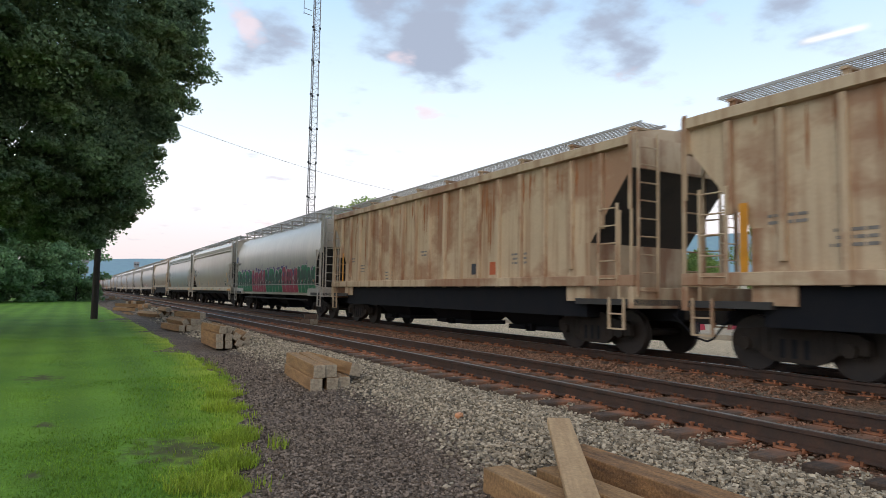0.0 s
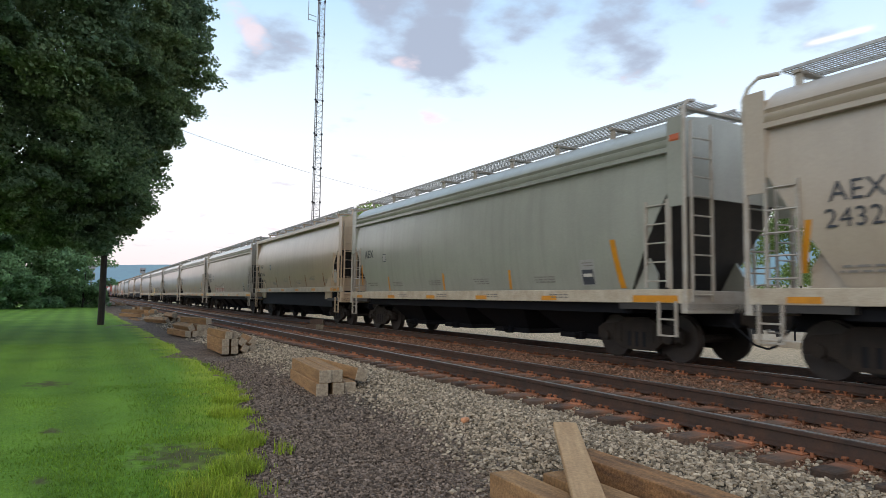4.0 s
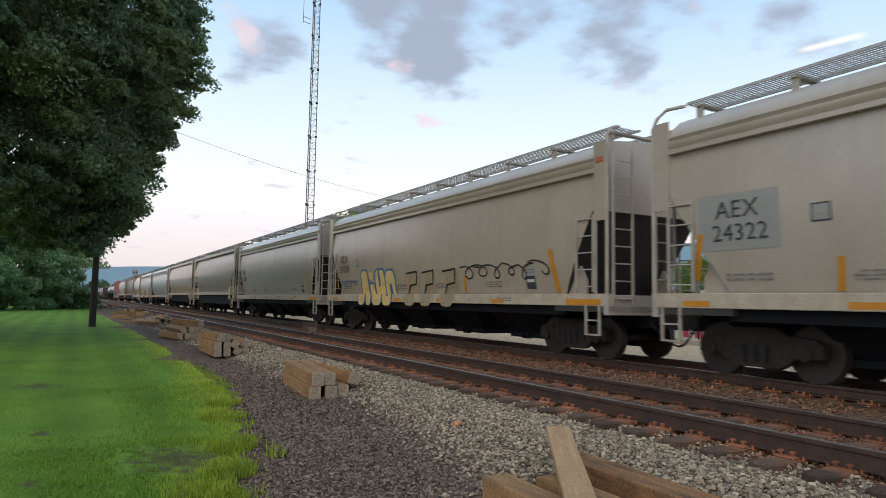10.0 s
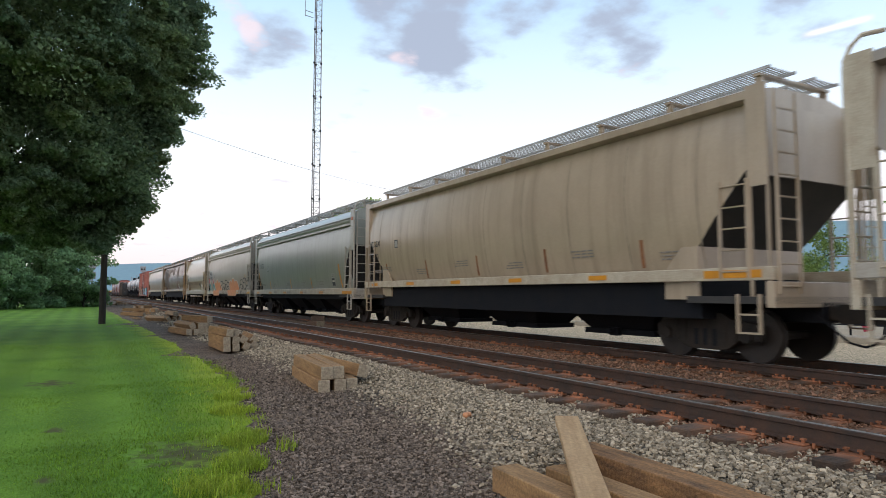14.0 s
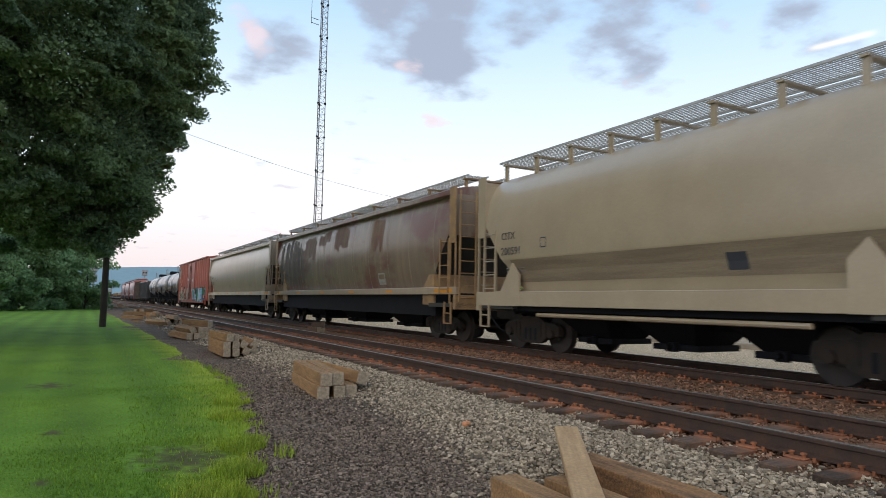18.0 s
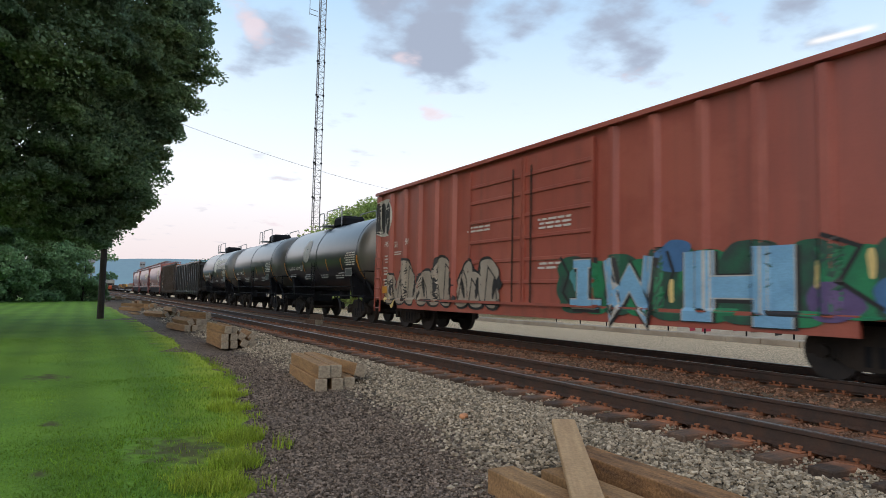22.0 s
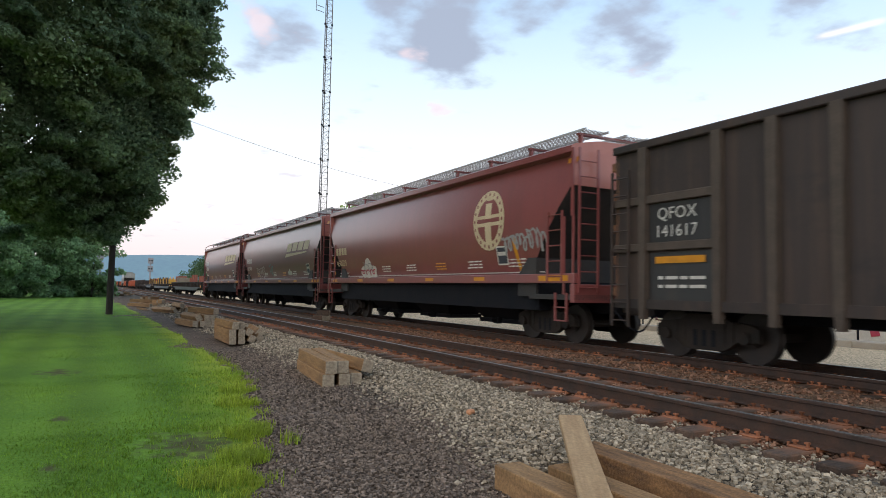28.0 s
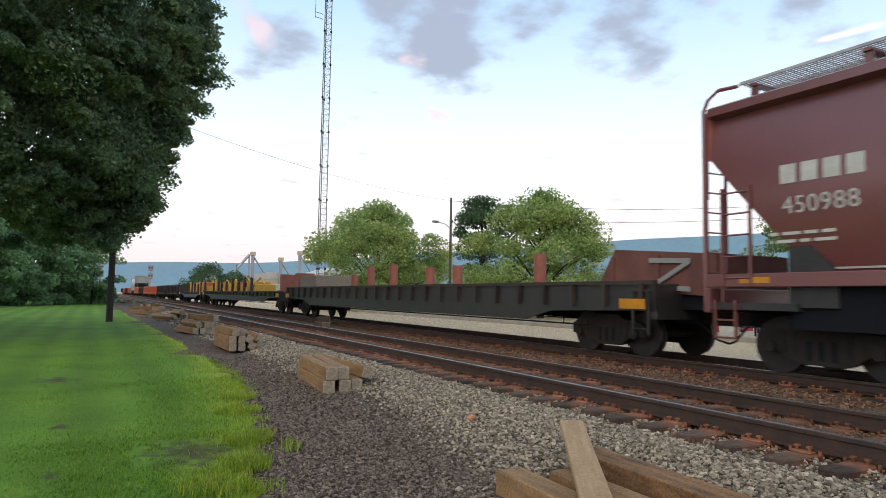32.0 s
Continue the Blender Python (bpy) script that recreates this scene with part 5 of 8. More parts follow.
def grey_hopper(k, paint, number, label, stripes=True, post=None):
    """One of the grey flat-sided covered hoppers with its reporting mark."""
    L, y = slot(k)
    car = hopper(L, "flat", paint, label, post=post or M["postgrey"], sill=M["post"])
    b = L - 1.15
    if k in (8, 14):
        mark(car, b / 2 - 1.8, 2.62, 1.5, 0.95, M["panelgrey"], x=-1.612, name="panel")
    words(car, "AEX", b / 2 - 1.4, 2.68, 0.42, M["ink"])
    if number:
        words(car, number, b / 2 - 1.32, 2.30, 0.40, M["ink"])
    mark(car, b / 2 - 3.2, 2.62, 0.30, 0.28, M["ink"], name="marking")
    mark(car, b / 2 - 3.2, 2.62, 0.25, 0.23, M["panelgrey"], x=-W2 - 0.010)
    bars(car, b / 2 - 1.9, 1.75, 0.9, 2, M["ink"], seed=k)
    if stripes:
        mark(car, b / 2 - 1.0, 2.05, 0.11, 0.8, M["orange"], lean=0.2, name="stripe")
        for y0 in (b / 2 - 3.4, 0.9, -2.6):
            mark(car, y0, 1.70, 0.10, 0.50, M["orange"], lean=0.12, name="stripe")
        mark(car, -b / 2 + 1.83, 1.95, 0.15, 1.0, M["orange"], lean=-0.16, name="stripe")
    mark(car, -b / 2 + 2.75, 1.80, 0.46, 0.56, M["panelgrey"], x=-1.614)
    mark(car, -b / 2 + 2.75, 1.70, 0.36, 0.32, M["ink"])
    mark(car, -b / 2 + 2.75, 1.74, 0.28, 0.07, M["white"], x=-W2 - 0.010)
    bars(car, -b / 2 + 2.75, 2.02, 0.36, 2, M["ink"], h=0.025, gap=0.06, seed=k)
    for y0 in (4.2, 1.5, -1.2, -4.0):
        bars(car, y0, 1.75, 0.8, 3, M["ink"], h=0.025, gap=0.06, seed=k + int(y0 * 3))
        bars(car, y0 - 0.7, 1.33, 0.7, 2, M["ink"], h=0.025, gap=0.06, x=-W2 - 0.008, seed=k + int(y0 * 5))
    # builder's label on the corner post
    mark(car, -b / 2 + 0.24, 4.2, 0.22, 0.22, M["orangered"], x=-W2 - 0.008, name="label_plate")
    reflectors(car, b)
    return run_in_train(car, y)


def make_train():
    grey_label = "grey flat-sided covered hopper car with soft rain streaks"
    L, y = slot(0)
    run_in_train(hopper(L, "rib", M["tan"], "tan ribbed covered hopper car with rust stains", post=M["tan"], hoop=False, ribs=17, board_z=4.80, slim=True), y)
    L, y = slot(1)
    run_in_train(hopper(L, "rib", M["tan"], "rust-streaked tan ribbed covered hopper car", post=M["tan"], hoop=False, ribs=17, board_z=4.80, slim=True), y)
    L, y = slot(2)
    run_in_train(hopper(L, "round", M["pale"], "off-white round-sided covered hopper car with red and green graffiti", post=M["postgrey"], hoop=False, board_z=5.0, board_half=1.1), y)
    grey_hopper(3, M["grey"], "24320", grey_label)
    grey_hopper(4, M["sage"], "", grey_label)
    L, y = slot(5)
    run_in_train(hopper(L, "bow", M["beige"], "beige covered hopper car with clean curved sides", post=M["beige"], sill=M["post"], hoop=False), y)
    grey_hopper(6, M["grey"], "24297", grey_label, stripes=False)
    grey_hopper(7, M["grey"], "24341", grey_label)
    grey_hopper(8, M["grey2"], "24322", grey_label)
    grey_hopper(9, M["grey"], "24339", grey_label)
    grey_hopper(10, M["grey2"], "24280", grey_label)
    L, y = slot(11)
    run_in_train(hopper(L, "bow", M["taupe"], "warm grey covered hopper car with dark seams", post=M["post"], sill=M["postgrey"], hoop=True), y)
    L, y = slot(12)
    run_in_train(hopper(L, "bow", M["beige2"], "beige covered hopper car with dark rain streaks", post=M["beige2"], sill=M["post"], hoop=False), y)
    grey_hopper(13, M["sage"], "", grey_label)
    grey_hopper(14, M["grey"], "24244", "grey covered hopper car with orange and white graffiti")
    L, y = slot(15)
    run_in_train(hopper(L, "crease", M["cream"], "cream round-sided covered hopper car", post=M["cream"], hoop=False, board_z=5.0, board_half=1.1), y)
    L, y = slot(16)
    run_in_train(hopper(L, "bow", M["brown"], "brown covered hopper car patched with dark red rust", post=M["ochre"], sill=M["dusty"], hoop=False), y)
    L, y = slot(17)
    run_in_train(hopper(L, "bow", M["dusty"], "dusty tan covered hopper car", post=M["dusty"], sill=M["post"], hoop=False), y)
    L, y = slot(18)
    run_in_train(boxcar(L, M["boxred"], "faded red boxcar with blue, green and white graffiti"), y)
    for k in (19, 20, 21):
        L, y = slot(k)
        run_in_train(tankcar(L, M["tank"], "black tank car with orange reflectors and white stencils" if k == 20 else "black tank car with a pale round disc painted on its side", dome_y={19: -0.1, 20: -1.05, 21: 0.25}[k], head_depth={19: 0.9, 20: 1.2, 21: 1.0}[k]), y)
    L, y = slot(22)
    run_in_train(gondola(L, M["gon"], "black high-sided gondola car"), y)
    L, y = slot(23)
    run_in_train(gondola(L, M["gonbrown"], "dark brown gondola car with a rusty end", height=4.1, end=M["rustend"], rib_at=[q * y for y in (0.52, 1.57, 2.61, 3.65, 4.69, 6.41) for q in (-1, 1)], rib_paint=M["gonrib"]), y)
    for k in (24, 25, 26):
        L, y = slot(k)
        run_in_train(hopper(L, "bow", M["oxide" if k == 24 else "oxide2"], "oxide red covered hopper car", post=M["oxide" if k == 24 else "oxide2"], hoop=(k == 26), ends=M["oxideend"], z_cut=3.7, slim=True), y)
    L, y = slot(27)
    run_in_train(flatcar(L, "black flat car with low sides carrying rust-red pipe stakes"), y)
    L, y = slot(28)
    run_in_train(flatcar(L, "dark flat car with timber on its deck", rail_h=0.2), y)


make_train()


# ---- trees ----
def leaf_cloud(rnd, clumps, per, size, material, flat=0.75):
    """Many small bent leaves, strewn through clumps (centre, radius), as one mesh."""
    rs = np.random.RandomState(rnd.randrange(1 << 30))
    n = len(clumps) * per
    C = np.repeat(np.array([c for c, r in clumps]), per, 0)
    R = np.repeat(np.array([r for c, r in clumps]), per)[:, None]
    A = np.repeat(rs.uniform(0.8, 1.7, (len(clumps), 2)), per, 0)
    d = rs.normal(0, 1, (n, 3))
    d *= rs.uniform(0, 1, (n, 1)) ** 0.34 / np.linalg.norm(d, axis=1, keepdims=True)
    d = np.stack([d[:, 0] * A[:, 0], d[:, 1] * A[:, 1], (d[:, 2] - 0.35 * (d[:, 0] ** 2 + d[:, 1] ** 2)) * flat], 1)
    P = C + d * R
    u = rs.normal(0, 1, (n, 3)) * (1, 1, 0.6)
    u /= np.linalg.norm(u, axis=1, keepdims=True)
    w = np.cross(u, rs.normal(0, 1, (n, 3)))
    w /= np.linalg.norm(w, axis=1, keepdims=True) + 1e-9
    s = size * rs.uniform(0.6, 1.3, (n, 1))
    drop = np.concatenate([np.zeros((n, 2)), s * 0.12], 1)
    V = np.stack([P - u * s * 0.5, P + w * s * 0.38 - drop, P + u * s * 0.55, P - w * s * 0.38 - drop], 1).reshape(-1, 3)
    k = (np.arange(n) * 4)[:, None]
    F = np.concatenate([k + (0, 1, 2), k + (0, 2, 3)], 1).reshape(-1, 3)
    me = bpy.data.meshes.new("crown")
    me.from_pydata(V.tolist(), [], F.tolist())
    me.materials.append(material)
    return me


def tree(name, x, y, height, spread, material, seed, label, trunk=0.3, low=2.5, per=220, clumps=60, size=0.28, category="tree", outline=None, rs=(0.16, 0.30), boughs=0, droop=(), fringe=0):
    """A tapered trunk with limbs and a crown of leaf clumps; outline gives the crown's radius by height."""
    rnd = random.Random(seed)
    t = thing(name, pose(x, y, 0), label, category)
    z0 = ground_z(x, y)
    top = height * 0.8
    b = Build().tube([(0, 0, z0 - 0.1), (0.05, 0.02, height * 0.2), (0.15, -0.1, height * 0.45), (0.0, 0.05, top)], trunk, 10, r1=trunk * 0.2)
    part("trunk", b, M["bark"], t, smooth=True)
    cl = []
    # a large crown hangs in boughs, each a bunch of clumps
    for i in range(boughs + len(droop)):
        a = rnd.uniform(2.6, 6.9)
        k = rnd.random() ** 0.4
        z = low + 1.2 + (height - low - 1.6) * rnd.random()
        r = rnd.uniform(1.1, 2.2)
        w = max(0.1, np.interp(z, [q[0] for q in outline], [q[1] for q in outline]) - r * rnd.uniform(0.55, 1.0))
        c = Vector((math.cos(a) * w * k, math.sin(a) * w * k, z))
        if i >= boughs:
            c, r = Vector(droop[i - boughs][:3]), droop[i - boughs][3]
        for j in range(int(clumps / boughs)):
            d = Vector((rnd.gauss(0, 1), rnd.gauss(0, 1), rnd.gauss(0, 0.8))).normalized() * r * rnd.random() ** 0.35
            d.z -= 0.16 * (d.x * d.x + d.y * d.y) / r
            cl.append((c + d, r * rnd.uniform(*rs)))
        if i % 4 == 0:
            part("limb", Build().tube([(0, 0, min(max(2.5, z - 4.0), top)), (c.x * 0.5, c.y * 0.5, z - 1.2), tuple(c)], trunk * 0.3, 6, r1=0.02), M["bark"], t)
    # loose sprays of leaves that break the outline
    for i in range(fringe):
        a, z = rnd.uniform(-1.3, 1.0), low + (height - low) * 0.75 * rnd.random()
        w = float(np.interp(z, [q[0] for q in outline], [q[1] for q in outline])) + rnd.uniform(-0.7, 0.25)
        c = Vector((math.cos(a) * w, math.sin(a) * w, z))
        out = Vector((math.cos(a), math.sin(a), rnd.uniform(-0.7, 0.3)))
        for j in range(3):
            cl.append((c - out * 0.28 * j, 0.16 + 0.12 * j))
    for i in range(0 if boughs else clumps):
        a = rnd.uniform(0, 6.283)
        k = rnd.random() ** 0.45
        z = low + (height - low) * rnd.random()
        if outline:
            w = np.interp(z, [q[0] for q in outline], [q[1] for q in outline])
        else:
            h = (z - low) / (height - low)
            w = spread * math.sin(math.pi * min(1.0, 0.22 + 0.78 * h)) ** 0.6
        r = spread * rnd.uniform(*rs)
        w = max(0.1, w - r * 0.6)
        c = (math.cos(a) * w * k, math.sin(a) * w * k, z)
        cl.append((c, r))
        if i % 3 == 0:
            zb = max(low * 0.8, z - spread * 0.5)
            part_limb = [(0, 0, min(zb, top)), (c[0] * 0.5, c[1] * 0.5, (zb + z) / 2 + 0.3), c]
            part("limb", Build().tube(part_limb, trunk * 0.3, 6, r1=0.02), M["bark"], t)
    part("crown", leaf_cloud(rnd, cl, per, size, material), None, t, kind="stuff")
    return t


def make_trees():
    tree("maple_tree", -7.25, 29.0, 21.0, 9.5, M["maple"], 3, "large dark green maple tree over the lawn", trunk=0.45, low=3.7, per=215, clumps=3150, size=0.132, boughs=225, fringe=420,
         droop=[(9.2, -0.5, 6.8, 0.95), (8.8, -0.5, 5.7, 0.9), (8.4, -0.5, 4.9, 0.8), (7.5, -0.5, 4.0, 0.7), (10.1, -0.5, 9.6, 1.0), (10.7, -0.5, 11.3, 1.0), (10.4, -0.5, 14.2, 1.1), (10.6, -0.5, 12.8, 1.0), (9.6, -0.3, 8.2, 1.0), (7.6, -1.0, 4.0, 0.8), (8.2, -0.5, 4.9, 1.0), (6.6, -1.5, 4.2, 0.9), (7.5, -0.5, 5.3, 1.1), (8.3, -1.0, 7.0, 1.2), (9.2, -1.0, 9.4, 1.2), (10.0, -0.5, 11.2, 1.1), (9.6, -0.8, 13.8, 1.3), (8.8, -2.0, 8.2, 1.3), (9.4, -1.5, 12.4, 1.3), (5.6, -3.0, 4.9, 1.0), (3.0, -5.0, 5.2, 1.3), (0.5, -6.0, 5.4, 1.3), (7.0, -3.0, 6.4, 1.4), (8.0, -2.5, 10.4, 1.5), (8.2, -2.0, 14.6, 1.6), (6.0, -4.0, 8.5, 1.6), (4.0, -5.5, 7.5, 1.7)],
         outline=[(2.6, 5.4), (3.6, 6.9), (4.8, 8.2), (5.8, 9.1), (6.8, 9.7), (8.2, 10.4), (9.7, 10.8), (11.3, 11.1), (14.4, 10.8), (18.0, 8.0), (21.0, 3.5)], rs=(0.22, 0.5))
    tree("locust_tree", 26.0, 62.0, 10.6, 8.4, M["locust"], 5, "light green feathery tree behind the tracks", low=0.8, per=460, clumps=100, size=0.26, rs=(0.12, 0.22))
    tree("locust_tree", 31.0, 41.0, 9.7, 6.4, M["locust"], 6, "yellow-green feathery tree behind the tracks", low=1.2, per=460, clumps=80, size=0.22, rs=(0.13, 0.24))
    tree("dark_tree", 31.2, 50.0, 10.6, 4.4, M["darkleaf"], 7, "dark green tree beside a utility pole", low=0.8, per=380, clumps=50, size=0.22)
    for i in range(12):
        tree("shrub", 0.2 - 1.5 * i - (i % 3) * 0.6, 88.0 - 2.5 * i + (i % 2) * 7, (8.4, 9.2, 8.6, 10.0)[i % 4], 3.6, M["shrub"], 20 + i, "dense green shrub at the edge of the lawn", trunk=0.12, low=0.3, per=200, clumps=52, size=0.32, category="shrub")
    for i in range(4):
        tree("shrub", 1.4 - 0.5 * i, 118.0 + 9 * i, 2.6 + 0.4 * (i % 2), 2.4, M["shrub"], 40 + i, "low green shrub beside the tracks", trunk=0.06, low=0.2, per=120, clumps=24, size=0.3, category="shrub")


make_trees()


# ---- tower, poles and wire ----
BRACKET = 51.0


def make_tower(x, y, h, half):
    t = thing("radio_tower", pose(x, y, 0), "tall galvanised lattice radio tower", "radio tower")
    legs = [(half * math.cos(a), half * math.sin(a)) for a in (math.pi / 2, math.pi * 7 / 6, math.pi * 11 / 6)]
    for lx, ly in legs:
        part("leg", Build().tube([(lx, ly, 0), (lx * 0.8, ly * 0.8, h)], 0.085, 6), M["towersteel"], t)
        for i in range(1, 11):
            k = 1 - 0.2 * i * 6.1 / h
            part("flange", Build().disc((lx * k, ly * k, i * 6.1), (0, 0, 1), 0.19, 0.14, 8), M["black"], t)
    step = 1.05
    n = int(h / step)
    for i in range(n):
        z0, z1 = i * step, (i + 1) * step
        k0, k1 = 1 - 0.2 * z0 / h, 1 - 0.2 * z1 / h
        lattice = Build()
        for j in range(3):
            p, q = legs[j], legs[(j + 1) % 3]
            if i % 2:
                p, q = q, p
            lattice.tube([(p[0] * k0, p[1] * k0, z0), (q[0] * k0, q[1] * k0, z0)], 0.032, 4)
            lattice.tube([(p[0] * k0, p[1] * k0, z0), (q[0] * k1, q[1] * k1, z1)], 0.022, 4)
        part("lattice_bay", lattice, M["towersteel"], t)
    for z in (BRACKET,):
        for dz in (0.0, 0.9):
            part("antenna_arm", Build().tube([(-half, 0, z + dz), (-2.4, -0.4, z + dz)], 0.06, 5), M["towersteel"], t)
        part("antenna", Build().tube([(-2.4, -0.4, z - 0.2), (-2.4, -0.4, z + 4.0)], 0.05, 5), M["towersteel"], t)
    return t


make_tower(35.3, 110.0, 66.0, 0.85)


def pole(x, y, h, r, material, label, z=None):
    t = thing("utility_pole", pose(x, y, 0), label, "utility pole")
    part("shaft", Build().tube([(0, 0, -0.2), (0, 0, h)], r, 12, r1=r * 0.72), material, t, smooth=True)
    return t


pole(0.96, 38.3, 9.5, 0.17, M["polewood"], "dark wooden pole on the lawn under the tree")
pole(30.7, 55.0, 11.3, 0.15, M["greypole"], "weathered wooden utility pole between trees")


# ---- wooden ties stacked on the gravel ----
def one_tie(m, length, label, w=0.178, h=0.229, name="wooden_tie", group="new wooden ties beside the track", wood="newtie"):
    """A sawn tie, lying along y in its own space, its foot at z = 0."""
    b = Build().box(-w / 2, w / 2, -length / 2, length / 2, 0.0, h, bevel=0.008)
    for j, f in enumerate(b.f):
        ys = [b.v[i][1] for i in f]
        b.m[j] = 1 if max(ys) - min(ys) < 0.02 else 0
    return solo(name, b, [M[wood], M["cut"]], label, "railway tie", group, at=m)


def tie_stack(x, y, rz, layout, label, length=2.6, wood="newtie", w=0.22, h=0.229):
    """A heap of ties; each is (across, up, along, turn, roll)."""
    for dx, dz, dy, turn, roll in layout:
        one_tie(pose(x, y, ground_z(x, y) + 0.01, 0, 0, rz) @ pose(dx, dy, dz, 0, roll, turn), length, label, w=w, h=h, wood=wood)


TIE_LABEL = "new brown wooden railway tie stacked on the gravel"
# nearest squared pile: two layers, the last tie slipped off to the side
tie_stack(3.58, 11.63, -6.1, [(0.10, 0, 0, 0, 0), (0.36, 0, 0.03, 1.0, 0), (0.62, 0, 0.10, -1, 0), (0.14, 0.214, 0.02, 0.5, 0), (0.37, 0.214, 0.06, -0.8, 0), (0.66, 0.20, 0.22, 7, 14)], TIE_LABEL, length=2.44, w=0.20, h=0.21)
# tumbled piles farther along
tie_stack(4.02, 19.55, 0, [(-0.52, 0, 0, 0, 0), (-0.29, 0, 0.05, 1, 0), (0.0, 0.05, 0.0, -2, 26), (0.26, 0.06, 0.1, -4, 32), (-0.52, 0.202, 0.04, 0, 0), (-0.30, 0.202, 0.08, 1, 6), (-0.05, 0.23, 0.1, -3, 32), (0.36, 0.20, 0.4, -6, 36), (-0.48, 0.405, 0.1, 2, 5), (-0.26, 0.40, 0.2, -1, 14)], TIE_LABEL, length=2.4, w=0.19, h=0.20)
tie_stack(3.95, 27.7, 0, [(-0.50, 0, 0, 8, 0), (-0.05, 0, 0, 0, 0), (0.18, 0, 0.05, 0, 0), (0.42, 0, 0, -2, 0), (-0.25, 0.232, 0.2, 6, -30), (0.1, 0.232, 0, 0, 0), (0.34, 0.232, 0.05, -3, 0), (0.16, 0.47, 0.3, 14, 0)], TIE_LABEL)
tie_stack(4.4, 39.5, 0, [(-0.6, 0, 0, 20, -35), (-0.15, 0, 0.2, -8, 0), (0.2, 0, 0, 6, 20), (0.5, 0.02, 0.3, -12, -40), (0.0, 0.25, 0, 4, 30), (0.25, 0.25, 0, -6, 0)], TIE_LABEL)
tie_stack(4.1, 52.0, 0, [(-0.9, 0, -1.0, 30, 0), (-0.4, 0, 1.5, -20, 0), (0.1, 0, 0, 12, 0), (0.5, 0, 0.5, -6, 0), (0.9, 0, 2.0, -25, 0), (0.2, 0.24, 0.2, 20, 0), (0.6, 0.24, 0.8, -14, 25), (-0.5, 0.24, 1.2, 40, 0)], TIE_LABEL)
tie_stack(4.3, 60.0, 0, [(-0.6, 0, 0, 24, 0), (-0.1, 0, 1.0, -16, 0), (0.5, 0, 0.5, 10, 0), (0.8, 0, 2.4, -30, 0), (0.0, 0.24, 0.4, 4, 0), (0.3, 0.24, 1.2, -34, 0)], TIE_LABEL)
tie_stack(4.3, 92.0, 0, [(-0.9, 0, 0, 24, 0), (-0.1, 0, 3.0, -16, 0), (0.5, 0, 1.5, 10, 0), (0.9, 0, 6.4, -30, 0), (0.0, 0.24, 0.4, 14, 0)], TIE_LABEL)
# loose timbers right beside the camera
NEAR_LABEL = "freshly sawn light brown timber lying on the ballast"
one_tie(pose(3.11, 3.32, ground_z(3.1, 3.4) + 0.01, 0, 0, -2.0), 2.55, NEAR_LABEL, w=0.25, h=0.20)
one_tie(pose(3.52, 3.14, ground_z(3.5, 3.4) + 0.02, 0, 0, -1.0), 2.5, NEAR_LABEL, w=0.24, h=0.20)
one_tie(pose(4.00, 3.38, ground_z(4.0, 3.5) + 0.03, 0, 0, -2.2), 2.6, NEAR_LABEL, w=0.30, h=0.22, wood="darktie")
one_tie(pose(3.44, 3.98, 0.335, 4.2, 0, -34.9), 2.3, "pale sawn plank lying across the timbers", w=0.22, h=0.06, name="plank", group="", wood="plankwood")
# small heap between the two tracks
tie_stack(8.95, 27.0, 0, [(-0.25, 0, 0, 30, 0), (0.2, 0, 0.3, -20, 12), (0.0, 0.2, 0.2, 55, 14)], "old dark tie lying between the two tracks", length=0.55, wood="tie")


# ---- rain water standing on the lot ----
def puddle(x, y, rx, ry, seed):
    b, n = Build(), 22
    pts = []
    for i in range(n):
        a = 2 * math.pi * i / n
        r = 1 + 0.45 * noise.noise((math.cos(a) * 1.7, math.sin(a) * 1.7, seed))
        pts.append((math.cos(a) * rx * r, math.sin(a) * ry * r))
    b.slab(pts, -0.05, 0.0)
    solo("puddle", b, M["water"], "shallow rain puddle on the gravel", "puddle", at=pose(x, y, max(ground_z(x + dx * rx, y + dy * ry) for dx in (-0.6, 0, 0.6) for dy in (-0.6, 0, 0.6)) + 0.006))


puddle(3.15, 47.5, 0.30, 3.2, 1.0)
puddle(3.0, 55.0, 0.35, 3.0, 4.0)


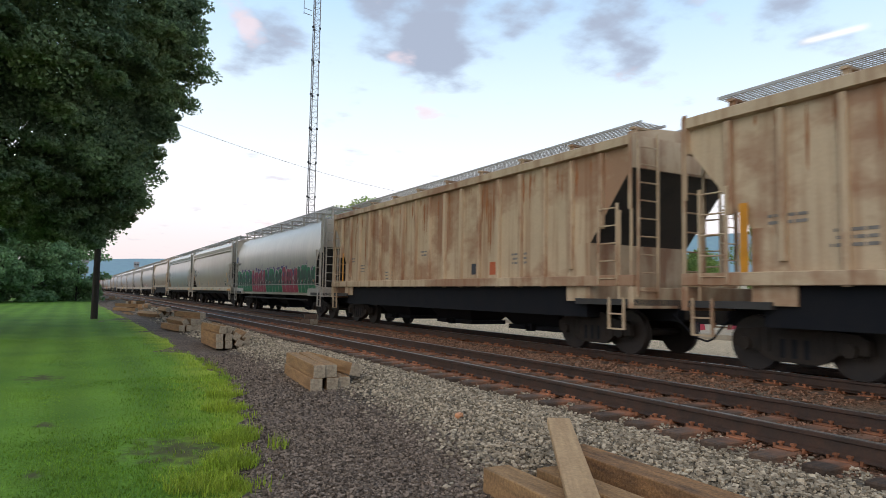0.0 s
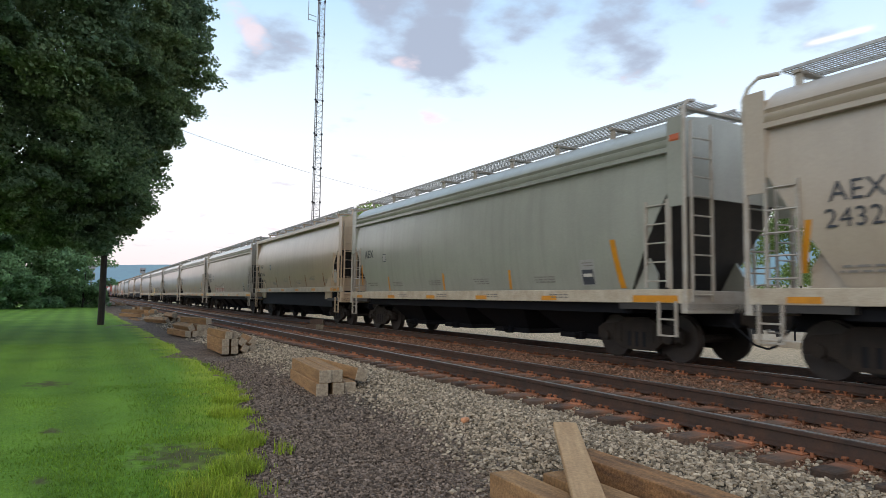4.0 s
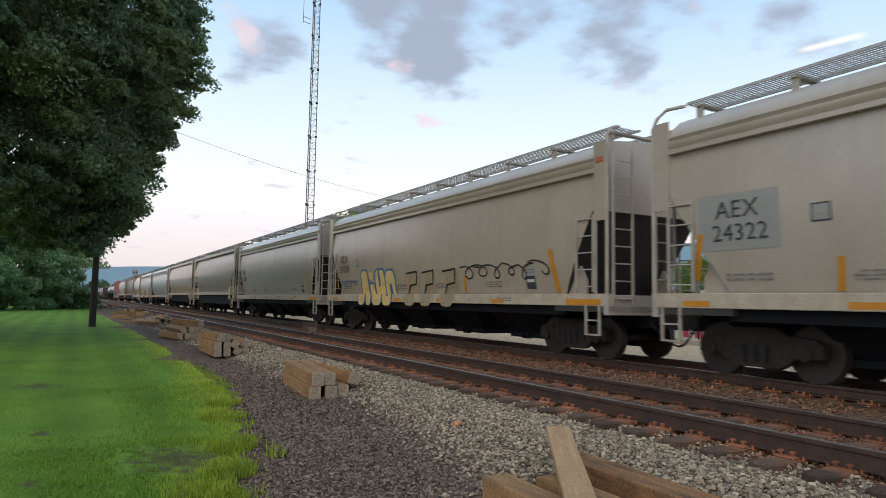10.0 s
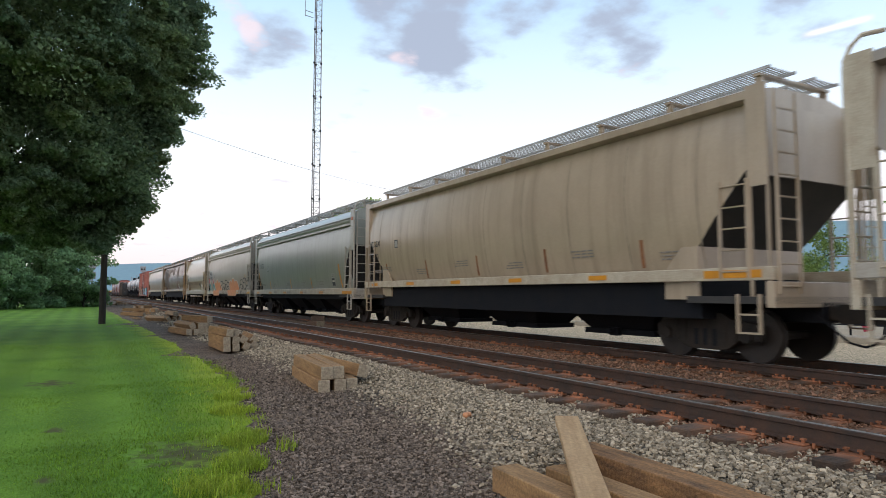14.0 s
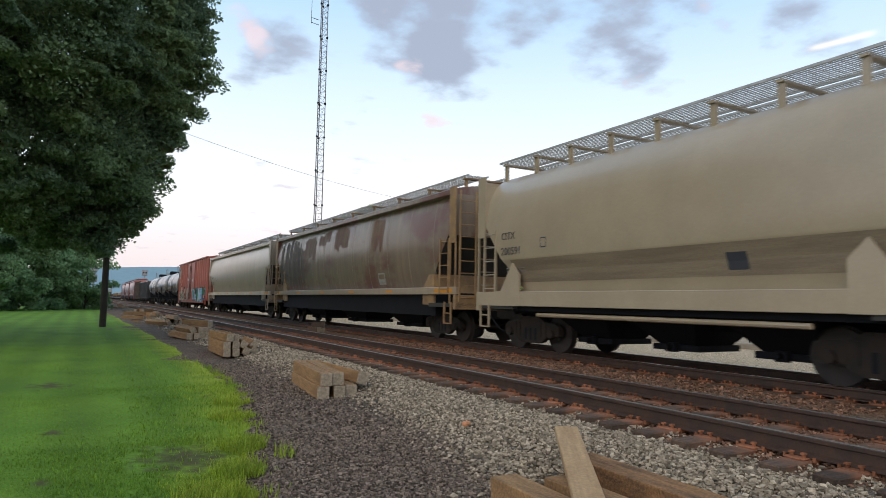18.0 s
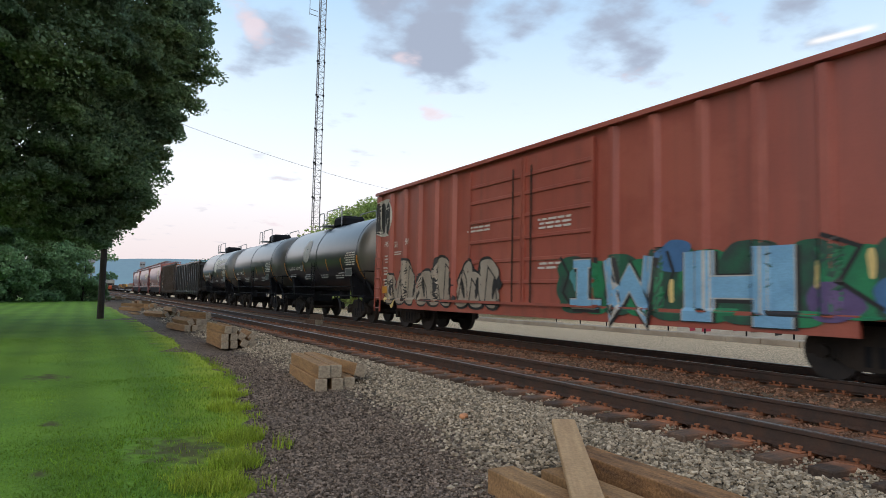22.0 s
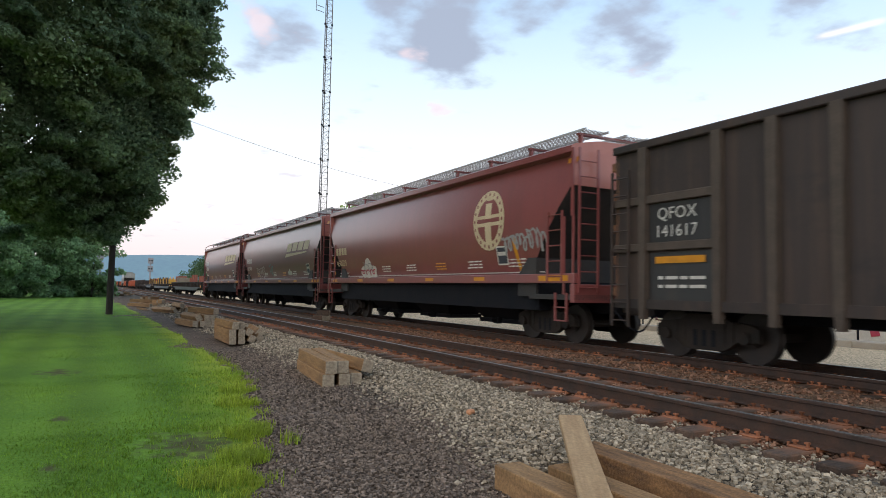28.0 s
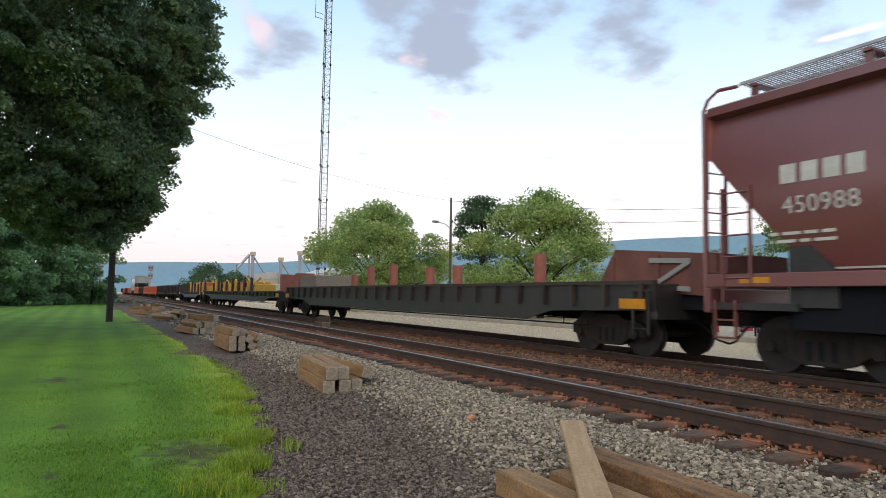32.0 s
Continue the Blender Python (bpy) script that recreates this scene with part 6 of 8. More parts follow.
# ---- stones ----
def stone_field(name, label, areas, material, seed, side=0):
    """Loose angular stones; each area is (x0, x1, y0, y1, per square metre, smallest, largest)."""
    rs = np.random.RandomState(seed)
    cube = np.array([(x, y, z) for z in (-1, 1) for y in (-1, 1) for x in (-1, 1)]) * 0.62
    tri = np.array([(0, 2, 3), (0, 3, 1), (4, 5, 7), (4, 7, 6), (0, 1, 5), (0, 5, 4), (1, 3, 7), (1, 7, 5), (3, 2, 6), (3, 6, 7), (2, 0, 4), (2, 4, 6)])
    shapes = np.array([(cube + rs.uniform(-0.34, 0.34, (8, 3))) * rs.uniform((0.8, 0.65, 0.5), (1.3, 1.0, 0.85)) for _ in range(48)])
    vs, total = [], 0
    for x0, x1, y0, y1, dens, smin, smax in areas:
        n = int((x1 - x0) * (y1 - y0) * dens)
        x, y = rs.uniform(x0, x1, n), rs.uniform(y0, y1, n)
        if side == 0:
            ok = x > np.array([edge_x(q) for q in y]) + 0.1
        else:       # stray stones lie on both sides of the line
            ok = (x - np.array([lot_x(q) for q in y]) + rs.normal(0, 0.22, n)) * side > 0
            ok &= x > np.array([edge_x(q) for q in y]) + 0.1
        x, y = x[ok], y[ok]
        n = len(x)
        s = smin + (smax - smin) * rs.rand(n) ** 2
        a, c = rs.uniform(0, 6.283, n)[:, None], rs.uniform(-0.9, 0.9, n)[:, None]
        z = np.array([ground_z(p, q) for p, q in zip(x, y)])
        q = shapes[rs.randint(48, size=n)] * (s / 2)[:, None, None]
        ca, sa, cb, sb = np.cos(a), np.sin(a), np.cos(c), np.sin(c)
        rx, ry, rz = q[:, :, 0], q[:, :, 1] * cb - q[:, :, 2] * sb, q[:, :, 1] * sb + q[:, :, 2] * cb
        vs.append(np.stack([rx * ca - ry * sa + x[:, None], rx * sa + ry * ca + y[:, None], rz + (z + s * rs.uniform(0.0, 0.55, n))[:, None]], 2).reshape(-1, 3))
        total += n
    fs = [(tri[None] + 8 * np.arange(total)[:, None, None]).reshape(-1, 3)]
    me = bpy.data.meshes.new(name)
    V, F = np.concatenate(vs), np.concatenate(fs)
    me.from_pydata(V.tolist(), [], F.tolist())
    me.materials.append(material)
    ob = new(name, me)
    return tagged(ob, label=label, category="gravel", kind="stuff")


stone_mat = mat("ballast_stone", (0.39, 0.325, 0.245), 0.9, c2=(0.205, 0.165, 0.12), scale=9, fine=0.2, bump=0.3, island=0.6, spec=0.2)
lot_mat = mat("lot_stone", (0.225, 0.174, 0.14), 0.95, c2=(0.12, 0.092, 0.073), scale=9, fine=0.15, island=0.7, spec=0.15)
rusty_mat = mat("rusty_stone", (0.25, 0.135, 0.088), 0.95, c2=(0.15, 0.092, 0.066), scale=7, fine=0.15, island=0.6, spec=0.15)
stone_field("ballast", "grey crushed stone ballast beside the track", [(2.4, 5.42, 1.5, 9, 1500, 0.026, 0.06), (5.3, 5.8, 2, 14, 600, 0.025, 0.055), (3.2, 5.5, 9, 18, 700, 0.032, 0.065), (3.4, 5.6, 18, 34, 190, 0.05, 0.09), (3.4, 5.6, 34, 60, 40, 0.08, 0.13)], stone_mat, 4, 1)
stone_field("gravel_fines", "small brown stones of the gravel lot", [(1.2, 4.2, 3.2, 8, 1900, 0.014, 0.040), (1.8, 4.3, 8, 17, 620, 0.02, 0.05)], lot_mat, 5, -1)
stone_field("track_stones", "rust-stained stones between the ties", [(5.55, 7.9, 3, 14, 560, 0.022, 0.05), (5.5, 7.9, 14, 26, 150, 0.035, 0.065), (7.9, 10.0, 5, 22, 170, 0.03, 0.07), (9.9, 12.4, 7, 20, 90, 0.035, 0.075)], rusty_mat, 6)
# one bright orange lump on the ballast
solo("orange_stone", Build().box(-0.06, 0.06, -0.04, 0.04, 0.0, 0.06, bevel=0.02), M["speach"], "small orange lump on the gravel", "stone", at=pose(4.24, 7.0, ground_z(4.24, 7.0), 8, 0, 25))


# ---- grass ----
def grass_field(name, label, spots, material, seed, wide):
    """Blades; spots are (x, y, height, lean)."""
    rs = np.random.RandomState(seed)
    n = len(spots)
    S = np.array(spots)
    a = rs.uniform(0, 6.283, n)
    w = wide * rs.uniform(0.6, 1.3, n)
    z = np.array([ground_z(x, y) for x, y in S[:, :2]]) + 0.02
    dx, dy = np.cos(a), np.sin(a)
    lean = S[:, 3]
    h = S[:, 2]
    p0 = np.stack([S[:, 0] - dx * w, S[:, 1] - dy * w, z], 1)
    p1 = np.stack([S[:, 0] + dx * w, S[:, 1] + dy * w, z], 1)
    bx, by = -dy * lean * h, dx * lean * h
    p2 = np.stack([S[:, 0] + bx * 0.35 + dx * w * 0.6, S[:, 1] + by * 0.35 + dy * w * 0.6, z + h * 0.6], 1)
    p3 = np.stack([S[:, 0] + bx * 0.35 - dx * w * 0.6, S[:, 1] + by * 0.35 - dy * w * 0.6, z + h * 0.6], 1)
    p4 = np.stack([S[:, 0] + bx, S[:, 1] + by, z + h * (1 - 0.3 * lean)], 1)
    V = np.stack([p0, p1, p2, p3, p4], 1).reshape(-1, 3)
    k = np.arange(n) * 5
    F = [q for i in k.tolist() for q in ((i, i + 1, i + 2, i + 3), (i + 3, i + 2, i + 4))]
    me = bpy.data.meshes.new(name)
    me.from_pydata(V.tolist(), [], F)
    me.materials.append(material)
    return tagged(new(name, me), label=label, category="grass", kind="stuff")


def make_grass():
    rs = np.random.RandomState(8)
    lawn, edge = [], []
    for y0, y1, dens, hh in ((3.5, 8, 2400, 0.034), (8, 13, 900, 0.036), (13, 24, 200, 0.045), (24, 45, 40, 0.06)):
        x0 = -0.12 * y1 - 1.5
        n = int((y1 - y0) * (3.0 - x0) * dens)
        X, Y = rs.uniform(x0, 3.0, n), rs.uniform(y0, y1, n)
        bare = np.min([np.hypot((X - q[0]) / q[2], (Y - q[1]) / q[3]) for q in BARE], 0)
        for x, y, worn in zip(X.tolist(), Y.tolist(), bare.tolist()):
            e = edge_x(y)
            if x > e or (worn < 1.1 and worn < 0.75 + 0.6 * noise.noise((x * 5, y * 5, 1.0)) and rs.rand() < 0.92):
                continue
            band = max(0.0, 1 - (e - x) / (0.8 + 0.6 * noise.noise((x, y * 0.7, 2.0))))
            if rs.rand() < band * 0.9:
                edge.append((x, y, hh * rs.uniform(0.6, 1.5 + 1.0 * band), rs.uniform(0.3, 1.2)))
            else:
                lawn.append((x, y, hh * rs.uniform(0.6, 1.3), rs.uniform(0.3, 1.2)))
    # thin grass creeping out over the gravel
    for _ in range(2600):
        y = rs.uniform(4.5, 16)
        q = abs(rs.normal(0, 0.12))
        x = edge_x(y) + q - 0.05
        if noise.noise((x * 3, y * 3, 8.0)) > -0.05:
            edge.append((x, y, rs.uniform(0.03, 0.10), rs.uniform(0.3, 1.3)))
    # tall tufts at the ragged edge, and stray ones in the gravel
    for cx, cy, r, n, h in ((1.35, 6.3, 0.25, 500, 0.13), (1.6, 7.3, 0.25, 500, 0.12), (1.0, 5.7, 0.3, 500, 0.12), (1.85, 9.2, 0.3, 400, 0.11), (1.92, 6.76, 0.12, 45, 0.17), (2.1, 10.4, 0.3, 400, 0.11)):
        for _ in range(n):
            a, q = rs.uniform(0, 6.283), r * rs.rand() ** 0.5
            edge.append((cx + q * math.cos(a), cy + q * math.sin(a), h * rs.uniform(0.4, 1.2), rs.uniform(0.2, 1.1)))
    grass_field("lawn_grass", "short mown green grass blades", lawn, M["grass"], 1, 0.0045)
    grass_field("edge_grass", "tall yellow-green grass at the edge of the lawn", edge, M["ygrass"], 2, 0.005)


make_grass()


# ---- behind the tracks ----
def make_far_side():
    t = thing("low_wall", pose(22.6, 0, 0), "low worn tan concrete kerb wall beyond the tracks", "wall", kind="structure")
    for i in range(56):
        y = 2 + i * 1.5
        h = 0.27 + 0.05 * noise.noise((y * 0.6, 0, 0))
        part("block", Build().box(-0.3 + 0.06 * noise.noise((y, 1, 0)), 0.3, y, y + 1.49, 0.0, h, bevel=0.03), M["concrete"], t)
    t = thing("graffiti_wall", pose(26.0, 13.5, 0.03), "pale low wall with scrawled graffiti", "wall")
    part("wall", Build().box(-0.1, 0.1, -11, 9, 0.0, 0.95), M["wallpale"], t)
    r = random.Random(5)
    for i in range(22):
        y = -10.6 + i * 0.88
        z0, h = 0.15 + 0.2 * r.random(), 0.3 + 0.3 * r.random()
        part("graffiti", Build().plate([(y, z0), (y + 0.3 + 0.3 * r.random(), z0 - 0.05), (y + 0.45, z0 + h), (y + 0.12, z0 + h)], -0.11, -0.105), (M["sblack"], M["maroon"], M["sred"], M["white"])[r.randrange(4)], t)
    for x, y, hh, m1, lab in ((50.0, 22.0, 3.3, "brick", "red steel container beyond the road"), (51.0, 34.5, 3.1, "wallpale", "white steel container beyond the road"), (50.5, 47.0, 3.2, "maroon", "maroon steel container beyond the road")):
        t = thing("storage_container", pose(x, y, 0.03), lab, "container")
        part("body", Build().box(-1.2, 1.2, -6, 6, 0.12, hh, bevel=0.04), M[m1], t)
        for i in range(24):
            part("corrugation", Build().box(-1.25, -1.2, -5.8 + i * 0.49, -5.55 + i * 0.49, 0.25, hh - 0.12), M[m1], t)
    t = thing("pipe_fence", pose(23.6, 17.0, 0.05), "dark pipe railing beside the road", "fence")
    for i in range(13):
        part("post", Build().tube([(0, -12 + i * 2.0, -0.1), (0, -12 + i * 2.0, 1.05)], 0.035, 6), M["black"], t)
    for z in (0.55, 1.0):
        part("rail", Build().tube([(0, -12, z), (0, 12, z)], 0.03, 6), M["black"], t)
    # bushes at the far end of the kerb
    for x, y, h in ((33.5, 21.0, 7.0), (36.0, 29.0, 4.6), (34.0, 14.5, 7.2), (37.0, 9.0, 6.5)):
        tree("bush", x, y, h, 3.4, M["bush"], int(x * 7), "leafy green bush beyond the tracks", trunk=0.08, low=0.4, per=620, clumps=30, size=0.13, category="bush")


make_far_side()


def make_hills():
    """A wooded ridge, so far off that it never shifts."""
    b = Build()
    az = [-70 + 2 * i for i in range(91)]
    vs = []
    for a in az:
        d = 2300.0
        h = float(np.interp(a, [-70, -20, 3, 10, 17, 30, 45, 60, 110], [60, 60, 92, 104, 118, 160, 205, 228, 120])) + 7 * noise.noise((a * 0.12, 0, 0)) + 3 * noise.noise((a * 0.6, 3, 0))
        x, y = math.sin(radians(a)), math.cos(radians(a))
        vs += [(x * d, y * d, -5.0), (x * d * 1.04, y * d * 1.04, h * 0.6), (x * d * 1.10, y * d * 1.10, h * 1.1)]
    fs = []
    for i in range(len(az) - 1):
        for j in range(2):
            fs.append((i * 3 + j, i * 3 + 3 + j, i * 3 + 4 + j, i * 3 + 1 + j))
    b.add(vs, fs)
    m = mat("haze_glow_woods", (0.05, 0.09, 0.07), 1.0, c2=(0.04, 0.07, 0.06), scale=0.01, amount=0.7, fine=0.2, fine_scale=0.06)
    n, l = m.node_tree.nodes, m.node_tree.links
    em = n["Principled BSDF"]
    # the blue glow stands in for haze in front of the ridge
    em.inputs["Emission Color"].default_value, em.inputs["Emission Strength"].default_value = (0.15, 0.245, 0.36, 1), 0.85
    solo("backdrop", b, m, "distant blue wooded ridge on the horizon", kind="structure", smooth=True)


make_hills()


def shed(x, y, w, d, h, roof, label, material):
    t = thing("farm_building", pose(x, y, 0.04), label, "building")
    part("wall", Build().box(-w / 2, w / 2, -d / 2, d / 2, 0, h), material, t)
    part("roof", Build().prism([(-w / 2 - 0.4, h), (w / 2 + 0.4, h), (w / 2 + 0.4, h + 0.15), (0, h + roof), (-w / 2 - 0.4, h + 0.15)], -d / 2 - 0.3, d / 2 + 0.3), M["metalroof"], t)
    return t


def make_yard():
    shed(66, 285, 44, 30, 7.5, 3.0, "long tan grain shed with a pale metal roof", M["tanwall"])
    shed(60, 215, 34, 18, 3.6, 1.6, "low pale metal warehouse", M["metalroof"])
    shed(66, 195, 20, 22, 6.5, 3.4, "pale barn with a steep metal roof", M["metalroof"])
    for x, y, h in ((58, 270, 17), (69, 268, 15), (77, 268, 18)):
        t = thing("grain_leg", pose(x, y, 0), "pale grain elevator leg with a slanting spout", "grain elevator")
        part("tower", Build().box(-0.6, 0.6, -0.6, 0.6, 0, h), M["galv"], t)
        part("head", Build().box(-1.0, 1.0, -1.0, 1.0, h, h + 1.6, bevel=0.1), M["tanwall"], t)
        part("spout", Build().tube([(0, 0, h), (5.5, 0, h - 8)], 0.35, 8), M["galv"], t)
    t = thing("conveyor", pose(50, 262, 0), "slanting pale conveyor boom", "conveyor")
    part("boom", Build().tube([(-4, 0, 6.0), (5, 0, 17.0)], 0.5, 6), M["galv"], t)
    part("mast", Build().box(4.6, 5.2, -0.3, 0.3, 0, 17), M["galv"], t)
    tree("round_tree", 33, 215, 10.5, 9.0, M["darkleaf"], 71, "round grey-green tree in the yard", low=1.0, per=160, clumps=50, size=0.5)
    tree("round_tree", 42, 222, 8.5, 7.0, M["darkleaf"], 72, "round grey-green tree in the yard", low=1.0, per=160, clumps=40, size=0.5)
    for x, y, h in ((1.9, 172, 9.0), (15.5, 210, 9.5)):
        t = thing("railway_signal", pose(x, y, 0), "railway signal mast with dark signal heads", "railway signal")
        part("mast", Build().box(-0.2, 0.2, -0.2, 0.2, 0, h), M["galv"], t)
        for z in (h - 3.2, h - 0.8):
            part("signal_head", Build().box(-0.75, 0.75, -0.35, 0.1, z - 0.85, z + 0.85, bevel=0.1), M["galv"], t)
            for s in (-0.35, 0.35):
                part("lens_hood", Build().disc((s, -0.42, z), (0, 1, 0), 0.22, 0.1, 10), M["black"], t)
    pole(46, 240, 12, 0.2, M["greypole"], "far wooden utility pole")


make_yard()


# ---- wires ----
def wire(name, p, q, sag, r, label):
    pts = []
    for i in range(25):
        k = i / 24
        pts.append(tuple(p[j] + (q[j] - p[j]) * k - (sag * 4 * k * (1 - k) if j == 2 else 0) for j in range(3)))
    solo(name, Build().tube(pts, r, 5), M["black"], label, "cable")


wire("power_cable", (-2.5, 34.0, 11.6), (30.7, 55.0, 11.0), 0.9, 0.010, "thin black cable running out of the tree to a pole")
wire("power_cable", (30.7, 55.0, 11.0), (62.0, 40.0, 11.5), 0.7, 0.02, "thin black cable behind the trees")
wire("power_cable", (30.7, 55.0, 9.6), (62.0, 40.0, 10.3), 0.7, 0.02, "thin black cable behind the trees")
# lamp arm on the pole between the trees
_t = thing("street_lamp", pose(30.7, 55.0, 0), "street lamp on a curved arm", "street lamp")
part("arm", Build().tube([(0, 0, 8.2), (-0.8, -0.4, 8.6), (-1.9, -0.9, 8.7)], 0.04, 6), M["galv"], _t)
part("lamp_head", Build().box(-2.5, -1.9, -1.1, -0.8, 8.6, 8.8, bevel=0.04), M["galv"], _t)


# ---- paint, lettering and graffiti on the cars ----
CARS = [row[0] for row in TRAIN]


def box_x(y, z):
    """How far the boxcar's side stands out at y: flat sheet, hat posts and doors."""
    if abs(y - DOOR_Y) < 2.55:
        return 1.64 if 1.0 < z else 1.59
    if z < 1.0:
        return 1.59
    span = (BOX_L - 1.3 - 0.24) / 17
    d = abs((y + (BOX_L - 1.3) / 2 - 0.12 + span / 2) % span - span / 2)
    return 1.52 + 0.11 * min(1.0, max(0.0, (0.16 - d) / 0.09))


BOX_L = JOINTS[19] - JOINTS[18]


COAT = itertools.count()


def skin(prof, y, z, level):
    if prof is None:
        return -box_x(y, z) - 0.006 - 0.003 * level
    x = side_at(prof, z) - 0.010 - 0.004 * level
    sill = 1.43 if prof is HOPPER_FLAT else 1.65 if prof is HOPPER_BOW else 0.0
    return min(x, -1.626 - 0.004 * level) if z < sill else x


def blot(car, prof, y, z0, z1, w, material, level=1, lean=0.0, p=4.0, name="graffiti", wob=0.0):
    """A rounded patch of spray paint that follows the side's shape."""
    n = 12 if wob == 0 else 20
    level += (next(COAT) % 40) * 0.015      # every coat of paint lies a hair above the last
    cols = 1 if prof else max(2, math.ceil(w / 0.05))
    b = Build()
    vs = []
    zs = [z0 + (z1 - z0) * (0.5 - 0.5 * math.cos(math.pi * i / n)) for i in range(n + 1)]
    if prof is HOPPER_FLAT or prof is HOPPER_BOW:
        edge = 1.43 if prof is HOPPER_FLAT else 1.65
        zs = sorted(zs + [q for q in (edge - 0.004, edge + 0.004) if z0 < q < z1])
        n = len(zs) - 1
    for z in zs:
        u = abs(2 * (z - z0) / (z1 - z0) - 1)
        h = w / 2 * max(0.0, 1 - u ** p) ** (1 / p)
        c = y - lean * (z - z0)
        ha, hb = h * (1 + wob * noise.noise((z * 4.0, y * 3.1, level))), h * (1 + wob * noise.noise((z * 4.0, y * 3.1, level + 7.5)))
        for j in range(cols + 1):
            yy = c + ha - (ha + hb) * j / cols
            vs.append((skin(prof, yy, z, level), yy, z))
    m = cols + 1
    b.add(vs, [(m * i + j, m * i + j + 1, m * (i + 1) + j + 1, m * (i + 1) + j) for i in range(n) for j in range(cols)])
    part(name, b, material, car)


def stroke(car, prof, pts, width, material, level=2):
    """A sprayed line through (y, z) points, mitred at its corners."""
    b = Build()
    level += (next(COAT) % 40) * 0.015
    pts = [Vector((p[0], p[1])) for p in pts]
    fine = [pts[0]]
    for a, c in zip(pts, pts[1:]):
        k = max(1, math.ceil((c - a).length / 0.06)) if prof is None else 1
        fine += [a + (c - a) * (q + 1) / k for q in range(k)]
    cols = 1 if prof or width < 0.08 else max(1, math.ceil(width / 0.06))
    vs = []
    for i, q in enumerate(fine):
        d0 = (q - fine[i - 1]).normalized() if i else None
        d1 = (fine[i + 1] - q).normalized() if i < len(fine) - 1 else None
        d0, d1 = d0 or d1, d1 or d0
        d = d0 + d1
        d = d.normalized() if d.length > 0.3 else d1
        nrm = Vector((-d.y, d.x)) * min(2.0, 1 / max(0.35, d.dot(d1))) * width / 2
        for j in range(cols + 1):
            r = q + nrm * (1 - 2 * j / cols)
            vs.append((skin(prof, r.x, r.y, level), r.x, r.y))
    m = cols + 1
    b.add(vs, [(m * i + j, m * i + j + 1, m * (i + 1) + j + 1, m * (i + 1) + j) for i in range(len(fine) - 1) for j in range(cols)])
    part("graffiti", b, material, car)


def block(car, pts, width, fill, edge, level):
    """One broad sprayed letter stroke: dark edge, fill and a pale highlight along it."""
    a, c = Vector(pts[0]), Vector(pts[-1])
    ext = [tuple(Vector(p)) for p in pts]
    stroke(car, None, ext, width + 0.12, M[edge], level)
    stroke(car, None, ext, width, M[fill], level + 1)


def scrawl(car, prof, y0, y1, z0, z1, material, seed, width=0.035, n=26):
    """A scribbled tag from y0 to y1."""
    r = random.Random(seed)
    mid, amp, w = (z0 + z1) / 2, abs(z1 - z0) * 0.75, (y1 - y0) / max(3, n / 3)
    loops = max(3, n // 3)
    pts = []
    for q in range(loops):
        hgt, wid, low, tilt = amp * r.uniform(0.6, 1.2), w * r.uniform(0.4, 0.95), r.uniform(-0.2, 0.2) * amp, r.uniform(-0.3, 0.3)
        start, turns = r.uniform(-0.6, 0.6), r.choice((0.75, 1.0, 1.25))
        for i in range(11):
            f = i / 10
            a = start + 2 * math.pi * turns * f
            z = mid + low + hgt * 0.5 * math.cos(a)
            pts.append((y0 + w * (q + f) + wid * 0.6 * math.sin(a) + tilt * (z - mid) * 0.4, z))
    stroke(car, prof, pts, width, material, 3)


def seams(car, prof, ys, z0, z1, material, w=0.05):
    """Dirty weld seams down the side."""
    for y in ys:
        b = Build()
        vs, n = [], 24
        for i in range(n + 1):
            z = z0 + (z1 - z0) * i / n
            x = side_at(prof, z) - 0.008
            vs += [(x, y + w / 2, z), (x, y - w / 2, z)]
        b.add(vs, [(2 * i, 2 * i + 1, 2 * i + 3, 2 * i + 2) for i in range(n)])
        part("weld_seam", b, material, car)


# faded red patches high on the brown car: place, foot, top, width
OLD_RED = ((3.9, 3.25, 4.2, 1.5), (-0.35, 3.3, 4.3, 1.55), (-4.3, 3.15, 4.25, 1.0), (1.9, 3.7, 4.25, 1.4), (6.4, 3.4, 4.2, 0.9))


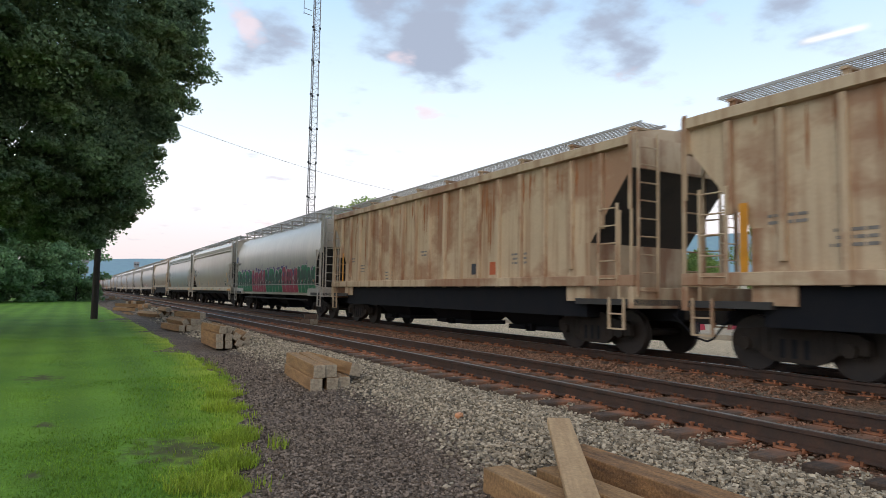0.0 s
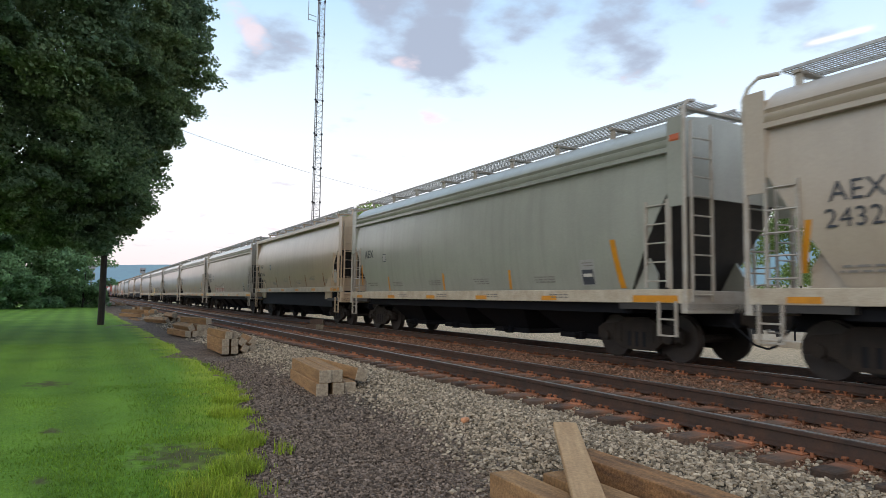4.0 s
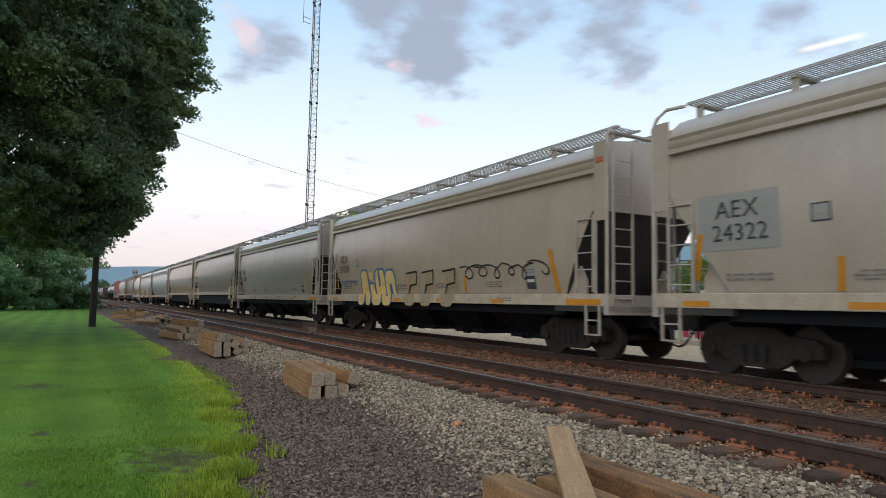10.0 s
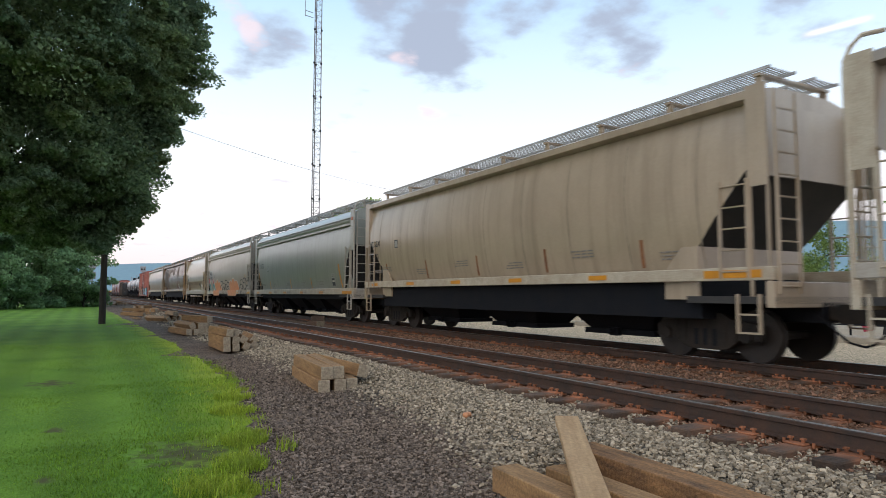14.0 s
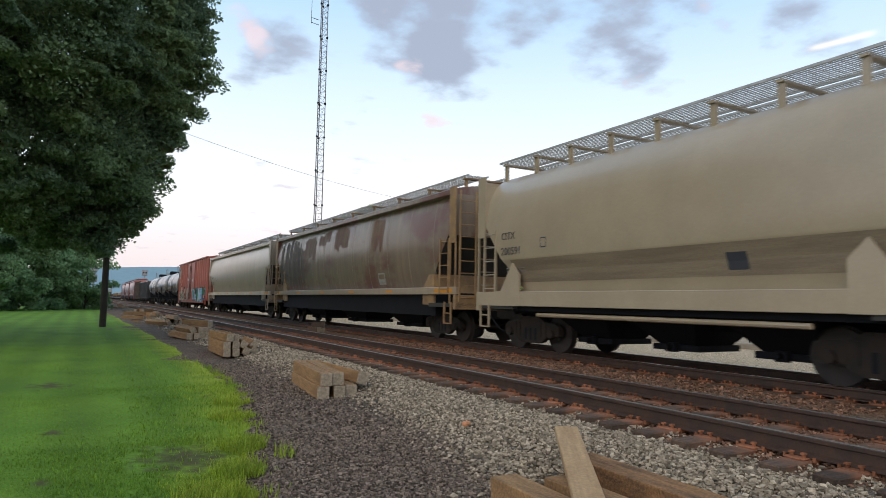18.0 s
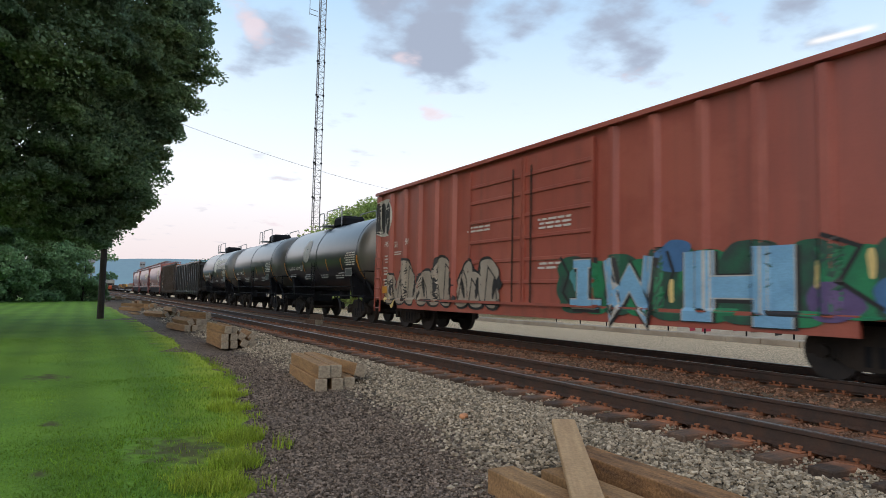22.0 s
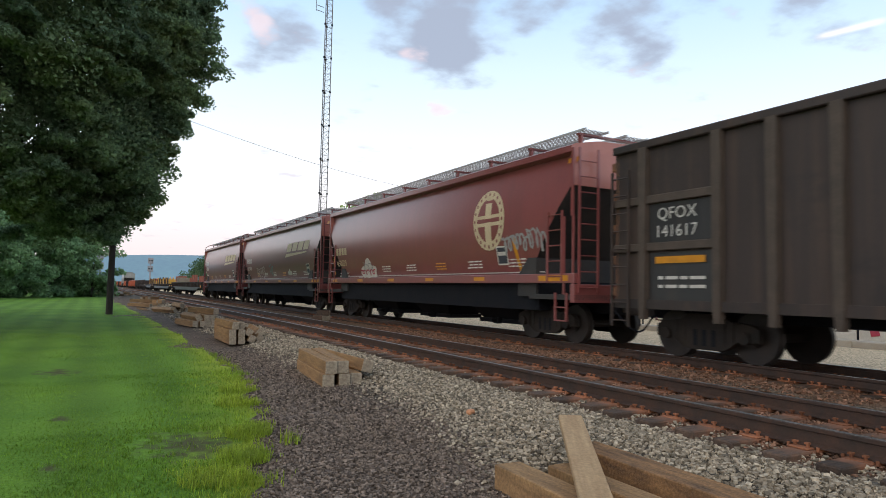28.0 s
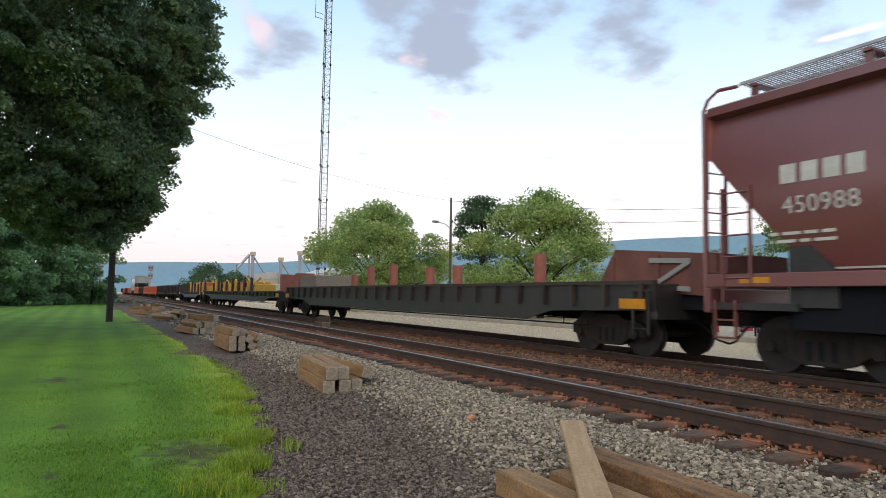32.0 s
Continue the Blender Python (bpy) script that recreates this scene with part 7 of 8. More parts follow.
def decorate():
    F, B, R, RB = HOPPER_FLAT, HOPPER_BOW, HOPPER_ROUND, HOPPER_RIB
    # two ribbed tan cars
    for k, text in ((0, ""), (1, "")):
        c = CARS[k]
        mark(c, 7.25, 2.2, 0.16, 1.15, M["orange"], x=-1.615, name="stripe")
        mark(c, -2.6, 1.9, 0.34, 0.30, M["ink"], x=-1.508)
        mark(c, -3.5, 1.9, 0.34, 0.34, M["orangered"], x=-1.508, name="label_plate")
        for i, y in enumerate((6.6, 5.6, 3.1, 0.4, -4.6)):
            bars(c, y, 2.55 - 0.3 * (i % 3), 0.7, 2 + i % 3, M["ink"], x=-1.508, h=0.05, gap=0.11, seed=60 + i + k)
    for k in (0, 1):
        r = random.Random(70 + k)
        for i in range(60):
            y, top = r.uniform(-7.6, 7.6), r.choice((4.23, 4.23, 4.23, 4.2, 3.4))
            h = r.uniform(0.15, 1.5)
            blot(CARS[k], HOPPER_RIB, y, top - h, top + h * 0.5 if top < 4 else 4.23 + h * 0.02, r.uniform(0.02, 0.09), M["brightrust"], 0, p=1.1, wob=0.9, name="rust_stain")
    # round car with the long graffiti
    c = CARS[2]
    words(c, "NAHX", 7.95, 2.84, 0.26, M["ink"], x=-1.64)
    r = random.Random(2)
    groups = ((8.2, 4.2, "sgreen", "dgreen", 7), (4.15, 0.95, "sred", "dred", 6), (0.9, -2.4, "sgreen", "dgreen", 5), (-2.45, -5.2, "sred", "dred", 4), (-5.25, -7.9, "sgreen", "dgreen", 5))
    for a, e, up, dk, n in groups:
        step = (a - e) / n
        # bright band of blocks along the bottom, pale joints between
        blot(c, R, (a + e) / 2, 1.14, 1.54, a - e, M[up], 1, p=14)
        blot(c, R, (a + e) / 2, 1.50, 2.2, a - e, M[dk], 1, p=14)
        for i in range(n):
            y = a - step * (i + 0.5)
            top = 2.34 + r.uniform(-0.10, 0.14)
            ln = r.uniform(-0.22, 0.22)
            blot(c, R, y + r.uniform(-0.1, 0.1), 1.9, top + r.uniform(0.02, 0.09), step * r.uniform(0.8, 1.05), M["purple"], 1, lean=0.1, p=2.4, wob=0.5)
            blot(c, R, y, 1.55, top + 0.045, step * 1.02, M["silver"], 2, lean=ln, p=3.2, wob=0.35)
            blot(c, R, y, 1.55, top, step * 0.92, M[up], 3, lean=ln, p=3.2, wob=0.35)
            blot(c, R, y + r.uniform(-0.1, 0.1), 1.5, 1.5 + (top - 1.5) * r.uniform(0.6, 0.88), step * r.uniform(0.7, 0.95), M[dk], 4, lean=ln, p=2.6, wob=0.5)
            blot(c, R, y - ln * 0.4 + r.uniform(-0.1, 0.1), 1.95, 2.22, step * r.uniform(0.14, 0.3), M[r.choice(("purple", "sblack", dk))], 5, lean=ln, p=3, wob=0.4)
            blot(c, R, y + r.uniform(-0.2, 0.2), 1.52, 1.78, step * 0.2, M["sblack"], 5, p=2.4, wob=0.4)
            yy = y + step * 0.46
            stroke(c, R, [(yy, 1.16), (yy + r.uniform(-0.05, 0.05), 1.54)], 0.045, M["silver"], 5)
            stroke(c, R, [(yy, 1.56), (yy - 0.1, 1.72), (yy - step * 0.4, r.uniform(1.7, 1.9))], 0.025, M["silver"], 6)
            if i % 3 == 1:
                blot(c, R, y, 1.62, 1.78, 0.12, M["speach"], 4, p=2, wob=0.6)
        stroke(c, R, [(a, 1.545), (e, 1.545)], 0.035, M["silver"], 6)
    for i in range(26):
        blot(c, R, r.uniform(-7.9, 8.0), 2.34, 2.40 + r.uniform(0.05, 0.16), r.uniform(0.1, 0.4), M["purple"], 1, lean=r.uniform(-0.5, 0.5), p=2, wob=0.7)
    dust = mat("spray_dust", (0.30, 0.26, 0.27), 0.7, c2=(0.42, 0.38, 0.34), scale=5)
    for i in range(20):
        y = r.uniform(-7.9, 8.2)
        blot(c, R, y, 2.5, 2.55 + r.uniform(0.08, 0.3), r.uniform(0.06, 0.25), dust, 0, p=2, wob=0.8)
    scrawl(c, R, 8.6, 8.1, 2.9, 3.5, M["blueink"], 3, 0.06, 12)
    bars(c, 7.4, 2.1, 0.9, 2, M["ink"], x=-1.66, h=0.12, gap=0.2, seed=9)
    # grey cars: tags
    c = CARS[6]
    stroke(c, F, [(4.95, 1.45), (5.0, 1.75), (4.8, 2.0), (4.4, 2.05), (3.9, 1.95), (3.4, 1.85), (2.8, 1.88), (2.0, 1.98), (1.3, 2.1), (0.95, 2.12), (0.85, 1.9), (0.9, 1.5)], 0.04, M["faintink"], 2)
    for k, (ya, yb) in enumerate(((4.8, 4.0), (3.9, 3.2), (2.9, 2.1), (1.9, 1.0))):
        blot(c, F, (ya + yb) / 2, 1.46, 1.82 + 0.1 * (k % 2), 0.62, M["silver"], 0, lean=0.2, p=2.4, wob=0.5)
        scrawl(c, F, ya, yb, 1.5, 1.85, M["brick"], 80 + k, 0.045, 9)
    c = CARS[9]
    for y, z1, w in ((4.6, 2.3, 0.62), (3.95, 1.8, 0.4), (3.2, 2.3, 0.8), (2.35, 2.25, 0.75)):
        blot(c, F, y, 1.03, z1 + 0.07, w + 0.16, M["soutline"], 1, lean=0.05)
        blot(c, F, y, 1.03, z1, w, M["syellow"], 2, lean=0.05)
    blot(c, F, 3.95, 1.95, 2.25, 0.36, M["syellow"], 2, p=2)
    blot(c, F, 3.2, 1.7, 2.3, 0.16, M["soutline"], 3)
    blot(c, F, 2.3, 1.35, 1.8, 0.22, M["soutline"], 3)
    for y in (0.6, -0.5, -1.8):
        blot(c, F, y, 1.05, 2.1, 0.75, M["cream"], 1, lean=0.12)
        stroke(c, F, [(y + 0.4, 2.1), (y - 0.35, 2.15), (y - 0.25, 1.75), (y + 0.2, 1.7), (y + 0.1, 1.15)], 0.06, M["sblack"], 3)
    scrawl(c, F, -2.6, -6.4, 1.8, 2.25, M["sblack"], 6, 0.04, 18)
    scrawl(c, F, 7.0, 5.2, 1.75, 2.0, M["soutline"], 7, 0.04, 22)
    # grey car with peach clouds and pale letters
    c = CARS[14]
    for y in (7.3, 5.6):
        blot(c, F, y, 1.12, 2.35, 0.95, M["silver"], 1)
        blot(c, F, y + 0.3, 1.5, 2.2, 0.35, M["teal"], 2, lean=0.3)
        blot(c, F, y - 0.3, 1.3, 2.0, 0.28, M["teal"], 2, lean=-0.3)
        blot(c, F, y + 0.1, 2.0, 2.4, 0.4, M["sred"], 2)
    for y0, y1 in ((4.95, 2.6), (-1.0, -3.9)):
        w = (y0 - y1) / 3
        blot(c, F, (y0 + y1) / 2, 1.02, 1.75, y0 - y1 + 0.16, M["silver"], 1, p=14)
        for i in range(3):
            blot(c, F, y0 - w * (i + 0.5), 1.04, 2.16 + 0.18 * (i == 1), w * 1.35, M["silver"], 2, p=2.6)
        blot(c, F, (y0 + y1) / 2, 1.02, 1.75, y0 - y1, M["speach"], 3, p=14)
        for i in range(3):
            blot(c, F, y0 - w * (i + 0.5), 1.04, 2.09 + 0.18 * (i == 1), w * 1.22, M["speach"], 4, p=2.6)
    for y0, z1 in ((2.2, 2.1), (1.4, 1.95), (0.4, 2.15), (-0.3, 2.0), (-5.0, 2.1), (-5.9, 2.2), (-6.8, 2.0)):
        blot(c, F, y0 - 0.05, 1.12, z1 + 0.06, 0.92, M["sblack"], 1, lean=0.15, p=5, wob=0.35)
        blot(c, F, y0 - 0.05, 1.17, z1, 0.82, M["tagsilver"], 2, lean=0.15, p=5, wob=0.35)
        stroke(c, F, [(y0 + 0.2, 1.3), (y0 + 0.15, z1 - 0.25), (y0 - 0.25, z1 - 0.3)], 0.05, M["sblack"], 3)
        stroke(c, F, [(y0 + 0.1, 1.55), (y0 - 0.25, 1.5), (y0 - 0.2, 1.25)], 0.05, M["sblack"], 3)
    # beige, grey and brown cars: mark, number and seams
    dim = mat("dim_seam", (0.22, 0.18, 0.14), 0.7, c2=(0.34, 0.28, 0.21), scale=3)
    caked = mat("caked_seam", (0.15, 0.125, 0.105), 0.75, c2=(0.24, 0.20, 0.165), scale=3)
    for k, code, num, y, z in ((5, "AEX", "26134", 6.3, 2.84), (11, "CAEX", "501896", 7.1, 2.84), (12, "CGEX", "1070", 7.8, 2.92), (17, "CEFX", "535866", 9.1, 2.77)):
        c = CARS[k]
        L = JOINTS[k + 1] - JOINTS[k]
        words(c, code, y, z, 0.30, M["ink"], x=-1.635)
        words(c, num, y, z - 0.46, 0.30, M["ink"], x=-1.635)
        mark(c, y - 2.2, z, 0.26, 0.28, M["ink"], x=-1.625)
        mark(c, y - 2.2, z, 0.20, 0.22, M["panelgrey"], x=-1.628)
        bars(c, y - 0.4, z - 0.85, 0.8, 2, M["ink"], x=-1.625, seed=k)
        for i in range(6):
            yy = -L / 2 + 2.6 + i * (L - 5) / 5
            if k == 11 and i % 2 == 0:
                mark(c, yy, 2.06, 0.55, 0.30, M["faintink"], x=-1.622)
            bars(c, yy, 2.0 + 0.15 * (i % 2), 0.8, 3, M["ink"], x=-1.622, h=0.028, gap=0.065, seed=k * 9 + i)
        if k not in (5, 17):
            seams(c, B, [-L / 2 + 2.0 + i * (L - 4.0) / 8 for i in range(9)], 1.66, 4.2, caked if k == 11 else dim, 0.045 if k == 11 else 0.03)
        if k in (5, 12):
            for i in range(5):
                mark(c, L / 2 - 2.4 - i * (L - 4) / 4.6, 1.98, 0.09, 0.55, M["rustend"], x=-1.615, lean=0.1, name="stripe")
        reflectors(c, L - 1.15, z=1.53)
        if k == 5:
            mark(c, -6.6, 2.1, 0.55, 0.55, M["white"], x=-1.62)
    c = CARS[16]
    L = JOINTS[17] - JOINTS[16]
    words(c, "TILX", 9.0, 2.78, 0.36, M["ink"], x=-1.635)
    words(c, "635328", 8.95, 2.30, 0.40, M["ink"], x=-1.635)
    soot = mat("soot_film", (0.085, 0.068, 0.058), 0.7, c2=(0.13, 0.10, 0.08), scale=1.2, amount=0.7, stretch=(1, 2, 0.3))
    oldred = mat("old_red_patch", (0.155, 0.075, 0.056), 0.65, c2=(0.20, 0.145, 0.10), scale=1.6, amount=0.75, stretch=(1, 2.5, 0.35))
    r = random.Random(44)
    for i in range(22):
        z0 = r.uniform(1.68, 2.4)
        blot(c, B, 8.9 - 4.2 * r.random() ** 1.4, z0, r.uniform(3.6, 4.36), r.uniform(0.12, 0.5), soot, 0, p=5, wob=0.5, name="stain")
    for y, z0, z1, w in OLD_RED:
        for i in range(5):
            blot(c, B, y + w * (i / 4 - 0.5) * 0.8, z0 + r.uniform(-0.35, 0.3), z1 + r.uniform(-0.15, 0.08), w * r.uniform(0.22, 0.4), oldred, 0, p=4, wob=0.5, name="stain")
    mark(c, 8.5, 2.1, 0.16, 1.1, M["orange"], x=-1.63, lean=0.1, name="stripe")
    mark(c, -4.6, 2.0, 0.60, 0.42, M["panelgrey"], x=-1.625)
    mark(c, -4.6, 2.0, 0.50, 0.32, M["brown"], x=-1.628)
    reflectors(c, L - 1.15, z=1.53)
    seams(c, B, [-L / 2 + 2.0 + i * (L - 4.0) / 10 for i in range(11)], 1.66, 4.3, dim, 0.025)
    # cream round car
    c = CARS[15]
    words(c, "CITX", 4.75, 2.82, 0.26, M["ink"], x=-1.64)
    words(c, "200591", 4.75, 2.42, 0.28, M["ink"], x=-1.64)
    mark(c, 3.0, 2.65, 0.22, 0.24, M["ink"], x=-1.625)
    mark(c, 3.0, 2.65, 0.17, 0.19, M["cream"], x=-1.628)
    bars(c, 4.3, 2.1, 0.8, 2, M["ink"], x=-1.63, seed=3)
    mark(c, -2.1, 1.97, 0.40, 0.30, M["ink"], x=-1.60)
    # dark strip below the crease: soot, with the shade there painted in
    film = mat("crease_shade_soot", (0.20, 0.158, 0.11), 0.5, c2=(0.29, 0.232, 0.16), scale=1.1, amount=0.7, stretch=(1, 0.3, 4))
    b, rows = Build(), 8
    vs = []
    for i in range(rows + 1):
        z = 1.72 + 0.57 * i / rows
        vs += [(side_at(HOPPER_CREASE, z) - 0.003, y, z) for y in (4.4, -5.6)]
    b.add(vs, [(2 * i, 2 * i + 1, 2 * i + 3, 2 * i + 2) for i in range(rows)])
    part("stain", b, film, c)
    # boxcar
    c = CARS[18]
    for y0, y1, z0, z1, m1 in ((-1.3, -3.9, 0.85, 2.1, "sgreen"), (-3.9, -7.0, 0.80, 2.2, "sgreen"), (-6.6, -9.2, 0.95, 2.15, "sgreen")):
        for i in range(4):
            blot(c, None, y0 + (y1 - y0) * (i + 0.5) / 4, z0, z1 - 0.12 * (i % 2), abs(y1 - y0) / 2.6, M[m1 if i % 2 else "dgreen"], 1, p=3, wob=0.4)
    for i, (y, z) in enumerate(((-1.9, 1.6), (-4.3, 2.0), (-7.2, 1.2), (-8.2, 1.3), (-8.8, 1.9))):
        blot(c, None, y, z - 0.3, z + 0.3, 0.8, M[("teal", "soutline", "purple", "soutline", "teal")[i]], 2, p=2.5, wob=0.5)
    letters = (([(-1.65, 1.92), (-2.25, 1.92)], 0.16), ([(-1.95, 1.96), (-1.95, 1.02)], 0.34), ([(-1.55, 1.06), (-2.4, 1.06)], 0.18),
               ([(-2.62, 2.0), (-2.78, 1.02), (-3.2, 1.62), (-3.62, 1.02), (-3.74, 2.02)], 0.30),
               ([(-4.86, 2.06), (-4.86, 0.82)], 0.62), ([(-5.1, 1.42), (-6.1, 1.42)], 0.36), ([(-6.3, 2.08), (-6.3, 0.78)], 0.66))
    for pts, w in letters:
        stroke(c, None, [(p[0] - 0.03, p[1] - 0.02) for p in pts], w + 0.14, M["sblack"], 3)
    for pts, w in letters:
        stroke(c, None, pts, w + 0.05, M["silver"], 4)
    for pts, w in letters:
        stroke(c, None, pts, w, M["sblue"], 5)
    for pts in ([(-1.2, 2.1), (-1.5, 1.7), (-1.3, 1.3), (-1.6, 1.0)], [(-4.15, 2.1), (-4.3, 1.7), (-4.1, 1.2)], [(-7.1, 2.2), (-7.6, 2.0), (-7.3, 1.5), (-7.9, 1.1)], [(-8.0, 2.1), (-8.6, 1.7), (-8.3, 1.2), (-8.9, 0.95)]):
        stroke(c, None, pts, 0.07, M["sblack"], 4)
    for y, z in ((-4.25, 1.35), (-7.0, 1.6), (-7.75, 1.75)):
        blot(c, None, y, z - 0.22, z + 0.22, 0.12, M["syellow"], 4, p=3, wob=0.5)
    for i in range(9):
        y = 8.2 - i * 0.82
        top = 1.85 + 0.5 * math.sin(i * 0.9) ** 2
        ln = 0.35 * math.sin(i * 2.3)
        blot(c, None, y, 0.80, top + 0.08, 1.0, M["sblack"], 1, lean=ln, p=2.6, wob=0.5)
        blot(c, None, y, 0.86, top, 0.88, M["tagsilver"], 2, lean=ln, p=2.6, wob=0.5)
        blot(c, None, y - 0.1, 1.1, 1.7, 0.16, M["sblack"], 3, lean=-ln, p=2.2, wob=0.6)
        stroke(c, None, [(y + 0.3, 0.9), (y + 0.1 - ln * 0.3, top - 0.2), (y - 0.2, top - 0.5), (y - 0.3, 1.0)], 0.045, M["sblack"], 3)
    for y, z in ((8.55, 1.2), (8.3, 1.6), (8.0, 1.0)):
        blot(c, None, y, z - 0.3, z + 0.35, 0.4, M["syellow"], 1, p=2)
    blot(c, None, 8.85, 3.25, 4.62, 1.42, M["silver"], 2, p=3)
    blot(c, None, 9.15, 3.35, 4.50, 0.66, M["sblack"], 3, p=5)
    blot(c, None, 8.50, 3.30, 4.50, 0.62, M["sblack"], 3, p=2.6)
    for pts in ([(8.75, 4.25), (8.4, 4.3), (8.3, 4.0)], [(8.6, 3.9), (8.75, 3.4)], [(9.2, 4.2), (9.15, 3.6), (9.0, 3.4)], [(9.3, 3.45), (9.0, 3.4)]):
        stroke(c, None, pts, 0.05, M["silver"], 4)
    words(c, "31", 7.85, 2.80, 0.30, M["white"], x=-1.612)
    words(c, "91", 6.98, 2.85, 0.30, M["white"], x=-1.612)
    words(c, "HS", 8.66, 2.85, 0.28, M["white"], x=-1.612)
    for i in range(3):
        bars(c, 8.45, 2.55 - i * 0.42, 0.5, 3, M["white"], x=-1.61, h=0.05, gap=0.11, seed=30 + i)
    bars(c, 7.6, 2.65, 0.6, 2, M["white"], x=-1.61, seed=35)
    mark(c, 8.46, 1.33, 0.50, 0.25, M["orange"], x=-1.64, name="reflector")
    mark(c, -8.6, 1.33, 0.50, 0.25, M["orange"], x=-1.68, name="reflector")
    for y, z in ((-0.9, 3.05), (2.4, 3.2), (-0.7, 2.1)):
        bars(c, y, z, 1.2, 3, M["white"], x=-1.612, h=0.05, gap=0.10, seed=int(y * 9 + 40))
    # tank cars: disc, logo bars, number, stencils
    TK = [(-math.sin(a) * 1.56, 2.84 - math.cos(a) * 1.56) for a in (0.35 + 0.2 * i for i in range(12))]
    for k, y, num in ((19, 1.3, "1039"), (20, -0.7, "1640"), (21, -0.92, "1638")):
        c = CARS[k]
        dy = {19: 0.22, 20: 0.25, 21: 0.0}[k]      # the tank sits off the middle of its length
        if k != 20:
            blot(c, TK, y + dy, 2.62, 3.72, 1.08, M["white"], 1, p=2, name="disc")
            blot(c, TK, y + dy - 0.05, 3.22, 3.30, 0.22, M["ink"], 2, p=2)
        # stencils on the head that faces the line's near end
        for i in range(3):
            b = Build()
            for j in range(5 - (i > 0)):
                b.box(-0.62 + j * 0.24, -0.44 + j * 0.24, -6.15 - 0.1 * (k > 19), -6.148 - 0.1 * (k > 19), 3.55 - i * 0.16, 3.64 - i * 0.16)
            part("small_print", b, M["white"], c)
        if k == 21:
            # company name as plain bars in its two lines
            for i, w in enumerate((0.55, 0.36, 0.5, 0.46, 0.36, 0.36, 0.36, 0.34, 0.3, 0.3)):
                blot(c, TK, -1.55 - i * 0.36, 3.22 + 0.012 * i, (3.66 if i in (0, 3) else 3.52) + 0.012 * i, 0.28, M["white"], 1, p=4, name="marking", lean=0.08)
            for i in range(13):
                mark(c, -1.45 - i * 0.285, 2.98, 0.17, 0.26, M["white"], x=-1.57, name="marking")
        words(c, "CCLX", dy + 4.3, 2.30, 0.34, M["white"], x=-1.50)
        words(c, num, dy + 3.2, 2.30, 0.34, M["white"], x=-1.50)
        mark(c, dy + 2.15, 2.42, 0.36, 0.34, M["white"], x=-1.525)
        mark(c, dy + 2.15, 2.42, 0.29, 0.27, M["tank"], x=-1.53)
        for y0, z0, w, rows in ((3.9, 2.1, 1.3, 2), (1.2, 2.05, 1.4, 3), (-1.1, 2.0, 1.2, 2), (-3.2, 2.05, 1.0, 3)):
            bars(c, dy + y0, z0, w, rows, M["panelgrey"], x=-1.45, h=0.045, gap=0.10, seed=int(k + y0))
        bars(c, dy - 4.55, 2.85, 1.2, 6, M["white"], x=-1.575, h=0.05, gap=0.095, seed=k)
        mark(c, dy - 4.25, 2.05, 0.75, 0.34, M["panelgrey"], x=-1.47)
        mark(c, dy - 4.25, 2.05, 0.68, 0.27, M["tank"], x=-1.475)
        for y0 in (1.83, -1.6, -3.45):
            blot(c, TK, dy + y0, 2.15, 2.68, 0.11, M["orange"], 2, p=8, name="reflector")
        for y0 in (-5.32, 5.1):
            blot(c, TK, dy + y0, 1.75, 2.72, 0.15, M["orange"], 2, p=8, name="reflector")
    # black and brown gondolas
    c = CARS[22]
    mark(c, -7.6, 1.75, 0.10, 0.95, M["orange"], x=-1.635, name="reflector")
    mark(c, -1.2, 1.7, 0.10, 0.5, M["orange"], x=-1.635, name="reflector")
    bars(c, 7.3, 2.75, 0.5, 3, M["white"], x=-1.51, h=0.14, gap=0.32, seed=2)
    c = CARS[23]
    mark(c, 5.55, 2.58, 1.5, 0.74, M["gon"], x=-1.515, name="panel")
    mark(c, 5.55, 1.55, 1.5, 0.90, M["gon"], x=-1.515, name="panel")
    words(c, "QFOX", 6.08, 2.64, 0.32, M["white"], x=-1.54)
    words(c, "141617", 6.14, 2.30, 0.32, M["white"], x=-1.54)
    mark(c, 5.55, 1.86, 1.15, 0.13, M["orange"], x=-1.545, name="reflector")
    mark(c, 1.2, 1.35, 0.95, 0.13, M["orange"], x=-1.54, name="reflector")
    bars(c, 5.55, 1.55, 1.15, 2, M["white"], x=-1.54, h=0.06, gap=0.16, seed=8)
    # oxide red cars
    for k, num, y, z in ((24, "450035", 7.5, 2.15), (25, "451448", 8.05, 2.27), (26, "450988", 7.2, 2.56)):
        c = CARS[k]
        L = JOINTS[k + 1] - JOINTS[k]
        for i in range(4):
            mark(c, y - 0.12 - i * 0.34, z + 0.62, 0.26, 0.30, M["creamink" if k == 24 else "white"], x=-1.63)
        words(c, num, y, z, 0.38, M["creamink" if k == 24 else "white"], x=-1.635)
        bars(c, y - 0.6, z - 0.28, 1.3, 2, M["white"], x=-1.625, h=0.05, gap=0.12, seed=k)
        stroke(c, B, [(L / 2 - 1.9, 1.70), (-L / 2 + 1.9, 1.70)], 0.03, M["white"], 1)
        for i in range(6):
            bars(c, 4.4 - i * 2.1, 2.05, 0.8, 3, M["orange" if i % 3 == 0 else "white"], x=-1.622, h=0.035, gap=0.085, seed=k * 7 + i)
        mark(c, -L / 2 + 3.6, 2.15, 0.50, 0.50, M["white"], x=-1.625)
        mark(c, -L / 2 + 3.6, 2.15, 0.42, 0.42, M["ink"], x=-1.629)
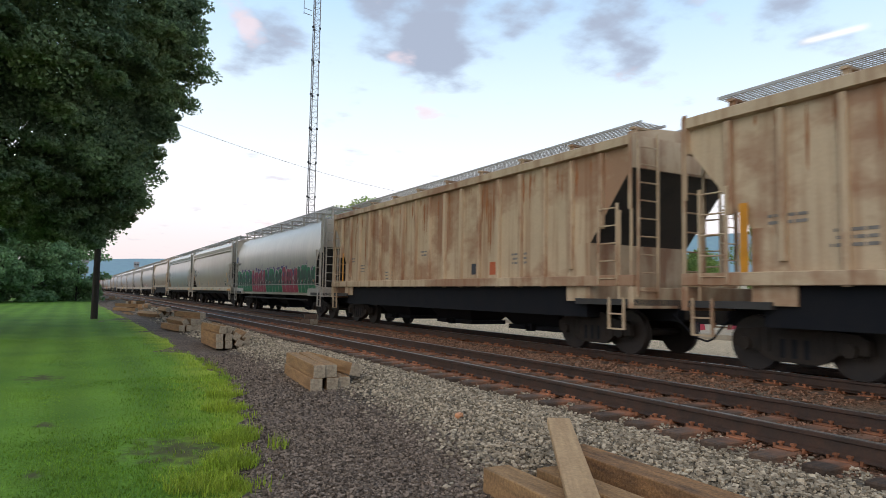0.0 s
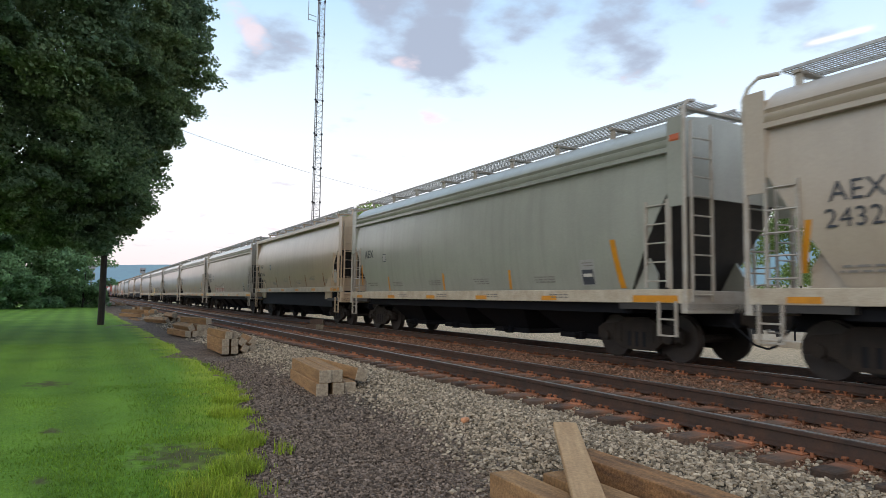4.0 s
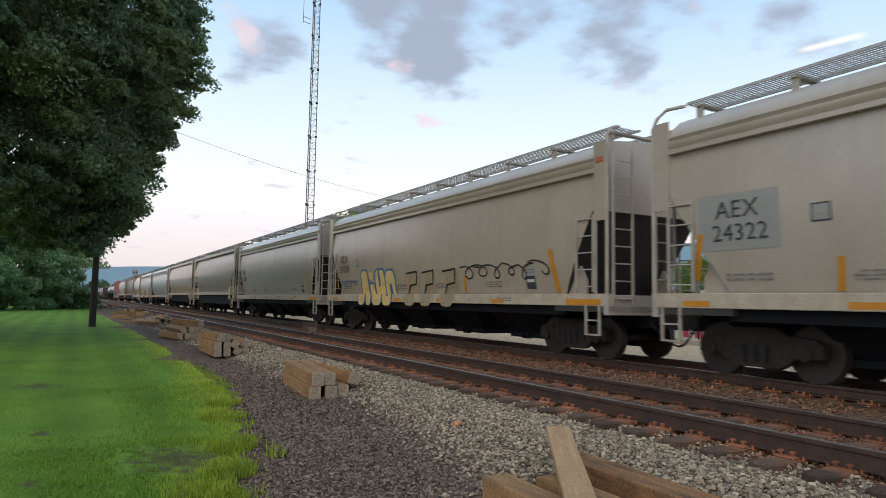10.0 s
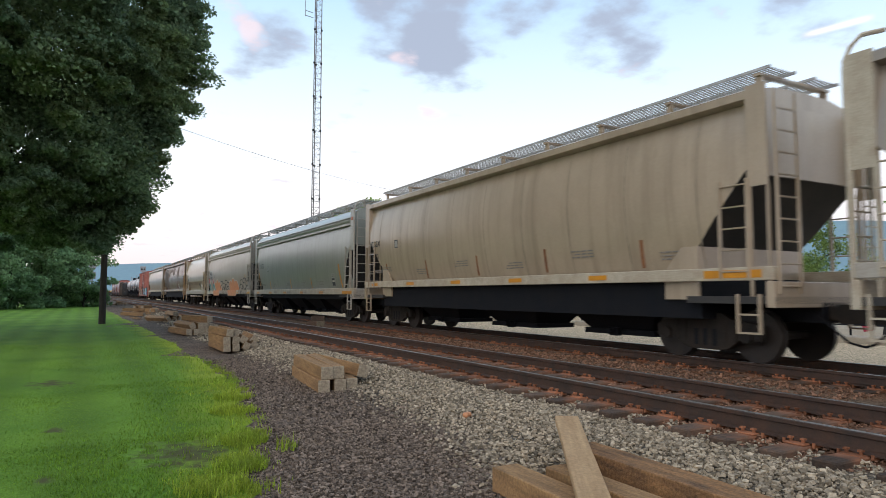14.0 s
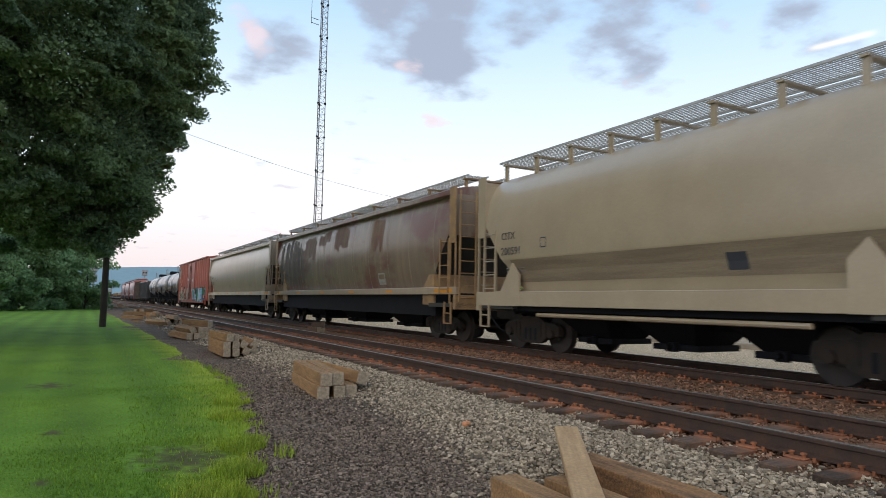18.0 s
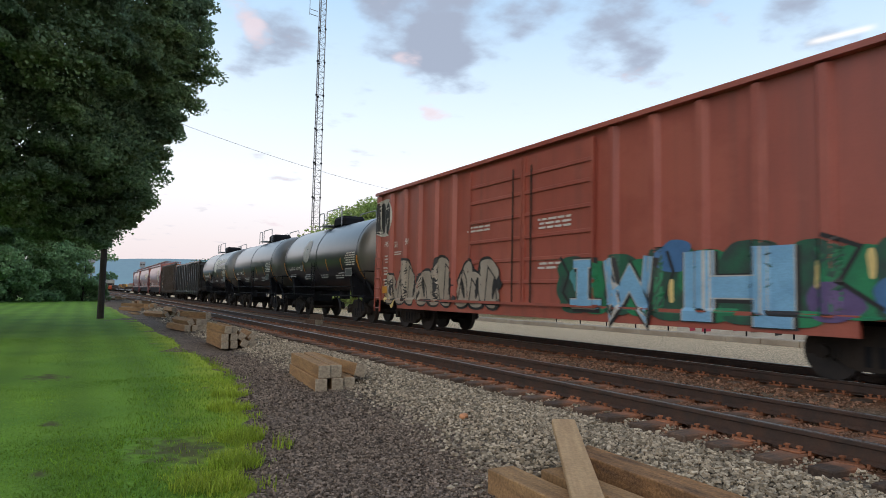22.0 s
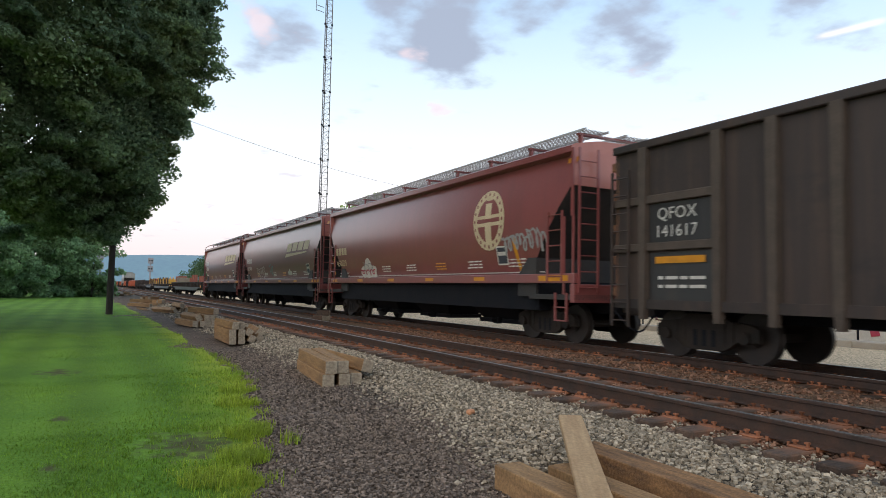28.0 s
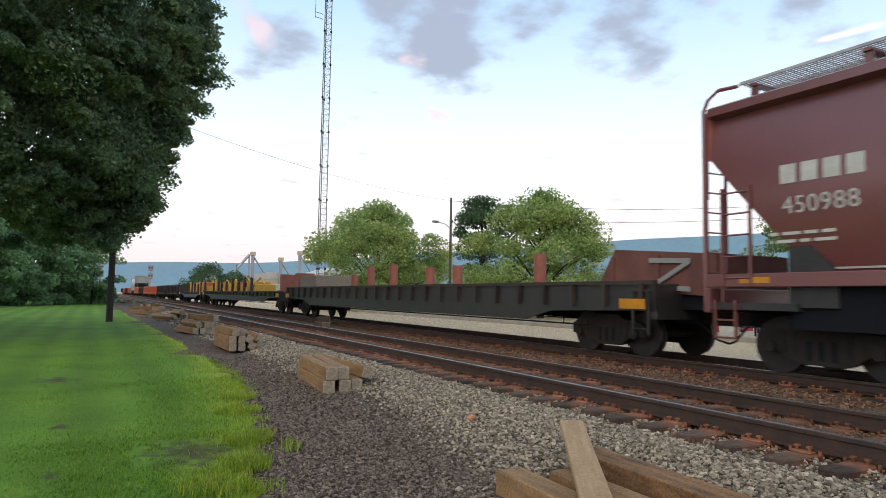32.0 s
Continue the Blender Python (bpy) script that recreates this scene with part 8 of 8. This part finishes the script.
        mark(c, -L / 2 + 3.6, 2.2, 0.36, 0.10, M["white"], x=-1.633)
        reflectors(c, L - 1.15, z=1.53)
        mark(c, -L / 2 + 0.8, 4.25, 0.36, 0.12, M["orange"], x=-1.63)
        if k == 24:
            blot(c, B, -4.92, 2.30, 3.95, 1.56, M["creamink"], 1, p=2, name="disc")
            blot(c, B, -4.92, 2.52, 3.73, 1.12, M["oxide"], 2, p=2)
            stroke(c, B, [(-4.92, 2.45), (-4.92, 2.8), (-4.92, 3.15), (-4.92, 3.5), (-4.92, 3.8)], 0.30, M["creamink"], 3)
            stroke(c, B, [(-4.25, 3.12), (-5.6, 3.12)], 0.30, M["creamink"], 3)
            blot(c, B, -4.92, 3.07, 3.17, 0.9, M["oxide"], 4, p=6)
            for q in range(20):
                a = q * math.pi / 10
                yy, zz = -4.92 + 0.68 * math.cos(a), 3.125 + 0.72 * math.sin(a)
                blot(c, B, yy, zz - 0.045, zz + 0.045, 0.07, M["oxide"], 4, p=3, name="marking")
            mark(c, -6.15, 2.15, 0.14, 0.9, M["orange"], x=-1.63, lean=-0.2, name="stripe")
            mark(c, 7.9, 2.2, 0.12, 0.8, M["orange"], x=-1.63, lean=0.2, name="stripe")
            for i in range(3):
                blot(c, B, 4.4 - i * 0.45, 1.62, 2.1 + 0.3 * (i == 1), 0.7, M["white"], 1, p=2.2, wob=0.5)
            scrawl(c, B, 4.75, 3.1, 1.72, 2.0, M["sred"], 14, 0.05, 14)
            scrawl(c, B, 4.5, 3.4, 1.9, 2.3, M["panelgrey"], 15, 0.04, 10)
            scrawl(c, B, -5.6, -7.4, 2.2, 2.75, M["panelgrey"], 9, 0.06, 24)
        else:
            # slanting company name and its underline as plain shapes
            for i in range(4):
                y0 = -2.15 - i * 1.05
                z0 = 3.12
                blot(c, B, y0 - 0.35, z0, z0 + 0.46, 0.86, M["creamink"], 1, lean=0.45, p=12, name="marking")
            part("marking", Build().add([(-1.618, -1.75, 2.84), (-1.622, -1.95, 3.02), (-1.622, -5.9, 3.04), (-1.622, -5.7, 2.97)], [(0, 1, 2, 3)]), M["creamink"], c)
    c = CARS[25]
    scrawl(c, B, 5.3, 3.0, 1.7, 2.5, M["white"], 12, 0.04, 22)
    scrawl(c, B, 2.0, 1.0, 1.8, 2.6, M["teal"], 13, 0.05, 10)
    for i in range(3):
        blot(c, B, -2.2 - i * 0.25, 1.85, 2.1 + 0.1 * (i == 1), 0.3, M["silver"], 1, p=2)
    # the paint of these two cars lies off their middles
    for k, dy in ((25, -0.75), (26, -0.46)):
        for ob in CARS[k].children:
            if ob.name.split(".")[0] in ("marking", "lettering", "graffiti", "disc", "stripe"):
                ob.location.y += dy


decorate()


# ---- loads on the flat cars, and the far end of the train ----
def load(ob, y, z=ZR):
    return run_in_train(ob, y, TX, z)


def make_loads():
    deck = 1.08
    for y, top in ((470.9, 2.42), (475.55, 2.25), (477.6, 2.25), (480.9, 2.46), (483.4, 2.48), (485.4, 2.15)):
        b = Build().tube([(0, 0, deck), (0, 0, top)], 0.17, 16)
        load(solo("steel_pipe", b, M["pipe"], "rust-red steel pipe standing on a flat car", "pipe", "upright pipes on the flat car", smooth=True), y)
    b = Build().box(-1.1, 1.1, -1.3, 1.3, deck, 2.15, bevel=0.03)
    load(solo("crate", b, M["cut"], "tan wooden crate on a flat car", "crate"), 489.4)
    for y in (493.6, 497.0):
        load(solo("steel_pipe", Build().box(-0.5, 0.5, -0.35, 0.35, deck, 2.4, bevel=0.03), M["pipe"], "rust-red steel block on a flat car", "steel block"), y)
    # red steel bin with a sloped end at the coupling
    t = thing("steel_bin", pose(0, 0, 0), "rust-red steel bin with a pale painted zigzag", "bin")
    part("body", Build().plate([(-1.7, 1.25), (1.15, 1.40), (1.72, 1.45), (1.15, 2.28), (-1.7, 2.05)], -0.88, 0.95), M["rustbin"], t)
    for y in (1.2, -0.1, -1.5):
        part("rib", Build().box(-0.93, -0.88, y - 0.05, y + 0.05, 1.4, 2.1), M["rustbin"], t)
    for pts in ([(0.1, 2.05), (-0.95, 2.0), (0.05, 1.5), (-0.95, 1.45)],):
        b = Build()
        for (ya, za), (yb, zb) in zip(pts, pts[1:]):
            b.add([(-0.945, ya, za), (-0.945, yb, zb), (-0.945, yb, zb - 0.10), (-0.945, ya, za - 0.10)], [(0, 1, 2, 3)])
        part("zigzag", b, M["panelgrey"], t)
    for s in (-0.7, 0.7):
        part("foot", Build().box(s - 0.08, s + 0.08, -1.5, 1.5, 1.0, 1.3), M["black"], t)
    load(t, 465.85)
    # yellow track machines
    r = random.Random(31)
    for y in (505.0, 509.5, 514.5, 518.5, 526.5, 531.0, 535.5):
        t = thing("track_machine", pose(0, 0, 0), "weathered yellow track machine on a flat car", "track machine")
        part("frame", Build().box(-1.1, 1.1, -1.7, 1.7, 1.12, 1.28, bevel=0.03), M["gonbrown"], t)
        part("engine_hood", Build().box(-0.8, 0.8, -1.5, -0.2, 1.28, 1.85, bevel=0.06), M["yellow"], t)
        cab = part("cab", Build().box(-0.85, 0.85, 0.2, 1.2, 1.28, 2.05 + 0.25 * r.random(), bevel=0.05), M["yellow"] if r.random() < 0.6 else M["orangered"], t)
        part("window", Build().box(-0.87, -0.85, 0.35, 1.05, 1.62, 1.95), M["black"], cab)
        for k in range(3):
            yy = -1.4 + 1.3 * k + r.uniform(-0.2, 0.2)
            part("work_head", Build().box(-1.0, -0.85, yy - 0.12, yy + 0.12, 1.0, 2.0 + 0.4 * r.random()), M["yellow" if k % 2 else "gonbrown"], t)
        part("boom", Build().tube([(0, -1.4, 1.85), (0, -0.3, 2.35), (0, 1.4, 2.0)], 0.07, 6), M["yellow"], t)
        load(t, y)
    y = 522.09
    rows = (("flat", 18.5, "gon"), ("gon", 15.0, "gonbrown"), ("gon", 15.0, "gonbrown"), ("gon", 15.0, "orangered"), ("gon", 14.5, "orangered"), ("gon", 15.0, "gonbrown"), ("gon", 15.0, "orangered"), ("hop", 17.5, "sage"), ("gon", 15.0, "orangered"), ("gon", 16.0, "gonbrown"), ("gon", 15.0, "orangered"), ("gon", 15.0, "gonbrown"))
    for kind, L, p in rows:
        if kind == "flat":
            c = flatcar(L, "dark flat car carrying yellow track machines", rail_h=0.1)
        elif kind == "gon":
            c = gondola(L, M[p], "low rusty gondola car far down the train", height=2.0, ribs=9)
        elif kind == "box":
            c = boxcar(L, M[p], "orange-brown boxcar far down the train")
        else:
            c = hopper(L, "bow", M[p], "covered hopper car far down the train", hoop=False)
        run_in_train(c, y + L / 2)
        y += L


make_loads()


def motions():
    """The train rolls by at an even pace."""
    for ob, y, x, z in TRAIN:
        walk(ob, [(0.0, pose(x, y, z)), (32.0, pose(x, y - SPEED * 32.0, z))])


motions()
